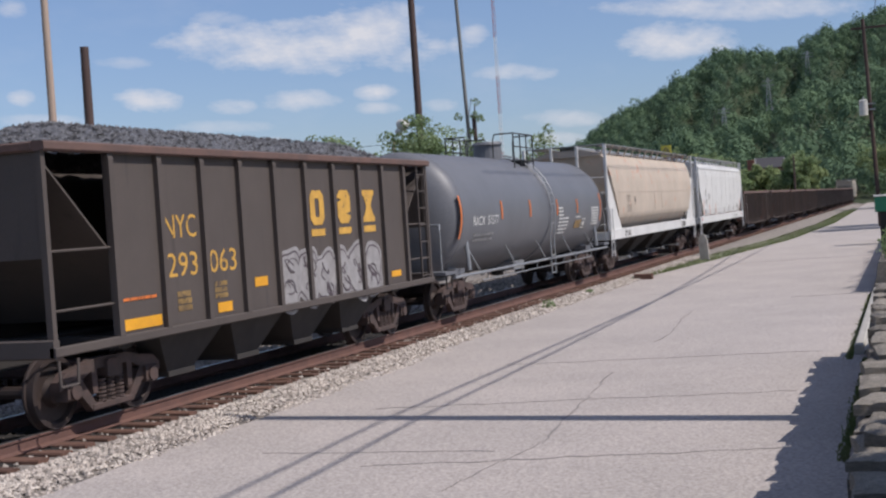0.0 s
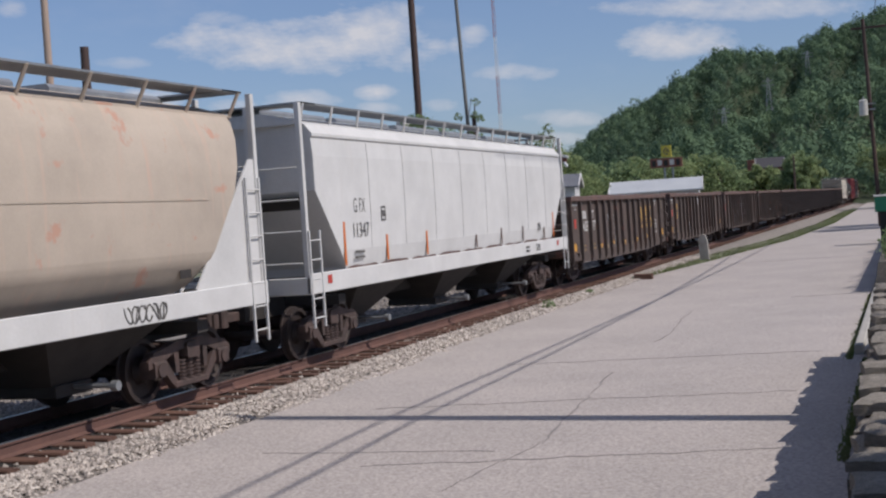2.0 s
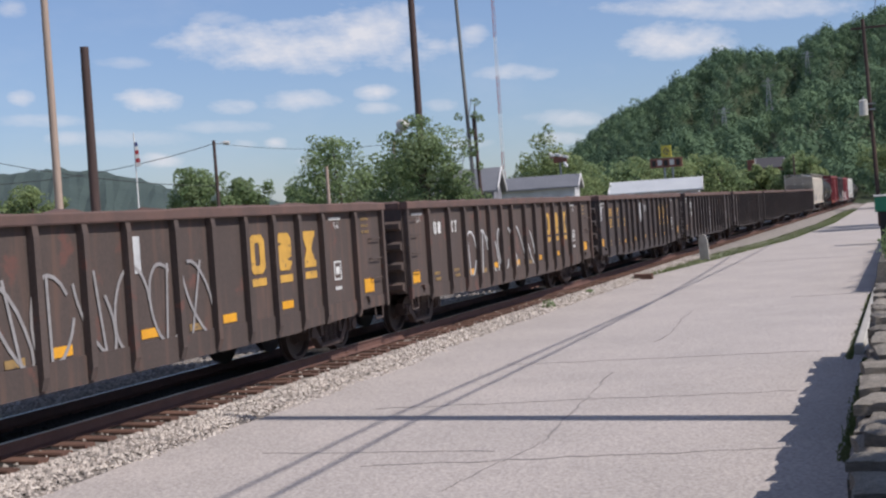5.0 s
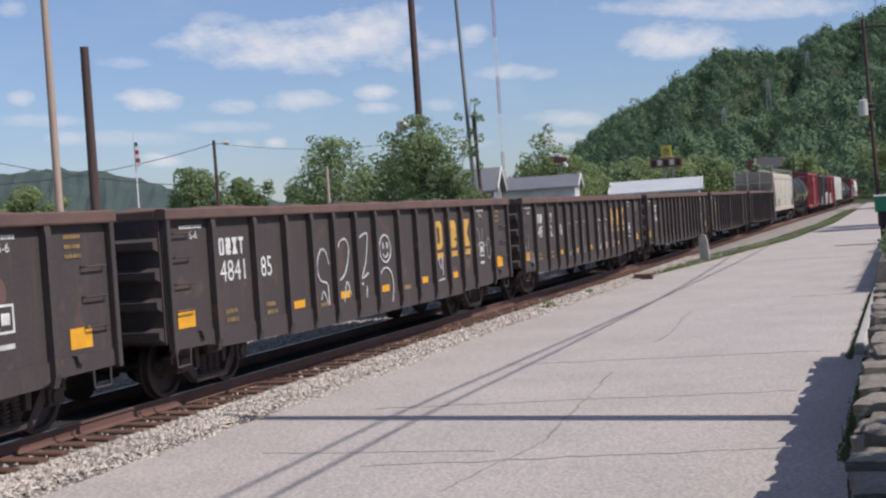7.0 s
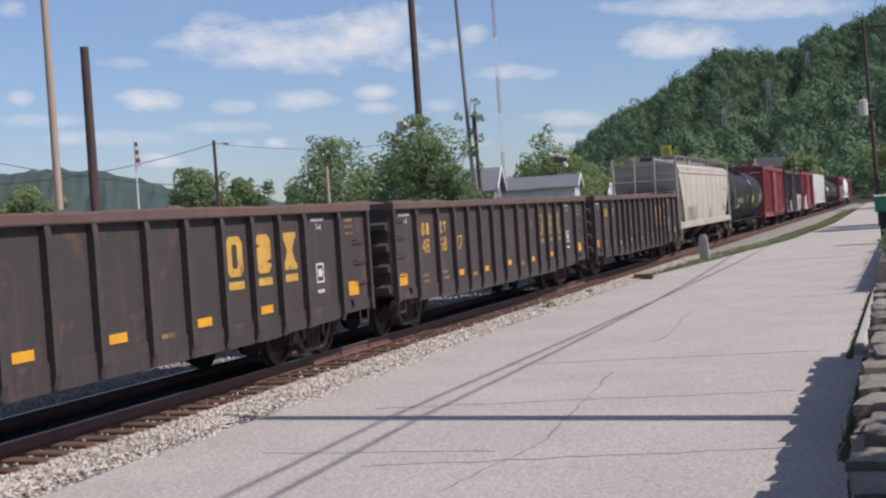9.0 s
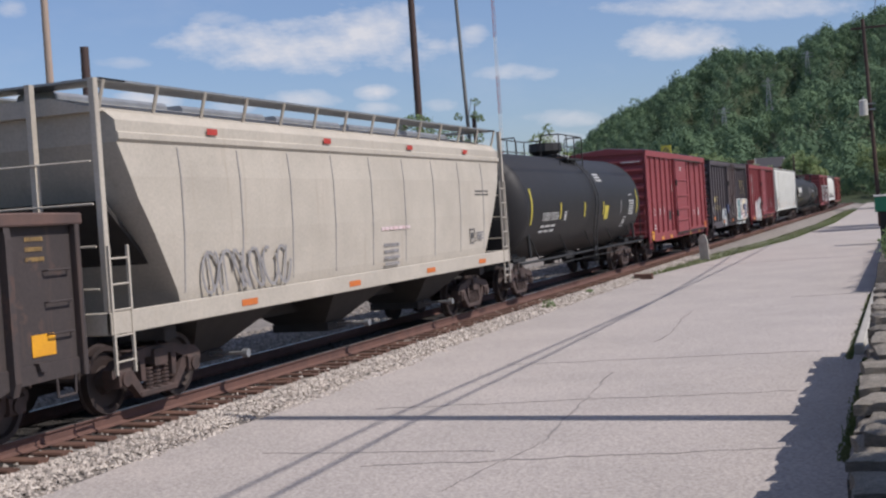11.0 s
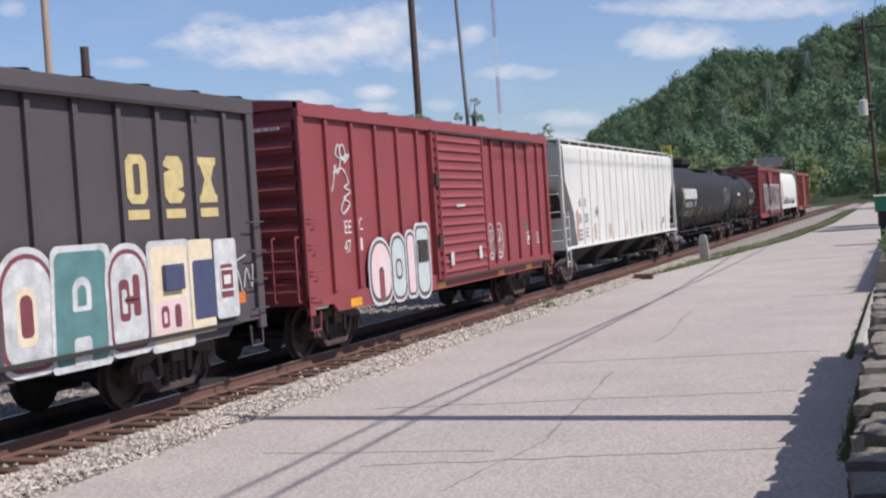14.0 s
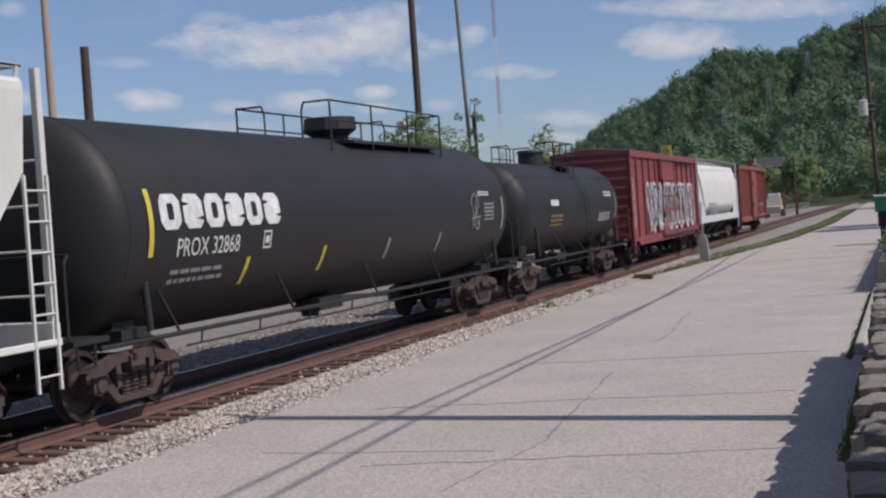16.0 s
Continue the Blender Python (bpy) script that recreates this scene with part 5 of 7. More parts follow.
def covered_hopper(label, start, end, paint, sill_paint, outline, cut, eave, ribs=0, inside=None, board=4.55, round_side=False, sill_h=.36, gusset=True):
    """outline: the side's (x, z) from sill to eave; cut: how far (z, metres) each end is cut back along the car."""
    car, h = freight_car("covered_hopper_car", label, start, end, "covered hopper car")
    running_gear(car, h, 1.7)
    shown = h - .35
    cz, cd = [z for z, _ in cut], [d for _, d in cut]
    fine = []
    for (xa, za), (xb, zb) in zip(outline, outline[1:]):
        fine += [(xa + (xb - xa) * k / 3, za + (zb - za) * k / 3) for k in range(3)]
    fine.append(outline[-1])
    ring = fine + [(-x, z) for x, z in reversed(fine)]
    s, n = Shape(), len(ring)
    for k in (-1, 1):
        s.v += [(x, k * (shown - float(np.interp(z, cz, cd))), z) for x, z in ring]
    s.f += [(i, (i + 1) % n, n + (i + 1) % n, n + i) for i in range(n)]
    s.f += [(i, i + 1, n - 2 - i, n - 1 - i) for i in range(n // 2 - 1)] + [(n + i + 1, n + i, 2 * n - 1 - i, 2 * n - 2 - i) for i in range(n // 2 - 1)]
    body = put("body", s.mesh("body", paint, round_side), car)
    roof_z = outline[-1][1]
    put("roof", Shape().prism([(outline[-1][0] + .02, roof_z), (.6, roof_z + .2), (-.6, roof_z + .2), (-outline[-1][0] - .02, roof_z), (-outline[-1][0] - .02, roof_z - .03), (outline[-1][0] + .02, roof_z - .03)], "y", -shown - .05, shown + .05).mesh("roof", paint), car)
    # running boards on brackets along both edges of the roof
    for k in (-1, 1):
        b = Shape().box(*sorted((k * .85, k * 1.42)), -h + .25, h - .25, board - .03, board)
        m = int(2 * h / 1.25)
        arm = Shape().tube([(k * (outline[-1][0] - .02), 0, roof_z - .05), (k * 1.42, 0, board - .02)], .028).mesh("board_bracket", paint)
        for i in range(m + 1):
            put("board_bracket", arm, car, (0, -h + .35 + (2 * h - .7) * i / m, 0))
        put("running_board", b.mesh("running_board", paint if ribs else M_GREY_STEEL), car)
        put("end_board", Shape().box(-1.42, 1.42, *sorted((k * (h - .85), k * (h - .26))), board - .035, board - .004).mesh("end_board", paint if ribs else M_GREY_STEEL), car)
    hatch = kept("roof_hatch", lambda: Shape().box(-.32, .32, -1.4, 1.4, 0, .16, .05).mesh("roof_hatch", M_GREY_STEEL))
    for i in range(5):
        put("roof_hatch", hatch, car, (0, -h + 2.2 + (2 * h - 4.4) * i / 4, roof_z + .2))
    # side sills, end frames
    z0 = eave
    for k in (-1, 1):
        put("side_sill", Shape().box(*sorted((k * 1.46, k * 1.52)), -h, h, z0, z0 + sill_h, .012).mesh("side_sill", sill_paint), car)
        e = Shape().box(-1.5, 1.5, *sorted((k * (h - .14), k * h)), z0, z0 + .3, .015)
        for x in (-1.47, 1.44) if gusset else ():
            e.prism([(k * h, z0 + .3), (k * (shown - 1.7), z0 + .3), (k * (shown - 1.7), z0 + .38), (k * (h - .25), z0 + 2.3), (k * h, z0 + 2.3)], "x", x, x + .03)
        for x in (-1.45, 1.45):
            e.box(x - .05, x + .05, *sorted((k * (h - .12), k * (h - .02))), z0, board - .03, .01)
        e.box(-.5, -.42, *sorted((k * (h - .12), k * (h - .02))), z0, board - .03).box(.42, .5, *sorted((k * (h - .12), k * (h - .02))), z0, board - .03)
        put("end_frame", e.mesh("end_frame", sill_paint), car)
        g = Shape()
        for z in (1.75, 2.3, 2.85, 3.4):
            g.rod((-1.4, k * (h + .03), z), (1.4, k * (h + .03), z), .015)
        put("end_ladder", g.mesh("end_ladder", sill_paint), car)
        ladder(car, -h + .05 if k < 0 else h - .5, 1.5, .62, 2.3 if k < 0 else 3.2, sill_paint, 5 if k < 0 else 7)
    for k in (-1, 1):
        put("slope_sheet", Shape().prism([(k * (h - .4), 2.9), (k * (h - 2.3), z0 + .1), (k * (h - 2.4), z0 + .1), (k * (h - .5), 2.9)], "x", -1.2, 1.2).mesh("slope_sheet", inside or M_UNDER), car)
    # discharge bays
    m = 3 if h < 9 else 4
    for i in range(m):
        y = -h + 3.9 + (2 * h - 7.8) * i / (m - 1)
        b = Shape().add([(-1.35, y - 1.5, z0 + .1), (1.35, y - 1.5, z0 + .1), (1.35, y + 1.5, z0 + .1), (-1.35, y + 1.5, z0 + .1), (-.5, y - .35, .46), (.5, y - .35, .46), (.5, y + .35, .46), (-.5, y + .35, .46)],
                        [(0, 1, 2, 3), (4, 7, 6, 5), (0, 4, 5, 1), (1, 5, 6, 2), (2, 6, 7, 3), (3, 7, 4, 0)]).box(-.6, .6, y - .4, y + .4, .34, .5, .02)
        put("discharge_bay", b.mesh("discharge_bay", M_UNDER), car)
        put("gate_crank", kept("crank", lambda: Shape().rod((.6, 0, .45), (1.25, 0, .45), .03).rod((1.2, 0, .45), (1.3, 0, .45), .07, 10).mesh("gate_crank", M_GREY_STEEL)), car, (0, y, 0))
    if ribs:
        rib = kept(("rib", paint.name), lambda: Shape().prism([(0, z0 + .02), (.035, z0 + .05), (.035, roof_z - .12), (0, roof_z - .08)], "y", -.055, .055).mesh("side_rib", paint))
        for i in range(ribs):
            y = -shown + .1 + (2 * shown - .2) * i / (ribs - 1)
            if abs(y) < shown - 1.25:
                put("side_rib", rib, car, (outline[1][0], y, 0))
    return car, body, h


# ---- boxcars ----


def boxcar(label, start, end, paint, door, door_paint, posts, door_kind, top=4.53, roof_paint=None):
    car, h = freight_car("boxcar", label, start, end, "boxcar")
    running_gear(car, h, 2.0)
    w = 1.46
    body = put("body", Shape().box(-w, w, -h + .12, h - .12, 1.02, top - .1).mesh("body", paint), car)
    put("roof", Shape().prism([(1.53, top - .12), (1.53, top - .02), (0, top + .13), (-1.53, top - .02), (-1.53, top - .12)], "y", -h + .02, h - .02).mesh("roof", roof_paint or paint), car)
    seam = kept(("seam", paint.name, top), lambda: Shape().prism([(1.54, top - .02), (1.50, top + .02), (0, top + .17), (-1.50, top + .02), (-1.54, top - .02), (0, top + .12)], "y", -.03, .03).mesh("roof_seam", M_GREY_STEEL if paint is not M_BOXBLACK else M_BLACK))
    for i in range(13):
        put("roof_seam", seam, car, (0, -h + .3 + (2 * h - .6) * i / 12, 0))
    for k in (-1, 1):
        put("top_plate", Shape().box(*sorted((k * w, k * (w + .09))), -h + .02, h - .02, top - .26, top - .02, .012).mesh("top_plate", paint), car)
        put("side_sill", Shape().prism([(-h + .02, .98), (-h + .02, 1.14), (h - .02, 1.14), (h - .02, .98), (h - 1.0, .98), (h - 1.2, .82), (-h + 1.2, .82), (-h + 1.0, .98)], "x", *sorted((k * w, k * (w + .06)))).mesh("side_sill", paint), car)
        for q in (-1, 1):
            put("corner_post", Shape().box(*sorted((q * w, q * (w + .085))), *sorted((k * (h - .22), k * (h - .02))), .84, top - .26, .015).mesh("corner_post", paint), car)
        rib = kept(("endrib", paint.name), lambda: Shape().prism([(0, -.14), (-.06, -.1), (-.10, 0), (-.06, .1), (0, .14)], "x", -1.40, 1.40).mesh("end_rib", paint))
        for i in range(9):
            o = put("end_rib", rib, body, (0, k * (h - .12), 1.26 + .355 * i))
            if k > 0:
                o.rotation_euler = (0, 0, math.pi)
    d0, d1 = door[0] - (start + end) / 2, door[1] - (start + end) / 2
    post = kept(("boxpost", paint.name, top), lambda: Shape().prism([(0, 1.1), (.07, 1.2), (.07, top - .34), (.055, top - .26), (0, top - .26)], "y", -.05, .05).mesh("side_post", paint))
    ys = [-h + .2 + (d0 - .15 + h - .2) * (i + .85) / (posts[0] + .4) for i in range(posts[0])] + [d1 + .2 + (h - .2 - d1 - .2) * (i + .75) / (posts[1] + .5) for i in range(posts[1])]
    for y in ys:
        put("side_post", post, car, (w, y, 0))
        o = put("side_post", post, car, (-w, y, 0))
        o.rotation_euler = (0, 0, math.pi)
    z0, z1 = 1.02, top - .3
    dr = put("door", Shape().box(w + .02, w + .10, d0, d1, z0, z1, .01).mesh("door", door_paint), car)
    put("door_post", Shape().box(w + .02, w + .13, d0 - .12, d0 - .02, z0 - .05, z1 + .03).mesh("door_post", paint), car)
    put("door_post", Shape().box(w + .02, w + .13, d1 + .02, d1 + .1, z0 - .05, z1 + .03).mesh("door_post", paint), car)
    put("door_track", Shape().box(w + .01, w + .17, d0 - .1, h - 1.0, .98, 1.03).box(w + .01, w + .14, d0 - .1, h - 1.6, z1 + .01, z1 + .06).mesh("door_track", M_UNDER), car)
    if door_kind == "louvre":
        slat = kept(("slat", door_paint.name, round(d1 - d0, 2)), lambda: Shape().prism([(0, 0), (.05, .02), (0, .09)], "y", .08, d1 - d0 - .08).mesh("door_slat", door_paint))
        for i in range(15):
            put("door_slat", slat, dr, (w + .10, d0, z0 + .12 + (z1 - z0 - .3) * i / 14))
        put("lock_bar", Shape().rod((w + .17, d0 + .1, z0), (w + .17, d0 + .1, z1), .03).mesh("lock_bar", door_paint), dr)
    elif door_kind == "panel":
        bar = kept(("dbar", door_paint.name, round(d1 - d0, 2)), lambda: Shape().box(0, .04, .1, d1 - d0 - .05, -.035, .035, .008).mesh("door_rib", door_paint))
        for z in (1.55, 2.05, 2.12, 2.65, 3.35):
            put("door_rib", bar, dr, (w + .10, d0, z))
        put("lock_bar", Shape().box(w + .10, w + .16, d0 + .02, d0 + .1, z0, z1).mesh("lock_bar", door_paint), dr)
    else:
        bar = kept(("dbar", door_paint.name, round(d1 - d0, 2)), lambda: Shape().box(0, .05, .05, d1 - d0 - .05, -.05, .05, .01).mesh("door_rib", door_paint))
        for z in (1.25, 1.6, 2.55, 3.3, 4.05):
            put("door_rib", bar, dr, (w + .10, d0, z))
        rod = Shape().rod((w + .19, 0, z0 - .05), (w + .19, 0, z1 + .2), .024).mesh("lock_rod", door_paint)
        for q in (.16, .42, .6, .86):
            put("lock_rod", rod, dr, (0, d0 + (d1 - d0) * q, 0))
        put("cross_rod", Shape().rod((w + .2, d0 + .1, 2.9), (w + .2, d1 - .1, 2.9), .02).mesh("cross_rod", door_paint), dr)
        put("door_box", Shape().box(w + .1, w + .2, d0 + (d1 - d0) * .52, d0 + (d1 - d0) * .68, 1.5, 2.5, .02).mesh("door_box", door_paint), dr)
    for z in (1.75, 3.1):
        put("door_hinge", Shape().box(w + .1, w + .2, d0 - .1, d0 + .1, z, z + .25, .02).mesh("door_hinge", M_UNDER), dr)
    grabs(car, -h + .06, w + .085, (1.15, 1.6, 2.05, 2.5), paint, .45)
    grabs(car, h - .5, w + .085, (1.15, 1.6, 2.05, 2.5), paint, .45)
    stirrup(car, -h + .08, w + .05, paint, .9)
    stirrup(car, h - .5, w + .05, paint, .9)
    put("end_ladder", Shape().tube([(.95, -h - .05, 1.1), (.95, -h - .12, 1.1), (.95, -h - .12, 2.2), (.95, -h, 2.2)], .02).tube([(1.4, -h - .05, 1.1), (1.4, -h - .12, 1.1), (1.4, -h - .12, 2.2), (1.4, -h, 2.2)], .02).rod((.95, -h - .12, 1.4), (1.4, -h - .12, 1.4), .015).rod((.95, -h - .12, 1.8), (1.4, -h - .12, 1.8), .015).mesh("end_ladder", paint), car)
    return car, body, h, (d0, d1), ys

# ---- the train, in the order in which it passes ----
coal_hopper(12.6, 25.6)

# grey tank car
R, Z = 1.55, 2.42
car, tank, h = tank_car("grey tank car with a ladder and railed platform", 26.5, 43.0, M_GREYTANK, R, Z, (-.9, 1.0), 3, True, True,
                        [(-7.3, 1.85, 1.0, M_ORANGE), (-4.18, 2.24, .46, M_ORANGE), (-1.6, 2.24, .46, M_ORANGE), (1.24, 2.22, .46, M_ORANGE), (3.62, 2.24, .44, M_ORANGE), (6.78, 1.95, .9, M_ORANGE)], .5)
on_tank(tank, letters("RACX", .86, .22, M_MARK_WHITE), -6.35, 2.13, Z, R, "reporting_mark", "white block letters")
on_tank(tank, letters("51577", .86, .22, M_MARK_WHITE), -5.26, 2.13, Z, R, "car_number")
for row in range(2):
    on_tank(tank, bars(1, 1.5, .12, M_GREY_STEEL, 3 + row), -6.2, 1.75 + .12 * row, Z, R)
for row in range(8):
    on_tank(tank, bars(1, .5 + .6 * (row > 2) - .1 * (row > 5), .1, M_MARK_WHITE, 5 + row), 1.42 + .03 * row, 2.4 - .105 * row, Z, R)
for row in range(7):
    on_tank(tank, bars(1, .95, .1, M_MARK_WHITE, 8 + row), 5.5 + .03 * row, 2.34 - .085 * row, Z, R)
on_tank(tank, bars(1, .6, .08, M_MARK_WHITE, 8), 3.5, 2.1, Z, R)
on_tank(tank, band(.75, .24, M_MARK_FADED), 3.5, 1.78, Z, R, "placard", "faded yellow placard")
on_tank(tank, frame_mark(.36, .3, M_MARK_WHITE), 4.4, 1.76, Z, R, "stencil")

# tan rounded hopper
ROUND = [(.98, 1.36), (1.28, 1.70), (1.49, 2.0), (1.52, 2.12), (1.535, 2.85), (1.50, 3.4), (1.42, 3.8), (1.31, 4.07), (1.22, 4.2)]
ROUND_CUT = [(1.2, 1.85), (1.5, 1.69), (2.3, 1.06), (3.07, .46), (3.6, .26), (4.02, .12), (4.2, .1)]
car, body, h = covered_hopper("tan rounded covered hopper with rust stains and a white sill", 43.1, 61.65, M_TAN, M_OFFWHITE, ROUND, ROUND_CUT, 1.20, 0, M_OFFWHITE, 4.57, True)
put("reporting_mark", letters("NCUX", .72, .26, M_FAINT), car, (1.541, -6.35, 2.5), "faded black stencil letters")
put("car_number", letters("50037", .84, .26, M_FAINT), car, (1.541, -6.35, 2.14))
put("stencil", frame_mark(.2, .28, M_FAINT), car, (1.541, -4.95, 2.42))
tag(car, 1.521, -6.9, -5.9, 1.25, 1.47, M_MARK_BLACK, 4, .025, 5)
tag(car, 1.521, 5.3, 6.3, 1.25, 1.47, M_MARK_BLACK, 9, .025, 6)
put("outlet_flap", plate(.3, .18, M_UNDER), car, (1.40, 6.9, 1.75))
put("seam", Shape().box(0, .012, -7.6, 7.6, 2.86, 2.885).mesh("seam", M_TAN), body, (1.533, 0, 0))
for y in (-.9, .75):
    put("seam", Shape().box(0, .01, y - .012, y + .012, 2.15, 2.84).mesh("seam", M_TAN), body, (1.53, 0, 0))

# white hopper
FLAT = [(1.44, 1.45), (1.505, 1.9), (1.525, 2.7), (1.525, 3.6), (1.50, 3.92), (1.53, 3.95), (1.53, 4.0), (1.36, 4.2)]
car, body, h = covered_hopper("off-white covered hopper with rust streaks and orange reflectors", 63.2, 80.75, M_OFFWHITE, M_OFFWHITE, FLAT, [(1.3, 1.35), (1.6, 1.25), (2.9, .12), (3.0, .05), (4.2, .05)], 1.20, 0, M_UNDER, 4.55, gusset=False)
put("reporting_mark", letters("G FX", .55, .27, M_MARK_BLACK), car, (1.528, -6.8, 2.58), "black stencil letters")
put("car_number", letters("11347", .72, .27, M_MARK_BLACK), car, (1.528, -6.85, 2.12))
put("stencil", frame_mark(.22, .28, M_MARK_BLACK), car, (1.528, -5.5, 2.4))
put("writing", bars(2, .45, .2, M_MARK_BLACK, 4), car, (1.52, -6.85, 1.72))
put("writing", bars(3, .4, .2, M_MARK_BLACK, 4), car, (1.53, 5.3, 1.3))
put("writing", bars(2, .35, .2, M_MARK_BLACK, 6), car, (1.53, 4.3, 1.3))
put("stencil", frame_mark(.25, .2, M_MARK_BLACK), car, (1.525, 5.6, 1.85))
for k, y in enumerate((-7.3, -5.3, -3.1, .2, 2.2, 4.1, 6.2, 7.2)):
    put("reflector", plate(.09, (.8, .5, .5, .3, .4, .4, .3, .7)[k], M_ORANGE if k < 3 or k == 7 else M_CHORD), car, (1.515, y, 1.62))
for k in range(8):
    y = -6.0 + 12.5 * k / 7
    put("weld_seam", kept("gfx_seam", lambda: Shape().prism([(1.507, 1.9), (1.529, 2.7), (1.529, 3.6), (1.505, 3.9), (1.5, 3.9), (1.52, 3.6), (1.52, 2.7), (1.50, 1.9)], "y", -.009, .009).mesh("weld_seam", M_GREY_SPRAY)), body, (0, y, 0))
for k in range(9):
    y = -7.2 + 1.62 * k
    put("rust_stain", Shape().prism([(y, 1.555), (y + 1.5, 1.555), (y + 1.35, 1.60), (y + .8, 1.585 + .03 * (k % 2)), (y + .4, 1.61), (y + .1, 1.58)], "x", 1.478, 1.50).mesh("rust_stain", M_CHORD), car)
put("placard", plate(.18, .15, M_RED_MARK), car, (1.525, -8.1, 1.35))
put("placard", plate(.18, .15, M_RED_MARK), car, (1.525, 7.5, 1.35))

# ten gondolas
NUMBERS = [("485 377", M_MARK_WHITE), ("48 52 43", M_MARK_YELLOW), ("", M_MARK_YELLOW), ("", M_MARK_WHITE), ("48 41 90", M_MARK_YELLOW),
           ("4841 85", M_MARK_WHITE), ("48 42 50", M_MARK_WHITE), ("4866 01", M_MARK_WHITE), ("48 68 27", M_MARK_YELLOW), ("", M_MARK_YELLOW)]
for i, (number, ink) in enumerate(NUMBERS):
    gondola(i, 81.30 + 17.296 * i, 97.40 + 17.296 * i, number, ink, 40 + i)

# beige hopper
BAND = [(1.42, 1.3), (1.47, 1.6), (1.52, 2.4), (1.525, 3.2), (1.49, 3.66), (1.53, 3.7), (1.53, 3.78), (1.50, 3.8), (1.50, 3.95), (1.32, 4.1)]
car, body, h = covered_hopper("beige covered hopper with a grooved roof band and faded lettering", 253.6, 271.0, M_BEIGE, M_BEIGE, BAND, [(1.3, 1.5), (1.6, 1.35), (3.0, .4), (3.66, .1), (4.2, .05)], 1.14, 0, M_UNDER, 4.5, sill_h=.3, gusset=False)
for k in range(9):
    put("weld_seam", kept("beige_seam", lambda: Shape().prism([(1.47, 1.55), (1.53, 2.4), (1.535, 3.2), (1.50, 3.62), (1.49, 3.62), (1.51, 3.2), (1.51, 2.4), (1.46, 1.55)], "y", -.014, .014).mesh("weld_seam", M_GREY_SPRAY)), body, (0, -6.8 + 13.6 * k / 8, 0))
for y in (-6.0, -2.0, 2.0, 5.5):
    put("placard", plate(.3, .09, M_RED_MARK), car, (1.533, y, 3.83))
    put("reflector", plate(.5, .1, M_ORANGE), car, (1.524, y + .7, 1.22))
put("writing", bars(2, 1.0, .16, M_MARK_BLACK, 6), car, (1.525, 6.2, 2.85))
put("stencil", frame_mark(.36, .32, M_MARK_BLACK), car, (1.51, 5.7, 1.75))
put("writing", bars(3, .45, .22, M_GREY_SPRAY, 3), car, (1.515, 6.2, 1.8))
put("writing", bars(1, 1.5, .14, M_PINK, 3), car, (1.52, .4, 2.2))
put("writing", bars(4, .8, .5, M_GREY_SPRAY, 7), car, (1.50, .5, 1.5))
tag(car, 1.53, -6.4, -3.6, 1.5, 2.1, M_GREY_SPRAY, 14, .05, 6)

# black tank car
R, Z = 1.60, 2.53
car, tank, h = tank_car("black tank car with yellow reflector stripes", 271.5, 288.95, M_BLACKTANK, R, Z, (-1.6, 1.35), 5, False, False,
                        [(-7.25, 2.0, 1.0, M_SIGN_YELLOW), (-4.15, 2.1, .47, M_SIGN_YELLOW), (-1.2, 2.1, .45, M_SIGN_YELLOW), (1.43, 2.1, .45, M_SIGN_YELLOW), (4.2, 2.1, .45, M_GREY_SPRAY), (7.0, 2.05, .9, M_SIGN_YELLOW)], .2, .68)
on_tank(tank, letters("XOMX 100369", 1.74, .24, M_MARK_WHITE), -6.05, 2.08, Z, R, "reporting_mark", "white block lettering")
for row in range(2):
    for k, (y, w) in enumerate(((-6.08, .36), (-5.6, .5), (-5.0, .46))):
        on_tank(tank, bars(1, w, .13, M_MARK_WHITE, 5 + row + k), y, 1.9 - .14 * row, Z, R)
on_tank(tank, frame_mark(.25, .25, M_MARK_WHITE), -3.66, 2.06, Z, R, "stencil")
on_tank(tank, bars(3, .75, .3, M_MARK_WHITE, 9), 1.3, 3.25, Z, R)
on_tank(tank, band(.52, .46, M_SIGN_YELLOW), 1.7, 1.95, Z, R, "placard", "yellow placard")
on_tank(tank, bars(6, .8, .55, M_MARK_WHITE, 2), 5.6, 2.05, Z, R)
on_tank(tank, frame_mark(.42, .36, M_MARK_WHITE), 4.9, 1.62, Z, R, "stencil")
on_tank(tank, bars(1, .5, .05, M_MARK_WHITE, 2), 5.6, 2.75, Z, R)

# red boxcar with a panelled door
car, body, h, (d0, d1), ys = boxcar("clean red boxcar with a panelled plug door", 289.8, 305.25, M_BOXRED, (296.15, 299.3), M_BOXRED, (5, 3), "panel")
X = 1.467
put("reporting_mark", letters("EEC", .47, .27, M_MARK_WHITE), car, (X, ys[0] + .2, 1.86), "white block letters")
put("car_number", letters("1037", .46, .27, M_MARK_WHITE), car, (X, ys[1] + .35, 1.86))
put("writing", bars(2, .45, .25, M_MARK_WHITE, 4), car, (X, ys[0] + .25, 1.3))
put("stencil", frame_mark(.16, .26, M_MARK_WHITE), car, (X, ys[2] + .35, 1.9))
put("vent_plate", plate(.52, .40, M_UNDER), car, (X, ys[3] + .45, 1.62), "dark square plate")
put("writing", bars(1, .3, .2, M_MARK_WHITE, 3), car, (X, d0 - .55, 2.85))
put("writing", bars(2, .3, .12, M_MARK_WHITE, 3), car, (X, d0 - .55, 3.05))
put("writing", bars(2, .35, .12, M_MARK_WHITE, 6), car, (X, d0 - .6, 1.85))
put("writing", bars(2, .55, .2, M_MARK_WHITE, 7), car, (X + .10, d0 + 1.25, 3.78))
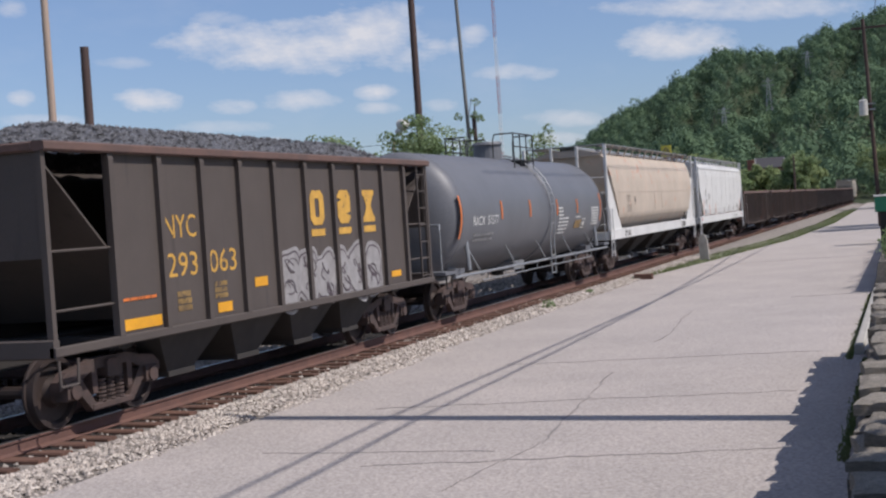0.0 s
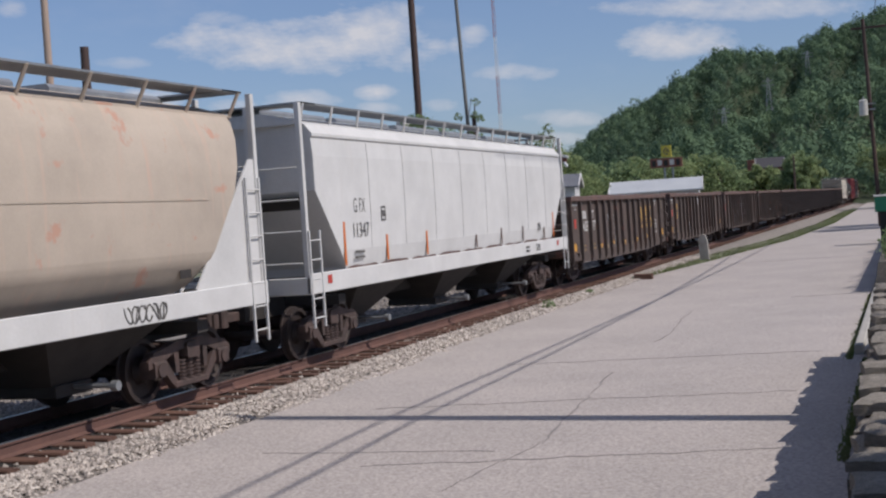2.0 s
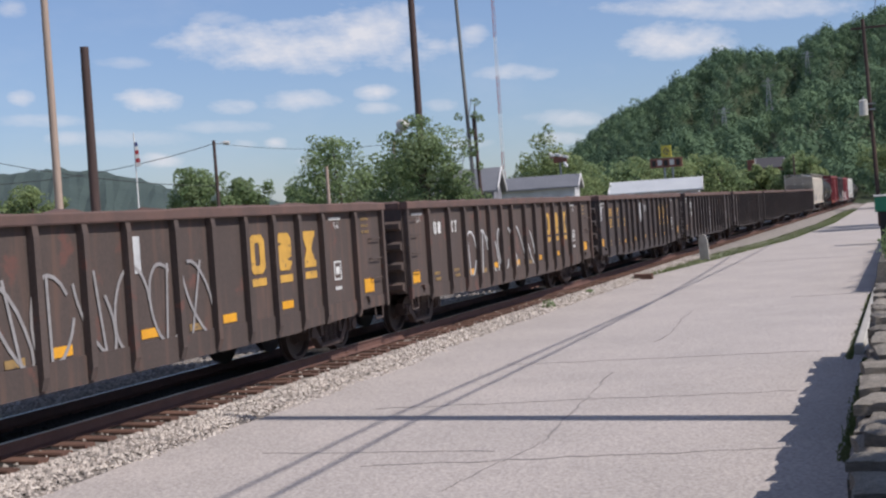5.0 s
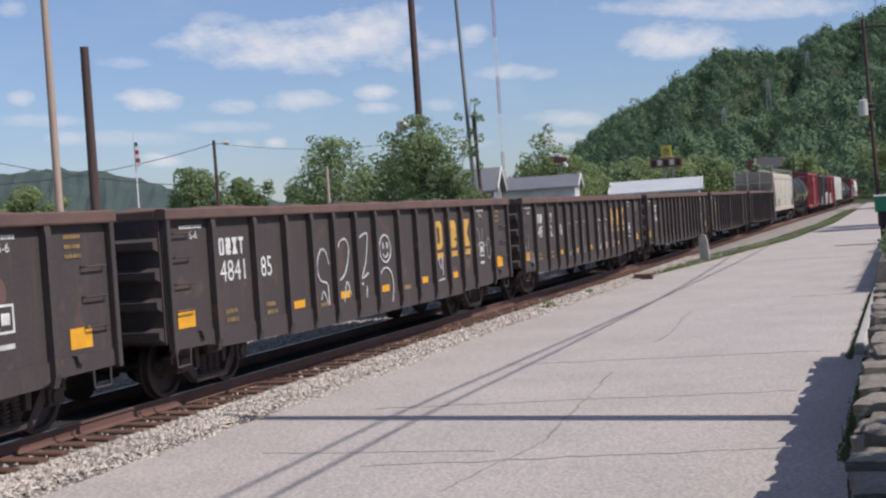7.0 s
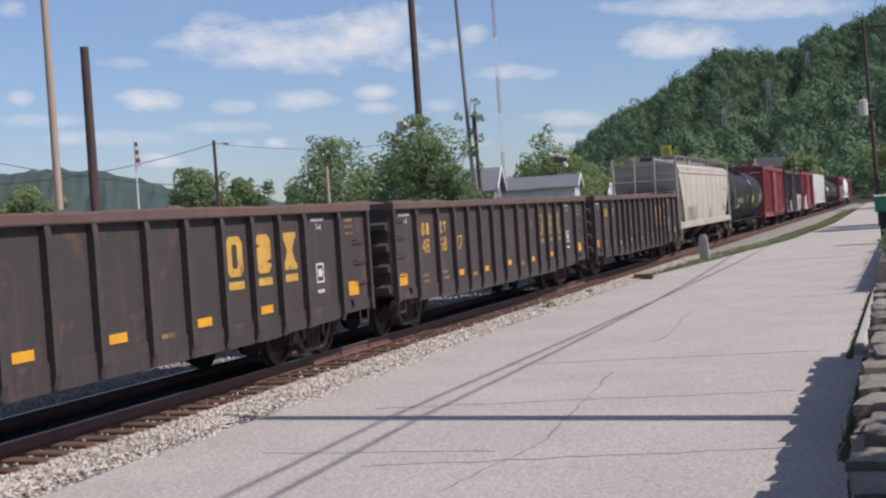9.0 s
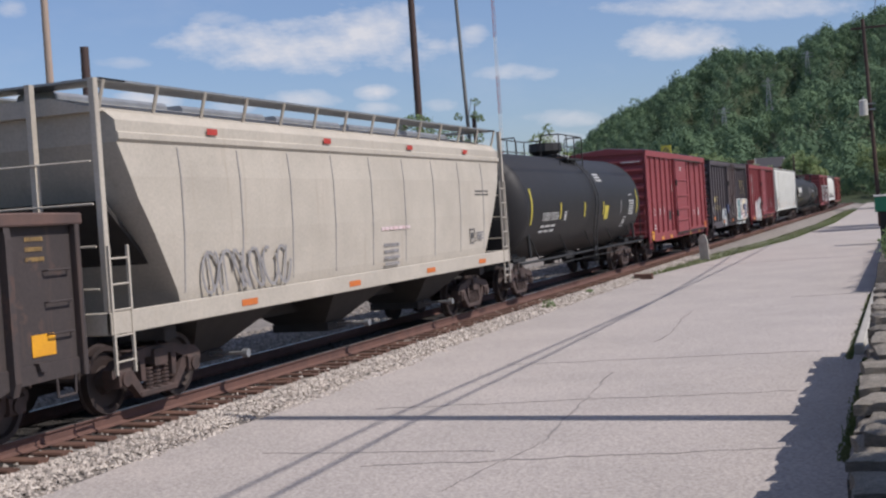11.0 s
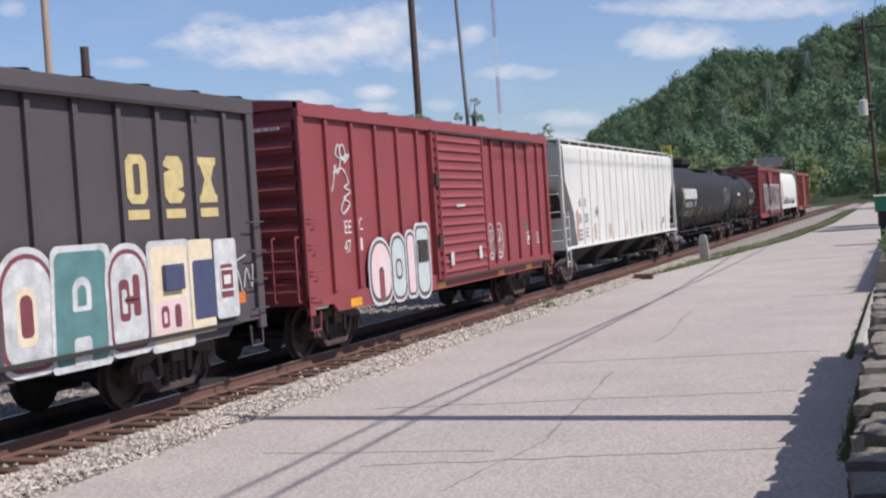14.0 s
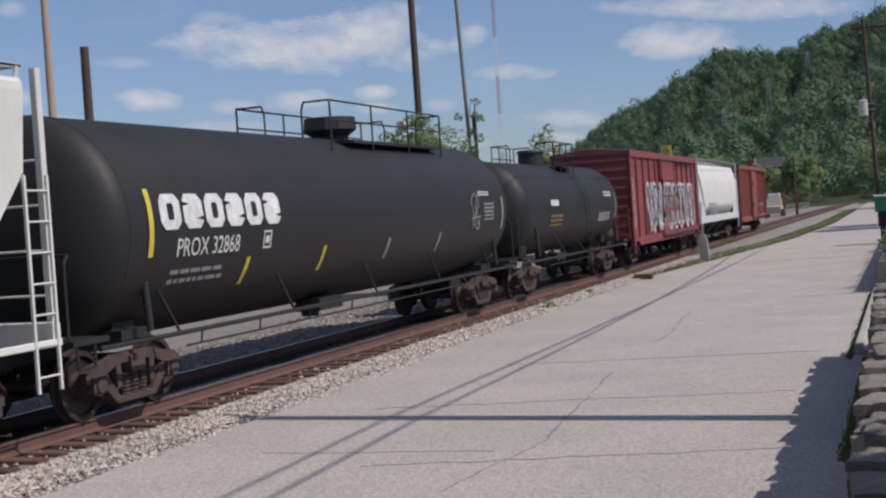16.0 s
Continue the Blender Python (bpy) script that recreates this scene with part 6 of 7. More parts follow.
put("placard", plate(.28, .34, M_GREY_SPRAY), car, (X + .10, d0 + .25, 1.75))
put("placard", plate(.2, .26, M_GREY_SPRAY), car, (X + .10, d0 + .2, 1.3))
put("stencil", frame_mark(.36, .34, M_MARK_WHITE), car, (X, ys[6] + .45, 1.66))
put("writing", bars(2, .2, .25, M_MARK_WHITE, 3), car, (X, ys[5] + .75, 1.75))
put("reflector", plate(.42, .36, M_REFLECT), car, (X + .055, -h + .62, .90))
put("reflector", plate(.42, .36, M_ORANGE), car, (X + .055, h - .85, .98))
for y in (-5.0, -3.0, 2.2, 4.8):
    put("reflector", plate(.46, .14, M_REFLECT), car, (X + .055, y, .84))
put("reporting_mark", bars(1, .75, .11, M_MARK_WHITE, 3), car, (.55, -h - .02, 4.05)).rotation_euler = (0, 0, radians(-90))

# black boxcar with graffiti
car, body, h, (d0, d1), ys = boxcar("dulled black boxcar with a rusty rodded door and bright graffiti", 307.2, 323.15, M_BOXBLACK, (313.65, 316.75), M_RUSTY_DOOR, (6, 6), "rods", 4.46, M_BLACK)
put("reporting_mark", emblem(0, .26, .32, M_PALE_LETTER, False), car, (X, -6.65, 2.2), "railroad initials in pale yellow blocks")
for k, y in ((1, -6.32), (2, -5.85), (3, -5.54)):
    put("reporting_mark", emblem(k, .26, .32, M_PALE_LETTER, False), car, (X, y, 2.2))
put("car_number", letters("14", .62, .32, M_PALE_LETTER), car, (X + .002, -6.6, 1.74), "pale yellow figures")
for figures, y in (("02", -5.78), ("61", -5.0)):
    put("car_number", letters(figures, .56, .32, M_PALE_LETTER), car, (X + .002, y, 1.74))
for k in range(3):
    put("emblem", emblem(k, .50, .88, M_PALE_LETTER), car, (X, ys[8 + k] + .15, 2.62), "big pale yellow block emblem over a bar")
# two sprayed pieces: pale round forms before the door, white, teal and cream blocks after it
painted(car, X + .072, [(rounded(-4.40, -3.36, .90, 1.88, .4, .45), M_DARK_SPRAY), (rounded(-4.36, -3.40, .94, 1.84, .4, .45), M_SPRAY), (rounded(-3.42, -2.46, .80, 1.90, .4, .45), M_DARK_SPRAY), (rounded(-3.38, -2.50, .84, 1.86, .4, .45), M_PALE_TEAL_SPRAY),
                        (rounded(-4.2, -3.6, 1.05, 1.35, .2, .3), M_GREY_SPRAY), (rounded(-4.15, -3.55, 1.48, 1.74, .2, .3), M_PALE_TEAL_SPRAY), (rounded(-3.2, -2.7, .98, 1.25, .2, .3), M_SPRAY), (rounded(-3.2, -2.68, 1.42, 1.72, .2, .3), M_BLUE_SPRAY),
                        (rounded(-4.0, -3.8, 1.1, 1.3, .2, .3), M_DARK_SPRAY), (rounded(-3.05, -2.85, 1.05, 1.2, .2, .3), M_DARK_SPRAY), (rounded(-3.62, -3.5, 1.0, 1.7, .3, .4), M_SPRAY)])
scrawled(car, X + .092, -4.4, .85, [[(.1, .2), (.1, .8), (.5, 1.0), (.95, .85), (.9, .3), (.5, .1), (.15, .25)], [(1.1, .2), (1.15, .9), (1.6, 1.0), (1.85, .7), (1.5, .55), (1.85, .35), (1.6, .05), (1.1, .1)], [(.3, .55), (.8, .6)], [(2.0, .0), (2.2, .4), (2.4, .1), (2.6, .45)]], M_DARK_SPRAY, .03)
painted(car, X + .074, [(rounded(1.62, 2.80, .84, 2.36, .3, .48), M_SPRAY), (rounded(1.70, 2.72, .90, 2.28, .3, .48), M_MAROON_SPRAY), (rounded(1.76, 2.66, .96, 2.22, .3, .48), M_SPRAY), (rounded(1.98, 2.34, 1.2, 1.9, .3, .45), M_CREAM_SPRAY), (rounded(2.05, 2.28, 1.3, 1.8, .3, .45), M_MAROON_SPRAY)])
painted(car, X + .083, [(rounded(2.56, 3.78, .80, 2.34, .06, .12, .06), M_SPRAY), (rounded(2.64, 3.68, .88, 2.26, .06, .12, .06), M_TEAL_SPRAY), (rounded(3.02, 3.40, 1.52, 1.94, .1, .45, .06), M_SPRAY), (rounded(3.12, 3.3, 1.58, 1.84, .1, .45, .06), M_TEAL_SPRAY), (rounded(2.98, 3.34, .86, 1.2, .05, .2, .06), M_SPRAY)])
painted(car, X + .092, [(rounded(3.70, 4.74, .84, 2.32, .2, .45), M_SPRAY), (rounded(3.77, 4.66, .92, 2.24, .2, .45), M_MAROON_SPRAY), (rounded(3.82, 4.60, .97, 2.18, .2, .45), M_SPRAY), (rounded(3.98, 4.22, 1.3, 1.85, .3, .4), M_MAROON_SPRAY), (rounded(4.3, 4.46, 1.35, 1.9, .3, .4), M_MAROON_SPRAY), (rounded(4.04, 4.15, 1.4, 1.72, .3, .4), M_SPRAY), (rounded(4.1, 4.4, 1.52, 1.62, .2, .2), M_MAROON_SPRAY)])
painted(car, X + .101, [(rounded(4.66, 5.75, .80, 2.32, .06, .1), M_SPRAY), (rounded(4.74, 5.66, .88, 2.24, .06, .1), M_CREAM_SPRAY), (rounded(4.80, 5.6, 1.06, 1.5, .06, .1), M_PINK), (rounded(4.92, 5.12, 1.12, 1.42, .3, .4), M_MAROON_SPRAY), (rounded(4.98, 5.06, 1.18, 1.34, .3, .4), M_PINK), (rounded(5.26, 5.42, 1.1, 1.42, .3, .4), M_MAROON_SPRAY),
                        (rounded(5.70, 6.35, .95, 2.30, .06, .1), M_CREAM_SPRAY), (rounded(5.78, 6.5, 1.15, 2.0, .06, .1), M_BLUE_SPRAY), (rounded(6.40, 7.05, 1.1, 2.28, .1, .12), M_SPRAY), (rounded(6.55, 6.9, 1.4, 1.9, .1, .12), M_MAROON_SPRAY)])
put("dark_box", Shape().box(0, .05, 0, .48, 0, .36, .012).mesh("dark_box", M_BLUE_SPRAY), car, (X + .12, 5.0, 1.62), "dark blue painted box in the graffiti")
put("stencil", frame_mark(.40, .34, M_MARK_WHITE), car, (X + .125, 6.52, 1.5))
scrawled(car, X + .02, 7.0, 1.3, [[(.05, .1), (.2, .5), (.35, .1)], [(.1, .6), (.5, .7)], [(.4, .2), (.5, .5), (.65, .2), (.7, .55)]], M_SPRAY, .025)
tag(car, X + .02, -h + .45, -h + 1.3, 1.55, 2.1, M_SPRAY, 31, .035, 3)
tag(car, X + .16, d0 + .5, d1 - .4, 1.4, 1.9, M_GREY_SPRAY, 33, .035, 3)
put("brake_box", Shape().box(0, .12, 0, .66, 0, .5, .02).mesh("brake_box", M_BLUE_SPRAY), car, (X + .01, -2.26, 1.55), "dark blue painted box beside the door")
put("writing", bars(2, .3, .22, M_MARK_WHITE, 3), car, (X, d0 - .7, 2.75))
for k, y in enumerate((-h + .4, -3.9, d0 + 1.2, h - 1.2)):
    put("reflector", plate(.5, .17, M_ORANGE), car, (X + .1, y, 1.28 if k in (0, 3) else 1.02))
for i, y in enumerate(ys[:6]):
    for z in (1.62, 2.2, 3.15):
        put("tie_slot", plate(.55, .03, M_BLACK), car, (X, y + .25, z))

# red boxcar with a louvred door and graffiti
car, body, h, (d0, d1), ys = boxcar("red boxcar with a louvred sliding door and bubble graffiti", 324.7, 340.55, M_BOXRED, (331.1, 334.45), M_BOXRED, (5, 5), "louvre")
painted(car, X + .072, [(rounded(-5.34, -4.15, .76, 2.08, .35, .48), M_SPRAY), (rounded(-5.28, -4.2, .82, 2.02, .35, .48), M_DARK_SPRAY), (rounded(-5.2, -4.26, .90, 1.96, .35, .48), M_PINK), (rounded(-4.85, -4.6, .82, 1.5, .1, .48), M_DARK_SPRAY), (rounded(-4.81, -4.64, .84, 1.44, .1, .48), M_BOXRED)])
painted(car, X + .080, [(rounded(-4.28, -3.38, .74, 2.14, .4, .45), M_SPRAY), (rounded(-4.22, -3.44, .80, 2.08, .4, .45), M_DARK_SPRAY), (rounded(-4.16, -3.5, .86, 2.02, .4, .45), M_PALE_TEAL_SPRAY), (rounded(-4.02, -3.66, 1.2, 1.62, .4, .45), M_DARK_SPRAY), (rounded(-3.96, -3.72, 1.26, 1.56, .4, .45), M_SPRAY)])
painted(car, X + .088, [(rounded(-3.46, -2.86, .76, 2.18, .3, .4), M_SPRAY), (rounded(-3.40, -2.92, .82, 2.12, .3, .4), M_DARK_SPRAY), (rounded(-3.34, -2.98, .88, 2.06, .3, .4), M_PINK)])
painted(car, X + .094, [(rounded(-2.94, -2.04, .70, 2.30, .4, .2), M_SPRAY), (rounded(-2.88, -2.10, .76, 2.24, .4, .2), M_DARK_SPRAY), (rounded(-2.82, -2.16, .84, 2.18, .4, .2), M_PALE_TEAL_SPRAY)])
put("vent_plate", Shape().box(0, .03, 0, .52, 0, .46, .01).mesh("vent_plate", M_UNDER), car, (X + .10, -2.78, 1.48), "dark square plate")
scrawled(car, X + .004, -6.6, 2.55, [[(.0, .42), (.12, .62), (.2, .9), (.3, .75), (.45, 1.0), (.25, 1.1), (.4, 1.29), (.5, 1.05), (.85, 1.12), (.6, .95)], [(.1, .75), (.5, .85), (.75, .6), (.55, .5), (.8, .42), (.5, .3), (.75, .2), (.45, .02), (.35, .12), (.6, .35)], ring_line(.55, 1.15, .12, .14)], M_SPRAY, .035)
for words, y, z in (("EE", -6.13, 2.2), ("C", -5.47, 2.24), ("47", -6.2, 1.84), ("1", -5.52, 1.86)):
    put("reporting_mark", letters(words, .15 * len(words), .24, M_MARK_WHITE), car, (X, y, z))
for q in (d1 + .35, d1 + 1.05):
    s = Shape()
    for (cy, cz, ry, rz) in ((.3, .45, .3, .45), (.2, .6, .1, .14), (.42, .6, .1, .14), (.3, .3, .09, .16), (.3, .1, .16, .06)):
        ring = stroke([(cy + ry * math.cos(a * .45), cz + rz * math.sin(a * .45)) for a in range(15)], .03)
        s.add(ring.v, ring.f)
    put("graffiti", s.mesh("graffiti", M_SPRAY), car, (X + .003, q, 1.25))
put("stencil", frame_mark(.34, .34, M_MARK_WHITE), car, (X, h - 2.3, 1.5))
put("placard", plate(.18, .16, M_GREEN), car, (X, h - 2.35, 1.92))
put("writing", bars(4, .2, .35, M_MARK_WHITE, 3), car, (X, h - 1.35, 1.5))
put("writing", bars(3, .16, .25, M_MARK_WHITE, 5), car, (X, h - 3.1, 1.5))
put("writing", bars(1, .6, .1, M_MARK_WHITE, 5), car, (X + .155, d0 + 1.2, 2.6))
for y, z in ((d0 + .6, 1.3), (d0 + 2.6, 1.35)):
    put("paint_dab", plate(.2, .3, M_SPRAY), car, (X + .155, y, z))
for y, z, w, q in ((d0 - .8, 2.05, .3, .3), (d0 - .85, 1.7, .28, .26)):
    put("paint_patch", plate(w, q, M_GREY_SPRAY), car, (X, y, z))
for y in (-6.2, -3.4, -1.6, 2.7, 5.2):
    put("reflector", plate(.5, .15, M_REFLECT), car, (X + .055, y, .85))
put("reporting_mark", bars(1, .75, .11, M_MARK_WHITE, 3), car, (.45, -h - .02, 4.05)).rotation_euler = (0, 0, radians(-90))

# pale ribbed hopper
RIBBED = [(1.47, 1.2), (1.48, 1.3), (1.49, 4.2), (1.48, 4.3), (1.40, 4.36)]
car, body, h = covered_hopper("pale grey ribbed covered hopper with black stencils", 342.2, 361.6, M_PALE, M_PALE, RIBBED, [(1.2, 1.25), (1.25, 1.2), (2.3, .9), (3.3, .05), (4.4, .0)], 1.14, 19, M_UNDER, 4.52, sill_h=.09, gusset=False)
put("reporting_mark", letters("AS", .31, .27, M_MARK_BLACK), car, (1.522, -7.82, 2.42), "black stencil letters")
put("reporting_mark", letters("OX", .33, .27, M_MARK_BLACK), car, (1.522, -7.18, 2.42))
put("car_number", letters("58", .38, .28, M_MARK_BLACK), car, (1.522, -8.0, 1.92))
put("car_number", letters("528", .48, .28, M_MARK_BLACK), car, (1.522, -7.2, 1.92))
put("writing", bars(3, .6, .4, M_GREY_SPRAY, 3), car, (1.495, -8.0, 1.38))
put("writing", bars(3, .5, .35, M_GREY_SPRAY, 4), car, (1.495, -7.2, 1.45))
put("stencil", frame_mark(.24, .28, M_MARK_BLACK), car, (1.522, -5.55, 2.1))
put("stencil", frame_mark(.26, .26, M_MARK_BLACK), car, (1.522, 6.4, 1.55))
for k, y in enumerate((-8.15, -5.8, -3.6, -.9, 2.0, 6.0)):
    put("reflector", plate(.1, (1.0, .5, .45, .45, .4, .3)[k], M_ORANGE), car, (1.522, y, 1.35))

# long black tank car
R, Z = 1.60, 2.53
car, tank, h = tank_car("long black tank car with bold white lettering", 361.9, 380.9, M_BLACKTANK, R, Z, (-.6, 5.4), 8, False, False,
                        [(-7.9, 2.1, .93, M_SIGN_YELLOW), (-5.1, 1.55, .42, M_SIGN_YELLOW), (-2.35, 1.6, .42, M_SIGN_YELLOW), (.6, 1.65, .4, M_GREY_SPRAY), (3.5, 1.65, .4, M_GREY_SPRAY), (7.9, 2.0, .8, M_GREY_SPRAY)])

for k, kind in enumerate((0, 1, 0, 1, 0, 1)):
    on_tank(tank, emblem(kind, .52, .50, M_MARK_WHITE, False), -7.6 + .60 * k, 2.46, Z, R, "name_block", "heavy white block of an owner's name" if k == 0 else "")
on_tank(tank, letters("PROX 32868", 1.76, .26, M_MARK_WHITE), -7.17, 2.07, Z, R, "car_number", "white figures")
for row in range(2):
    on_tank(tank, bars(1, 1.5, .12, M_GREY_SPRAY, 4 + row), -7.25, 1.7 + .13 * row, Z, R)
on_tank(tank, frame_mark(.26, .28, M_MARK_WHITE), -4.65, 2.08, Z, R, "stencil")
on_tank(tank, bars(2, .8, .12, M_MARK_WHITE, 6), 6.2, 2.85, Z, R)
on_tank(tank, bars(5, .75, .45, M_GREY_SPRAY, 6), 6.5, 2.25, Z, R)
scrawled(tank, 1.605, 5.4, 2.0, [[(.2, .1), (.3, .5), (.15, .7), (.4, .9), (.55, .7), (.4, .5)], [(.6, .15), (.45, .4), (.7, .6), (.55, .85), (.8, .8)], ring_line(.5, .25, .15, .2), [(.1, .3), (.8, .35)]], M_GREY_SPRAY, .025)
on_tank(tank, plate(.5, .62, M_SPRAY), -9.0 + .55, 2.1, Z, 1.47, "paint_dab")

# short black tank car
R, Z = 1.40, 2.46
car, tank, h = tank_car("short black tank car with pale patches", 381.4, 395.0, M_BLACKTANK, R, Z, (-1.3, 1.1), 9, True, False, [(5.2, 2.0, .8, M_GREY_SPRAY)], .6)
on_tank(tank, bars(1, .9, .36, M_MARK_WHITE, 5), -3.4, 2.5, Z, R)
on_tank(tank, bars(3, 1.4, .4, M_MARK_FADED, 5), -3.4, 1.9, Z, R)
on_tank(tank, bars(2, 1.1, .2, M_MARK_WHITE, 6), 3.6, 2.75, Z, R)
on_tank(tank, bars(1, 1.6, .6, M_GREY_SPRAY, 6), 2.8, 1.9, Z, R)

# graffitied red boxcar, white rounded hopper, orange-red boxcar at the end of the train
car, body, h, (d0, d1), ys = boxcar("dull red boxcar with a wide silver graffiti piece", 395.8, 411.5, M_BOXRED_OLD, (401.8, 405.0), M_BOXRED_OLD, (4, 4), "panel", 4.45)
for k, (a, b, m, w) in enumerate(((-5.2, 6.2, M_SPRAY, .13), (-5.0, 6.3, M_GREY_SPRAY, .10), (-4.6, 5.6, M_SPRAY, .09), (-4.8, 5.9, M_DARK_SPRAY, .06))):
    tag(car, X + .11 + .004 * k, a, b, 1.25 + .1 * k, 3.2 - .12 * (k % 2), m, 27 + k, w, 8 + k)
tag(car, X + .01, -h + .35, -h + .8, 1.5, 3.4, M_SPRAY, 44, .05, 1)
car, body, h = covered_hopper("white rounded covered hopper with grey stains", 412.3, 427.4, M_PALE, M_OFFWHITE, ROUND, ROUND_CUT, 1.20, 0, M_PALE, 4.5, True)
tag(car, 1.53, -4.5, -1.5, 1.6, 2.2, M_GREY_SPRAY, 51, .06, 5)
car, body, h, (d0, d1), ys = boxcar("rust-orange boxcar at the end of the train", 428.5, 443.6, M_BOXORANGE, (434.5, 437.6), M_BOXORANGE, (5, 5), "panel", 4.4)
tag(car, X + .01, 2.0, 6.0, 1.1, 1.9, M_SPRAY, 55, .08, 4)
put("rear_marker", plate(.3, .3, M_SIGN_YELLOW), car, (.1, h + .05, 1.3))

# ---- beside the road ----


def stone_wall():
    """Dry-laid retaining wall of flat field stones, its face to the road, earth behind it."""
    wall = thing("stone_retaining_wall", (0, 0, 0), "low dry-laid wall of grey-brown flat field stones", "stone wall", kind="structure")
    put("wall_core", Shape().add([(-.24, -12, -.5), (.5, -12, -.5), (.5, 21.2, -.5), (-.46, 21.2, -.5), (-.24, -12, .76), (.5, -12, .76), (.5, 21.2, .76), (-.46, 21.2, .76)], [(0, 1, 2, 3), (4, 5, 6, 7), (0, 1, 5, 4), (1, 2, 6, 5), (2, 3, 7, 6), (3, 0, 4, 7)]).mesh("wall_core", M_WALL), wall)
    dice = random.Random(17)
    kinds = []
    for k in range(7):
        s, n = Shape(), 6
        rim = [dice.uniform(.92, 1.0) for _ in range(4 * n)]
        verts, faces = [], []
        for level in range(2):
            for i in range(n):
                for j in range(n):
                    x, y = i / (n - 1) - .5, j / (n - 1) - .5
                    edge = max(abs(x), abs(y)) > .49
                    q = rim[(i * 3 + j * 7) % (4 * n)] if edge else 1
                    verts.append((x * q, y * q, (.0 if level == 0 else (.86 if edge else 1.0) + dice.uniform(-.09, .09))))
            faces += [(level * n * n + i * n + j, level * n * n + i * n + j + 1, level * n * n + (i + 1) * n + j + 1, level * n * n + (i + 1) * n + j) for i in range(n - 1) for j in range(n - 1)]
        ring = [(i, 0) for i in range(n - 1)] + [(n - 1, j) for j in range(n - 1)] + [(i, n - 1) for i in range(n - 1, 0, -1)] + [(0, j) for j in range(n - 1, 0, -1)]
        for (i, j), (k2, l2) in zip(ring, ring[1:] + ring[:1]):
            a, b = i * n + j, k2 * n + l2
            faces.append((a, b, b + n * n, a + n * n))
        kinds.append(s.add(verts, faces).mesh("stone", M_WALL))
    for course in range(9):
        z = -.42 + course * .125
        y = 4.0 + dice.uniform(0, .4)
        while y < 21.0:
            w = dice.uniform(.45, 1.4)
            face = -.37 - (y - 6.3) * .0134 + dice.uniform(-.03, .03)
            ob = put("stone", kinds[dice.randrange(7)], wall, (face + .24, y + w / 2, z))
            ob.scale = (.5, w * 1.02, .135 * dice.uniform(.85, 1.1))
            ob.rotation_euler = (radians(dice.uniform(-1, 1)), radians(dice.uniform(-2, 2)), radians(dice.uniform(-4, 4)))
            y += w
    # flat capping stones in thin uneven layers, and loose flakes on them
    for layer, z, reach in ((0, .70, 0), (1, .78, .05)):
        for row in range(3):
            y = 3.0 + dice.uniform(0, .3)
            while y < 21.0:
                w, d = dice.uniform(.3, .8), dice.uniform(.3, .46)
                ob = put("stone", kinds[dice.randrange(7)], wall, (-.36 - (y - 6.3) * .0134 + d / 2 + row * .36 + reach * dice.uniform(-.6, 1.6), y + w / 2, z + dice.uniform(-.015, .03)))
                ob.scale = (d, w * 1.03, dice.uniform(.07, .12))
                ob.rotation_euler = (radians(dice.uniform(-3, 3)), radians(dice.uniform(-4, 4)), radians(dice.uniform(-9, 9)))
                y += w + (dice.uniform(.1, .5) if layer else 0)
    # higher yard behind the wall
    tagged(put("bank", sheet("bank", [[(.45, y, .72), (2, y, .74), (9, y, .9), (40, y, 1.2), (41, y, -.6)] for y in (-40, 0, 10, 21.2)] + [[(.3, 22, -.5), (2, 22, -.5), (9, 22, -.5), (40, 22, -.5), (41, 22, -.6)]], M_GROUND)), kind="structure")


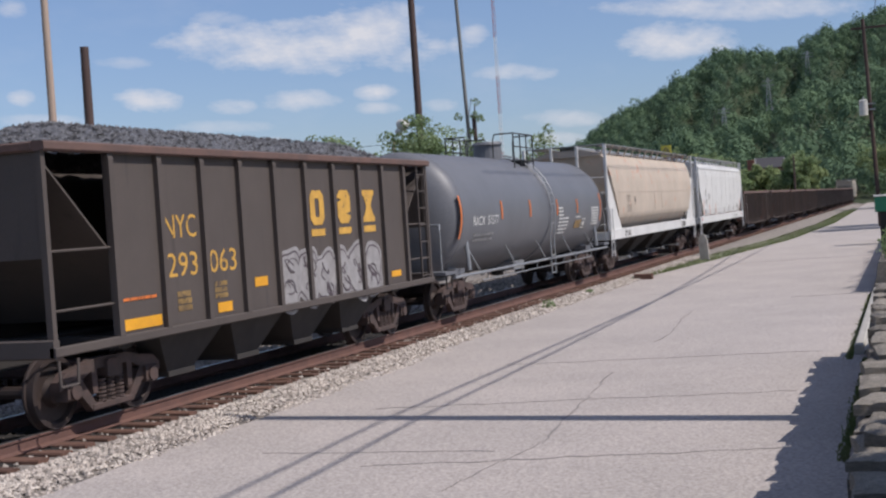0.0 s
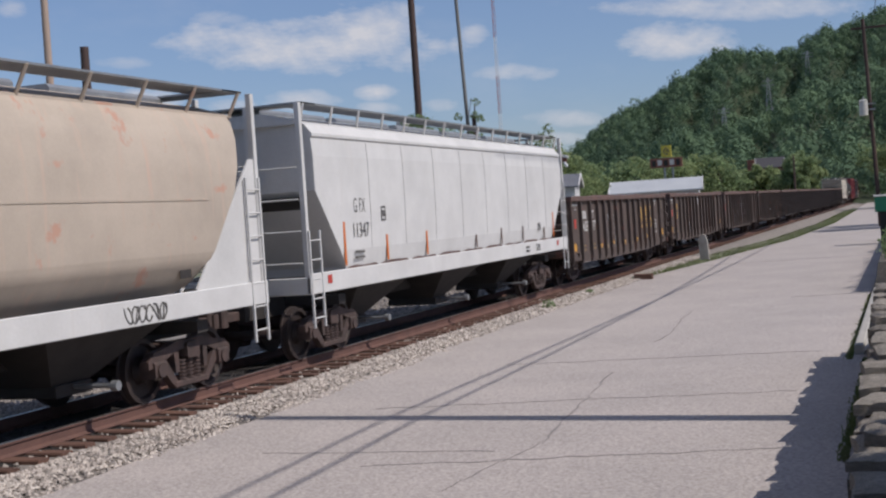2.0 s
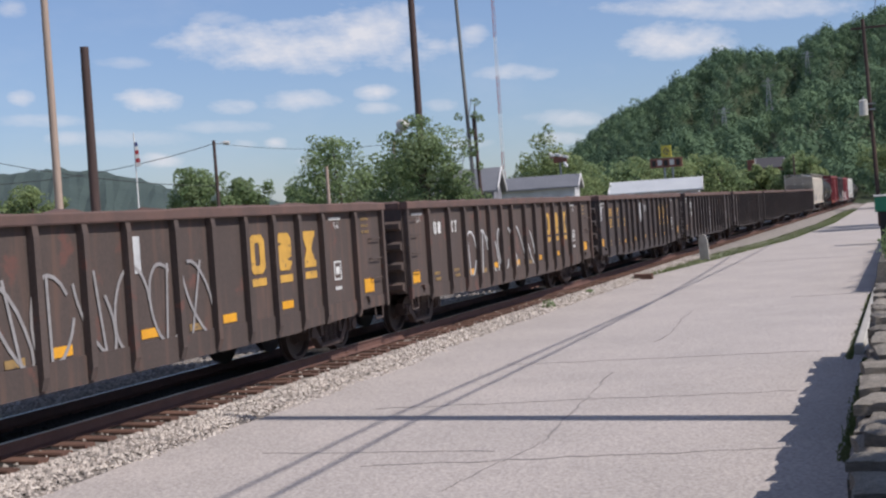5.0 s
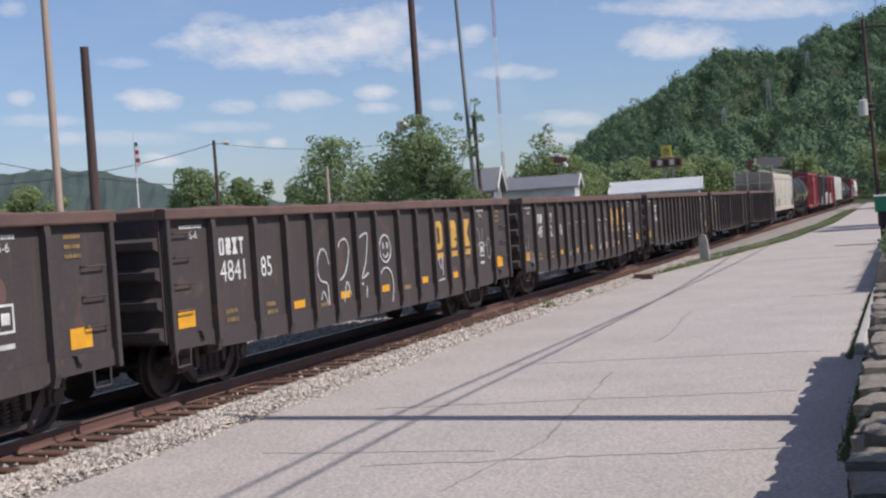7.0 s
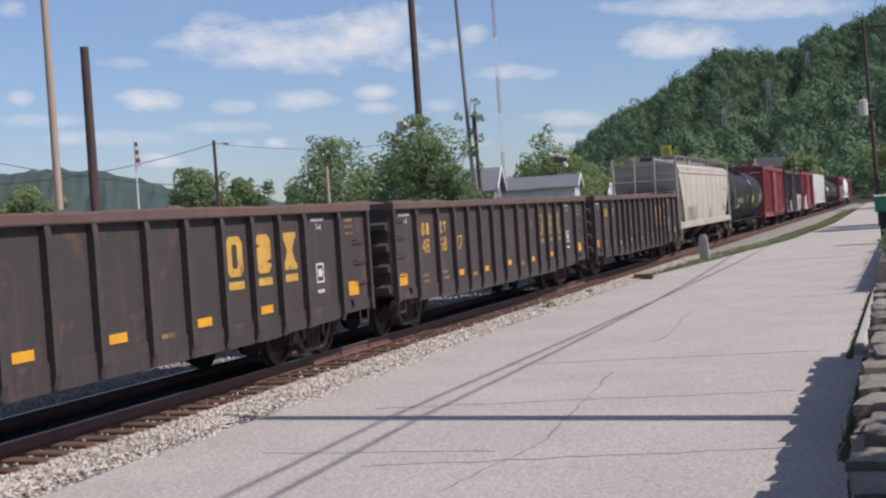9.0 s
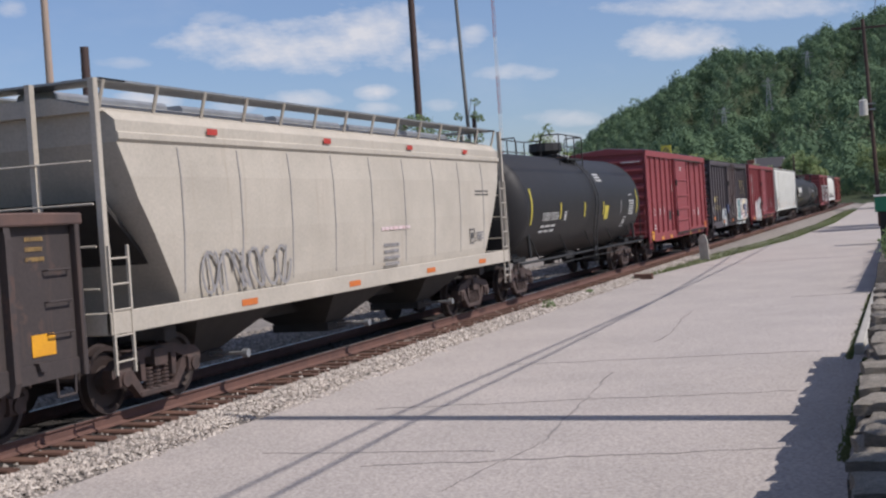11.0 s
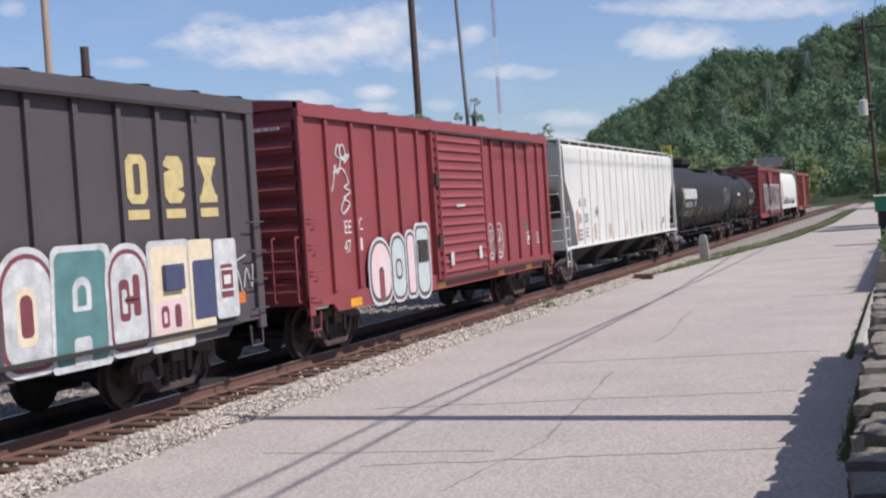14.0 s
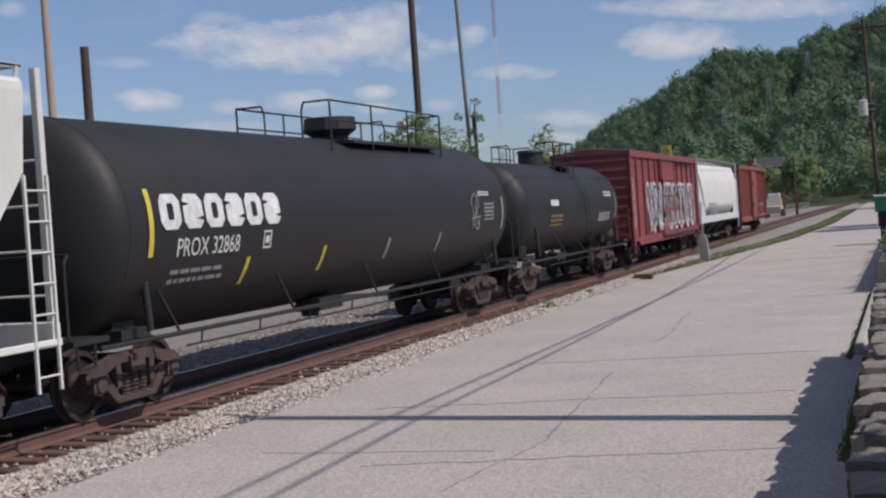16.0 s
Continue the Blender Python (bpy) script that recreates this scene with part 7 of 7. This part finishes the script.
def roadside():
    kerb = Shape()
    for a, b in ((21.6, 26.1), (26.14, 30.6), (30.64, 34.6)):
        kerb.box(-.95, -.80, a, b, -.5, -.14, .02)
    tagged(put("kerb", kerb.mesh("kerb", M_CONCRETE)), kind="structure")
    drive = sheet("driveway", [[(-.8, 21.3, -.2), (6, 21.3, -.1), (25, 21.3, 0)], [(-.8, 34.8, -.2), (6, 34.8, -.1), (25, 34.8, 0)]], M_CONCRETE)
    tagged(put("driveway", drive), kind="structure")
    # second wall, farther along, with a clipped dark hedge on it
    far = thing("stone_retaining_wall", (0, 0, 0), "second stretch of shaded stone wall under a hedge", "stone wall", kind="structure")
    put("wall_body", Shape().prism([(-.95, -.5), (-.82, .45), (.5, .5), (.5, -.5)], "y", 34.8, 70).mesh("wall_body", M_WALL), far)
    rng = np.random.default_rng(3)
    hedge = thing("hedge", (-.1, 52, .45), "dark overgrown hedge on the wall", "hedge")
    quads = np.concatenate([crown_cards(rng, 130, .75, .55, .10) + np.array((rng.uniform(-.15, .2), y, .25)) for y in np.arange(-17, 18, .8)])
    put("foliage", cards_mesh("foliage", quads, M_LEAF), hedge)
    # green bin on a stand
    b = thing("green_bin", (-1.02, 65, -.3), "green steel bin on a dark post beside the road", "bin")
    put("bin_body", Shape().box(-.5, .7, -.5, .5, 1.55, 2.28, .04).mesh("bin_body", M_GREEN), b)
    put("lid", Shape().box(-.54, .74, -.54, .54, 2.28, 2.36, .02).mesh("lid", M_WHITE), b, label="pale rim")
    put("stand", Shape().box(-.3, .4, -.3, .3, 0, 1.55, .04).mesh("stand", M_BLACK), b)
    # concrete marker post and a wooden block at the road's edge
    p = thing("marker_post", (-8.5, 56.3, -.36), "leaning grey concrete marker post with a rounded top", "marker post")
    s = Shape().prism([(-.2, 0), (.2, 0), (.19, 1.0), (.14, 1.16), (.04, 1.24), (-.08, 1.22), (-.17, 1.1), (-.19, .9)], "y", -.11, .11)
    put("post", s.mesh("post", M_CONCRETE), p).rotation_euler = (0, radians(-3), 0)
    k = thing("timber_block", (-8.95, 44.8, -.34), "short dark timber block lying in the grass", "timber")
    put("block", Shape().box(-.35, .3, -.14, .14, 0, .24, .02).mesh("block", M_TIE), k)
    for x, y, r in ((-9.3, 33.2, .22), (-9.45, 38.5, .15)):
        w = thing("weed_tuft", (x, y, -.33), "small dusty weed in the ballast", "weed")
        put("foliage", cards_mesh("foliage", crown_cards(rng, 160, r, r * .8, .035) + np.array((0, 0, r * .6)), M_LEAF), w)


def verge(rng):
    y = rng.uniform(44.5, 175)
    a = road_left(y)
    t = min((y - 44.5) / 20, 1)
    return (a - rng.uniform(-.15, .3 + 1.0 * t) * (1 if rng.random() < .8 else .3), y, -.285)


def wall_foot(rng):
    y = rng.choice((rng.uniform(13, 21.5), rng.uniform(20, 34)))
    return ((-.70 if y < 21 else -.97) - abs(rng.gauss(0, .04)), y, -.30)


def utility_pole(at, height, r, mat, label, lean=(0, 0), arms=(), name="utility_pole", extras=True):
    p = thing(name, at, label, "utility pole")
    put("pole", Shape().rod((0, 0, -.3), (lean[0], lean[1], height), r, 14, r * .78).mesh("pole", mat, True), p)
    for z, w in arms:
        arm = put("crossarm", Shape().box(-w / 2, w / 2, -.06, .06, z - .06, z + .06, .01).mesh("crossarm", mat), p)
        for k in (-.45, -.15, .15, .45):
            put("insulator", kept("insulator", lambda: Shape().rod((0, 0, .06), (0, 0, .2), .035, 8, .05).mesh("insulator", M_WHITE)), arm, (k * w, 0, z))
    return p


def wire(name, a, b, sag, label, r=.012, n=14):
    pts = []
    for i in range(n + 1):
        t = i / n
        pts.append(tuple(a[k] + (b[k] - a[k]) * t - (4 * sag * t * (1 - t) if k == 2 else 0) for k in range(3)))
    ob = put(name, Shape().tube(pts, r, 5).mesh(name, M_WIRE))
    return tagged(ob, label, "cable")


def background():
    G = -.5
    utility_pole((-25.21, 33.58, G), 12.5, .14, M_POLE_PALE, "pale weathered wooden pole behind the track")
    utility_pole((-24.33, 34.24, G), 9.05, .175, M_POLE_DARK, "dark wooden pole stub behind the track", (.02, 0))
    utility_pole((-17.82, 46.7, G), 13.2, .16, M_POLE_DARK, "tall dark wooden pole among bushes", (-.04, 0))
    utility_pole((-19.05, 56.9, G), 15, .10, M_POLE_GREY, "tall thin grey pole behind the track", (-.5, 0))
    utility_pole((-18.72, 56.92, G), 7.6, .10, M_POLE_DARK, "short dark pole wrapped in vine", (-.3, 0))
    utility_pole((-26.36, 64.85, G), 7.4, .11, M_POLE_PALE, "short grey pole behind the trees")
    utility_pole((-19.16, 40.7, G), 4.95, .07, M_POLE_PALE, "thin grey post behind the track")
    rng = np.random.default_rng(9)
    vine = thing("vine", (-18.95, 56.9, 4.2), "leafy green vine climbing a pole", "vine")
    quads = np.concatenate([crown_cards(rng, 60, .24, .24, .06) + np.array(c) for c in ((.1, 0, 3.5), (.0, 0, 2.9), (.3, 0, 2.75), (-.2, 0, 2.1), (.25, 0, 1.8), (-.8, 0, 2.9), (-.1, 0, 1.2), (.1, 0, .5))])
    put("foliage", cards_mesh("foliage", quads, M_LEAF), vine)
    put("stem", Shape().tube([(0, .12, -4.6), (.05, .13, 0), (0, .12, 3.4)], .03).mesh("stem", M_BARK), vine)
    # floodlight on the tall pole
    fl = thing("floodlight", (-18.2, 46.6, 6.1), "white floodlight on an arm of the tall pole", "floodlight")
    put("housing", Shape().rod((-.35, 0, 0), (-.1, -.2, .08), .26, 14, .16).rod((-.5, 0, -.25), (-.35, -.15, -.2), .16, 12, .1).mesh("housing", M_LAMP), fl)
    put("arm", Shape().rod((-.1, 0, 0), (.35, .1, 0), .04).mesh("arm", M_GREY_STEEL), fl)
    # flag
    flag = thing("flagpole", (-49.75, 75.0, G), "white flagpole with a striped flag hanging limp", "flagpole")
    put("pole", Shape().rod((0, 0, 0), (0, 0, 10.1), .07, 10, .04).mesh("pole", M_WHITE), flag)
    for k in range(6):
        m = (M_FLAG_BLUE if k < 2 else M_FLAG_RED) if k % 2 == 0 else M_WHITE
        s = Shape().prism([(.05, -.05), (.22 + .03 * k, .05), (.26 + .03 * k, -.02), (.08, -.1)], "z", 9.45 - .28 * (k + 1), 9.45 - .28 * k)
        put("cloth", s.mesh("cloth", m), flag)
    # street lamp pole with wires
    lp = utility_pole((-45.1, 77.9, G), 9.3, .14, M_POLE_DARK, "wooden pole with a street lamp", (-.1, 0), name="street_lamp")
    put("lamp_arm", Shape().rod((0, 0, 9.0), (.6, .2, 9.15), .03).rod((.55, .18, 9.1), (.95, .3, 9.05), .12, 10, .16).mesh("lamp_arm", M_LAMP), lp)
    wire("overhead_wire", (-45.1, 77.9, 8.6), (-58, 70, 6.6), .5, "dark overhead wire between wooden poles", .025)
    wire("overhead_wire", (-45.1, 77.9, 8.6), (-32, 80, 7.6), .4, "dark overhead wire between wooden poles", .014)
    wire("overhead_wire", (-56, 66, 8.2), (-45.1, 77.9, 5.6), .4, "dark overhead wire between wooden poles", .025)
    wire("guy_wire", (-18.0, 52, 4.6), (-19.1, 57, 7.9), .05, "thin guy wire on a pole", .015)
    # radio mast
    mast = thing("radio_mast", (-74.2, 238.7, G), "tall slim lattice mast in red and white bands", "radio mast")
    for k in range(8):
        z0, z1, q = k * 7.5, k * 7.5 + 7.5, .32
        s = Shape()
        corners = [(q, 0), (-q * .5, q * .87), (-q * .5, -q * .87)]
        for x, y in corners:
            s.rod((x, y, z0), (x, y, z1), .04, 5)
        for j in range(6):
            a, b = z0 + j * 1.25, z0 + j * 1.25 + 1.25
            for (xa, ya), (xb, yb) in zip(corners, corners[1:] + corners[:1]):
                s.rod((xa, ya, a), (xb, yb, b), .022, 4)
        put("mast_section", s.mesh("mast_section", M_MAST_RED if k % 2 else M_WHITE), mast)
    # trees
    make_tree((-66.8, 111.5, G), 9.6, 7.4, "round dark green tree behind the yard", 1, .15, 7000)
    make_tree((-63.0, 113.7, G), 8.3, 6.4, "round dark green tree behind the yard", 2, .15, 6000)
    make_tree((-57.5, 116, G), 6.6, 5.5, "low green tree behind the yard", 12, .35, 900)
    make_tree((-46.3, 59.0, G), 6.5, 4.6, "low leafy tree beyond the yard", 3, .10, 5000, M_LEAF_PALE)
    make_tree((-52.0, 57.0, G), 5.9, 4.0, "low leafy tree beyond the yard", 13, .10, 4000, M_LEAF_PALE)
    make_tree((-25.3, 54.4, G), 7.4, 5.4, "loose-leaved tree behind the track", 4, .075, 9000, None, .12)
    make_tree((-22.0, 54.9, G), 6.0, 4.0, "loose-leaved tree behind the track", 5, .075, 6500, None, .1)
    make_tree((-17.5, 45.6, G), 6.6, 4.7, "dense green tree round a pole", 6, .06, 16000, None, .14, low=.1)
    make_tree((-16.3, 45.5, G), 5.4, 2.4, "dense green tree round a pole", 16, .06, 6000, None, .1, low=.1)
    make_tree((-31.0, 115.7, G), 8.9, 8.4, "pale green tree behind a long roof", 7, .13, 7000, M_LEAF_PALE, low=.12)
    rng = random.Random(6)
    for i in range(46):
        az = rng.uniform(-14.2, -7.4)
        r = rng.uniform(165, 262)
        make_tree((r * math.sin(radians(az)), r * math.cos(radians(az)), G), rng.uniform(7, 10.5) * r / 200, rng.uniform(6, 9), "leafy tree at the foot of the hill", 100 + i, .24, 1700, M_LEAF_PALE if rng.random() < .45 else M_LEAF)
    make_tree((-19.2, 249, G), 10.0, 9.5, "bright leafy tree beside the far track", 71, .4, 2600, M_LEAF_PALE)
    make_tree((-17.0, 399.6, G), 14.5, 11, "bright leafy tree beside the far track", 72, .6, 2600, M_LEAF_PALE)
    for x, y, hh, w in ((-22.3, 175, 6.4, 7), (-19, 185, 6.6, 7), (-14.3, 180, 8.4, 6), (-26, 190, 7.5, 8), (-7, 300, 11.7, 13), (-2.5, 260, 11, 10), (-13, 330, 10, 12), (3.3, 91, 11, 7), (3.3, 98, 11.5, 7), (3.5, 181, 14, 11), (3.5, 190, 14.5, 11), (0, 288, 16, 14), (-26, 300, 9, 12)):
        make_tree((x, y, G), hh, w, "bright leafy tree beside the far track", int(hh * 10), .24, 3600, M_LEAF_PALE if y in (185, 260, 300) else M_LEAF)


def shed(name, label, at, turn, length, depth, eave, ridge, wall_mat, roof_mat, windows=0):
    """A gabled building: walls, two roof slopes that overhang, gable trim, windows, a door."""
    b = thing(name, at, label, "building")
    b.rotation_euler = (0, 0, radians(turn))
    l, d = length / 2, depth / 2
    put("wall", Shape().prism([(-d, 0), (d, 0), (d, eave), (0, ridge), (-d, eave)], "x", -l, l).mesh("wall", wall_mat), b)
    for k in (-1, 1):
        o = .35
        ze = eave - o * (ridge - eave) / d
        put("roof_slope", Shape().prism([(0, ridge + .02), (0, ridge + .14), (k * (d + o), ze + .14), (k * (d + o), ze + .02)], "x", -l - .3, l + .3).mesh("roof_slope", roof_mat), b)
        seams = Shape()
        for i in range(int(length / .9) + 1):
            x = -l - .2 + i * .9
            seams.prism([(0, ridge + .14), (0, ridge + .158), (k * (d + o), ze + .158), (k * (d + o), ze + .14)], "x", x, x + .03)
        put("roof_seams", seams.mesh("roof_seams", roof_mat), b)
        put("gable_trim", Shape().prism([(-d - .35, eave - .1), (-d - .35, eave + .1), (0, ridge + .2), (d + .35, eave + .1), (d + .35, eave - .1), (0, ridge - .02)], "x", *sorted((k * (l + .3), k * (l + .36)))).mesh("gable_trim", M_WHITE), b)
    for i in range(windows):
        x = -l + length * (i + .5) / windows
        w = put("window", Shape().box(x - .5, x + .5, -d - .06, -d - .01, eave * .35, eave * .8).mesh("window", M_WHITE), b)
        put("pane", Shape().box(x - .42, x + .42, -d - .08, -d - .065, eave * .38, eave * .77).mesh("pane", M_PANE), w)
    g = put("window", Shape().box(l + .01, l + .07, -.4, .4, eave * .95, eave * 1.2).mesh("window", M_SIDING_GREY), b)
    return b


def town():
    G = -.5
    shed("house", "grey gabled house behind the trees", (-27.9, 77.8, G), 11, 6.2, 4.4, 4.45, 5.75, M_SIDING_GREY, M_ROOF, 2)
    shed("long_shed", "long shed with a grey metal roof", (-28.6, 95.6, G), 9.5, 9.2, 4.6, 4.6, 5.45, M_SIDING, M_ROOF, 3)
    shed("warehouse", "low warehouse with a pale metal roof", (-21.6, 116.4, G), 7.5, 7.7, 5.4, 3.95, 4.92, M_SIDING, M_ROOF_PALE, 3)
    shed("hill_house", "brick house with a dark roof on the slope", (-25.6, 262.0, G), 8, 5.0, 5, 8.6, 10.4, M_BRICK, M_ROOF_DARK, 2)
    c = thing("chimney", (-29.0, 259.0, G), "dark brick chimney stack on the slope", "chimney")
    put("stack", Shape().box(-.6, .6, -.5, .5, 0, 10.2, .03).box(-.7, .7, -.6, .6, 9.7, 10.0).mesh("stack", M_BRICK), c)
    # floodlights on a mast behind the shed
    f = thing("floodlight_mast", (-26.65, 101.6, G), "pole with a row of white floodlights", "floodlight mast")
    put("pole", Shape().rod((0, 0, 0), (0, 0, 7.3), .07).mesh("pole", M_GREY_STEEL), f)
    put("crossbar", Shape().box(-.9, .7, -.05, .05, 7.15, 7.25).mesh("crossbar", M_MAST_RED), f)
    put("lamp_rack", Shape().box(-.55, .55, -.1, .1, 6.75, 7.25, .03).mesh("lamp_rack", M_BRICK), f, label="dark red lamp rack")
    for x, z, lean in ((-.62, 7.42, 30), (-.1, 7.36, 20), (.5, 7.2, 15), (.48, 6.55, 60)):
        put("lamp", kept("flood", lambda: Shape().box(-.24, .24, -.2, .1, -.1, .1, .03).mesh("lamp", M_WHITE)), f, (x, -.12, z)).rotation_euler = (0, radians(lean), 0)
    # roadside sign on two posts
    s = thing("road_sign", (-26.0, 147.8, G), "tall shop sign, yellow square over a letter board", "sign")
    put("square", Shape().box(-.62, .55, -.12, .12, 8.15, 9.5, .02).mesh("square", M_SIGN_YELLOW), s, label="yellow square panel with a dark diamond")
    mark = Shape().tube([(.37 * math.cos(k * math.pi / 2) - .035, -.13, 8.84 + .4 * math.sin(k * math.pi / 2)) for k in range(5)], .05, 5).rod((-.15, -.13, 8.72), (.1, -.13, 8.98), .05, 5)
    put("emblem", mark.mesh("emblem", M_MARK_BLACK), s)
    board = put("letter_board", Shape().box(-2.0, 1.75, -.15, .15, 6.95, 8.05, .02).mesh("letter_board", M_BRICK), s, label="red-brown letter board with pale panels")
    for k in range(5):
        put("panel", Shape().box(-1.8 + .7 * k, -1.3 + .7 * k, -.17, -.152, 7.12 + .1 * (k % 2), 7.85).mesh("panel", M_SIDING if k % 2 else M_UNDER), board)
    for x in (-.35, .6):
        put("post", Shape().rod((x, 0, 0), (x, 0, 7.0), .12).mesh("post", M_GREY_STEEL), s)
    utility_pole((-11.95, 149.5, G), 7.3, .12, M_POLE_DARK, "short utility pole beside the far track")
    # lattice pylons among the trees on the slope
    for az, r, tall in ((-7.4, 545, 13), (-5.45, 560, 18), (-3.75, 600, 14)):
        py = thing("pylon", polar(az, r, hill_z(az, r)), "grey lattice power pylon among hillside trees", "pylon")
        t = Shape()
        for k in range(4):
            x, y = (1, 1, -1, -1)[k], (1, -1, -1, 1)[k]
            t.rod((1.4 * x, 1.4 * y, 0), (.25 * x, .25 * y, tall), .12, 5)
        for i in range(7):
            q0, q1 = 1.4 - 1.15 * i / 7, 1.4 - 1.15 * (i + 1) / 7
            for s0, s1 in ((1, -1), (-1, 1)):
                t.rod((s0 * q0, -q0, tall * i / 7), (s1 * q1, -q1, tall * (i + 1) / 7), .08, 4)
        put("tower", t.mesh("tower", M_GREY_STEEL), py)
        for z in (tall * .82, tall * .93):
            put("arm", Shape().box(-2.6, 2.6, -.12, .12, z - .12, z + .12).mesh("arm", M_GREY_STEEL), py)
    # road bridge across the far end of the track
    br = thing("overpass", (-16, 440, G), "dark concrete road bridge over the far track", "bridge", kind="structure")
    put("deck", Shape().box(-26, 20, -4, 4, 7.0, 8.3, .05).mesh("deck", M_CONCRETE), br)
    put("parapet", Shape().box(-26, 20, -4.2, -4.0, 8.3, 9.2).mesh("parapet", M_CONCRETE), br)
    for x in (-14, -1.5, 12):
        put("pier", Shape().box(x - .8, x + .8, -3.6, 3.6, 0, 7.0, .1).mesh("pier", M_CONCRETE), br)
    for x in (-8.5, 6.5):
        lamp = thing("yard_lamp", (x * .5 - 18, 300, G), "small pale lamp on a post", "lamp")
        put("pole", Shape().rod((0, 0, 0), (0, 0, 6.2), .08).mesh("pole", M_POLE_DARK), lamp)
        put("globe", Shape().rod((0, 0, 6.2), (0, 0, 6.8), .35, 10, .3).mesh("globe", M_WHITE), lamp)
    # chain of fence posts by the far track
    fence = thing("fence", (-17.5, 200, G), "pale post-and-rail fence by the far track", "fence")
    for i in range(14):
        put("fence_post", kept("fpost", lambda: Shape().box(-.06, .06, -.06, .06, 0, 1.3).mesh("fence_post", M_CONCRETE)), fence, (-.02 * i, i * 4.0, 0))
    for z in (.5, 1.1):
        put("fence_rail", Shape().rod((0, 0, z), (-.3, 52, z), .04, 6).mesh("fence_rail", M_CONCRETE), fence)
    # parked yard loader past the end of the train
    v = thing("parked_loader", (-16.3, 170, G), "parked tan and white yard loader", "loader")
    put("body", Shape().prism([(-1.6, .5), (1.7, .5), (1.7, 1.3), (.6, 1.5), (.4, 2.3), (-.8, 2.4), (-1.1, 1.5), (-1.6, 1.4)], "x", -.9, .9).mesh("body", M_TAN), v)
    put("cab", Shape().box(-.75, .75, -.7, .35, 2.3, 3.1, .06).mesh("cab", M_WHITE), v)
    for x in (-1.0, 1.0):
        for y in (-1.1, 1.2):
            put("wheel", kept("lwheel", lambda: Shape().turned([(-.16, .1), (-.16, .45), (-.1, .52), (.1, .52), (.16, .45), (.16, .1)], 18, (0, 0), "x").mesh("wheel", M_BLACK)), v, (x, y, .52))
    # poles and wires on the near side of the road
    utility_pole((1.0, 15.5, .7), 10.9, .21, M_POLE_DARK, "tall wooden utility pole on the bank", arms=((10.4, 1.6),))
    pole = utility_pole((-1.9, 96.0, -.4), 14.9, .16, M_POLE_DARK, "wooden utility pole with a transformer can", (-.45, 0), ())
    put("crossarm", Shape().box(-1.3, 1.6, -.08, .08, 14.2, 14.36, .01).mesh("crossarm", M_POLE_DARK), pole)
    t = thing("transformer", (-2.62, 95.9, 8.2), "pale grey transformer can on a pole", "transformer")
    put("can", Shape().rod((0, 0, -.55), (0, 0, .5), .30, 16).rod((0, 0, .5), (0, 0, .58), .32, 16, .2).mesh("can", M_LAMP), t)
    put("bracket", Shape().box(.2, .8, -.06, .06, -.2, -.1).box(.2, .8, -.06, .06, .2, .3).rod((0, 0, .58), (0, 0, .8), .05).mesh("bracket", M_GREY_STEEL), t)
    wire("overhead_wire", (1.0, 15.5, 9.0), (1.0, -30, 9.0), .5, "black overhead wire along the road", .03)
    wire("overhead_wire", (1.0, 15.5, 9.0), (.0, 96, 9.3), .7, "black overhead wire along the road", .03)
    wire("overhead_wire", (1.0, 15.5, 8.45), (1.6, -30, 8.4), .5, "black overhead wire along the road", .03)
    wire("overhead_wire", (1.0, 15.5, 8.45), (-.3, 70, 9.6), .6, "black overhead wire along the road", .03)
    wire("overhead_wire", (-1.6, 96.0, 14.4), (.9, 30, 16.5), .3, "black overhead wire along the road", .02)
    for y, x in ((186, 1.0), (285, -2.0)):
        utility_pole((x - 2.2, y, -.4), 9.5, .16, M_POLE_DARK, "wooden utility pole beside the far road")


stone_wall()
# this tree stands out of view, added to darken the wall's near end
make_tree((5.4, 4.3, .72), 9.8, 8.4, "unseen leafy tree on the bank, added to shade the wall", 77, .17, 15000, None, .2)
roadside()
background()
town()
make_woods()
scatter_stones()
grass_patch("verge_grass", "thin dry grass between road and ballast", verge, 15000, .09, 2, M_GRASS)
grass_patch("wall_grass", "short grass at the foot of the wall", wall_foot, 4500, .045, 5, M_GRASS)
make_ties(TRACK)

# ---- what moves: the train runs towards the camera's side at a steady speed, its wheels turn ----
SPEED = 21.803


def motions():
    for ob, start in CARS:
        walk(ob, [(t, pose(TRACK_X, start - SPEED * t, 0)) for t in (0, 4, 8, 12, 16)])
    step = SPEED / FPS / WHEEL_R
    turns = [pose(0, 0, 0, math.degrees(step) * k) for k in range(int(16 * FPS) + 1)]
    for w in WHEELS:
        at = Matrix.Translation(w.location)
        walk(w, [(k / FPS, at @ m) for k, m in enumerate(turns)])


motions()
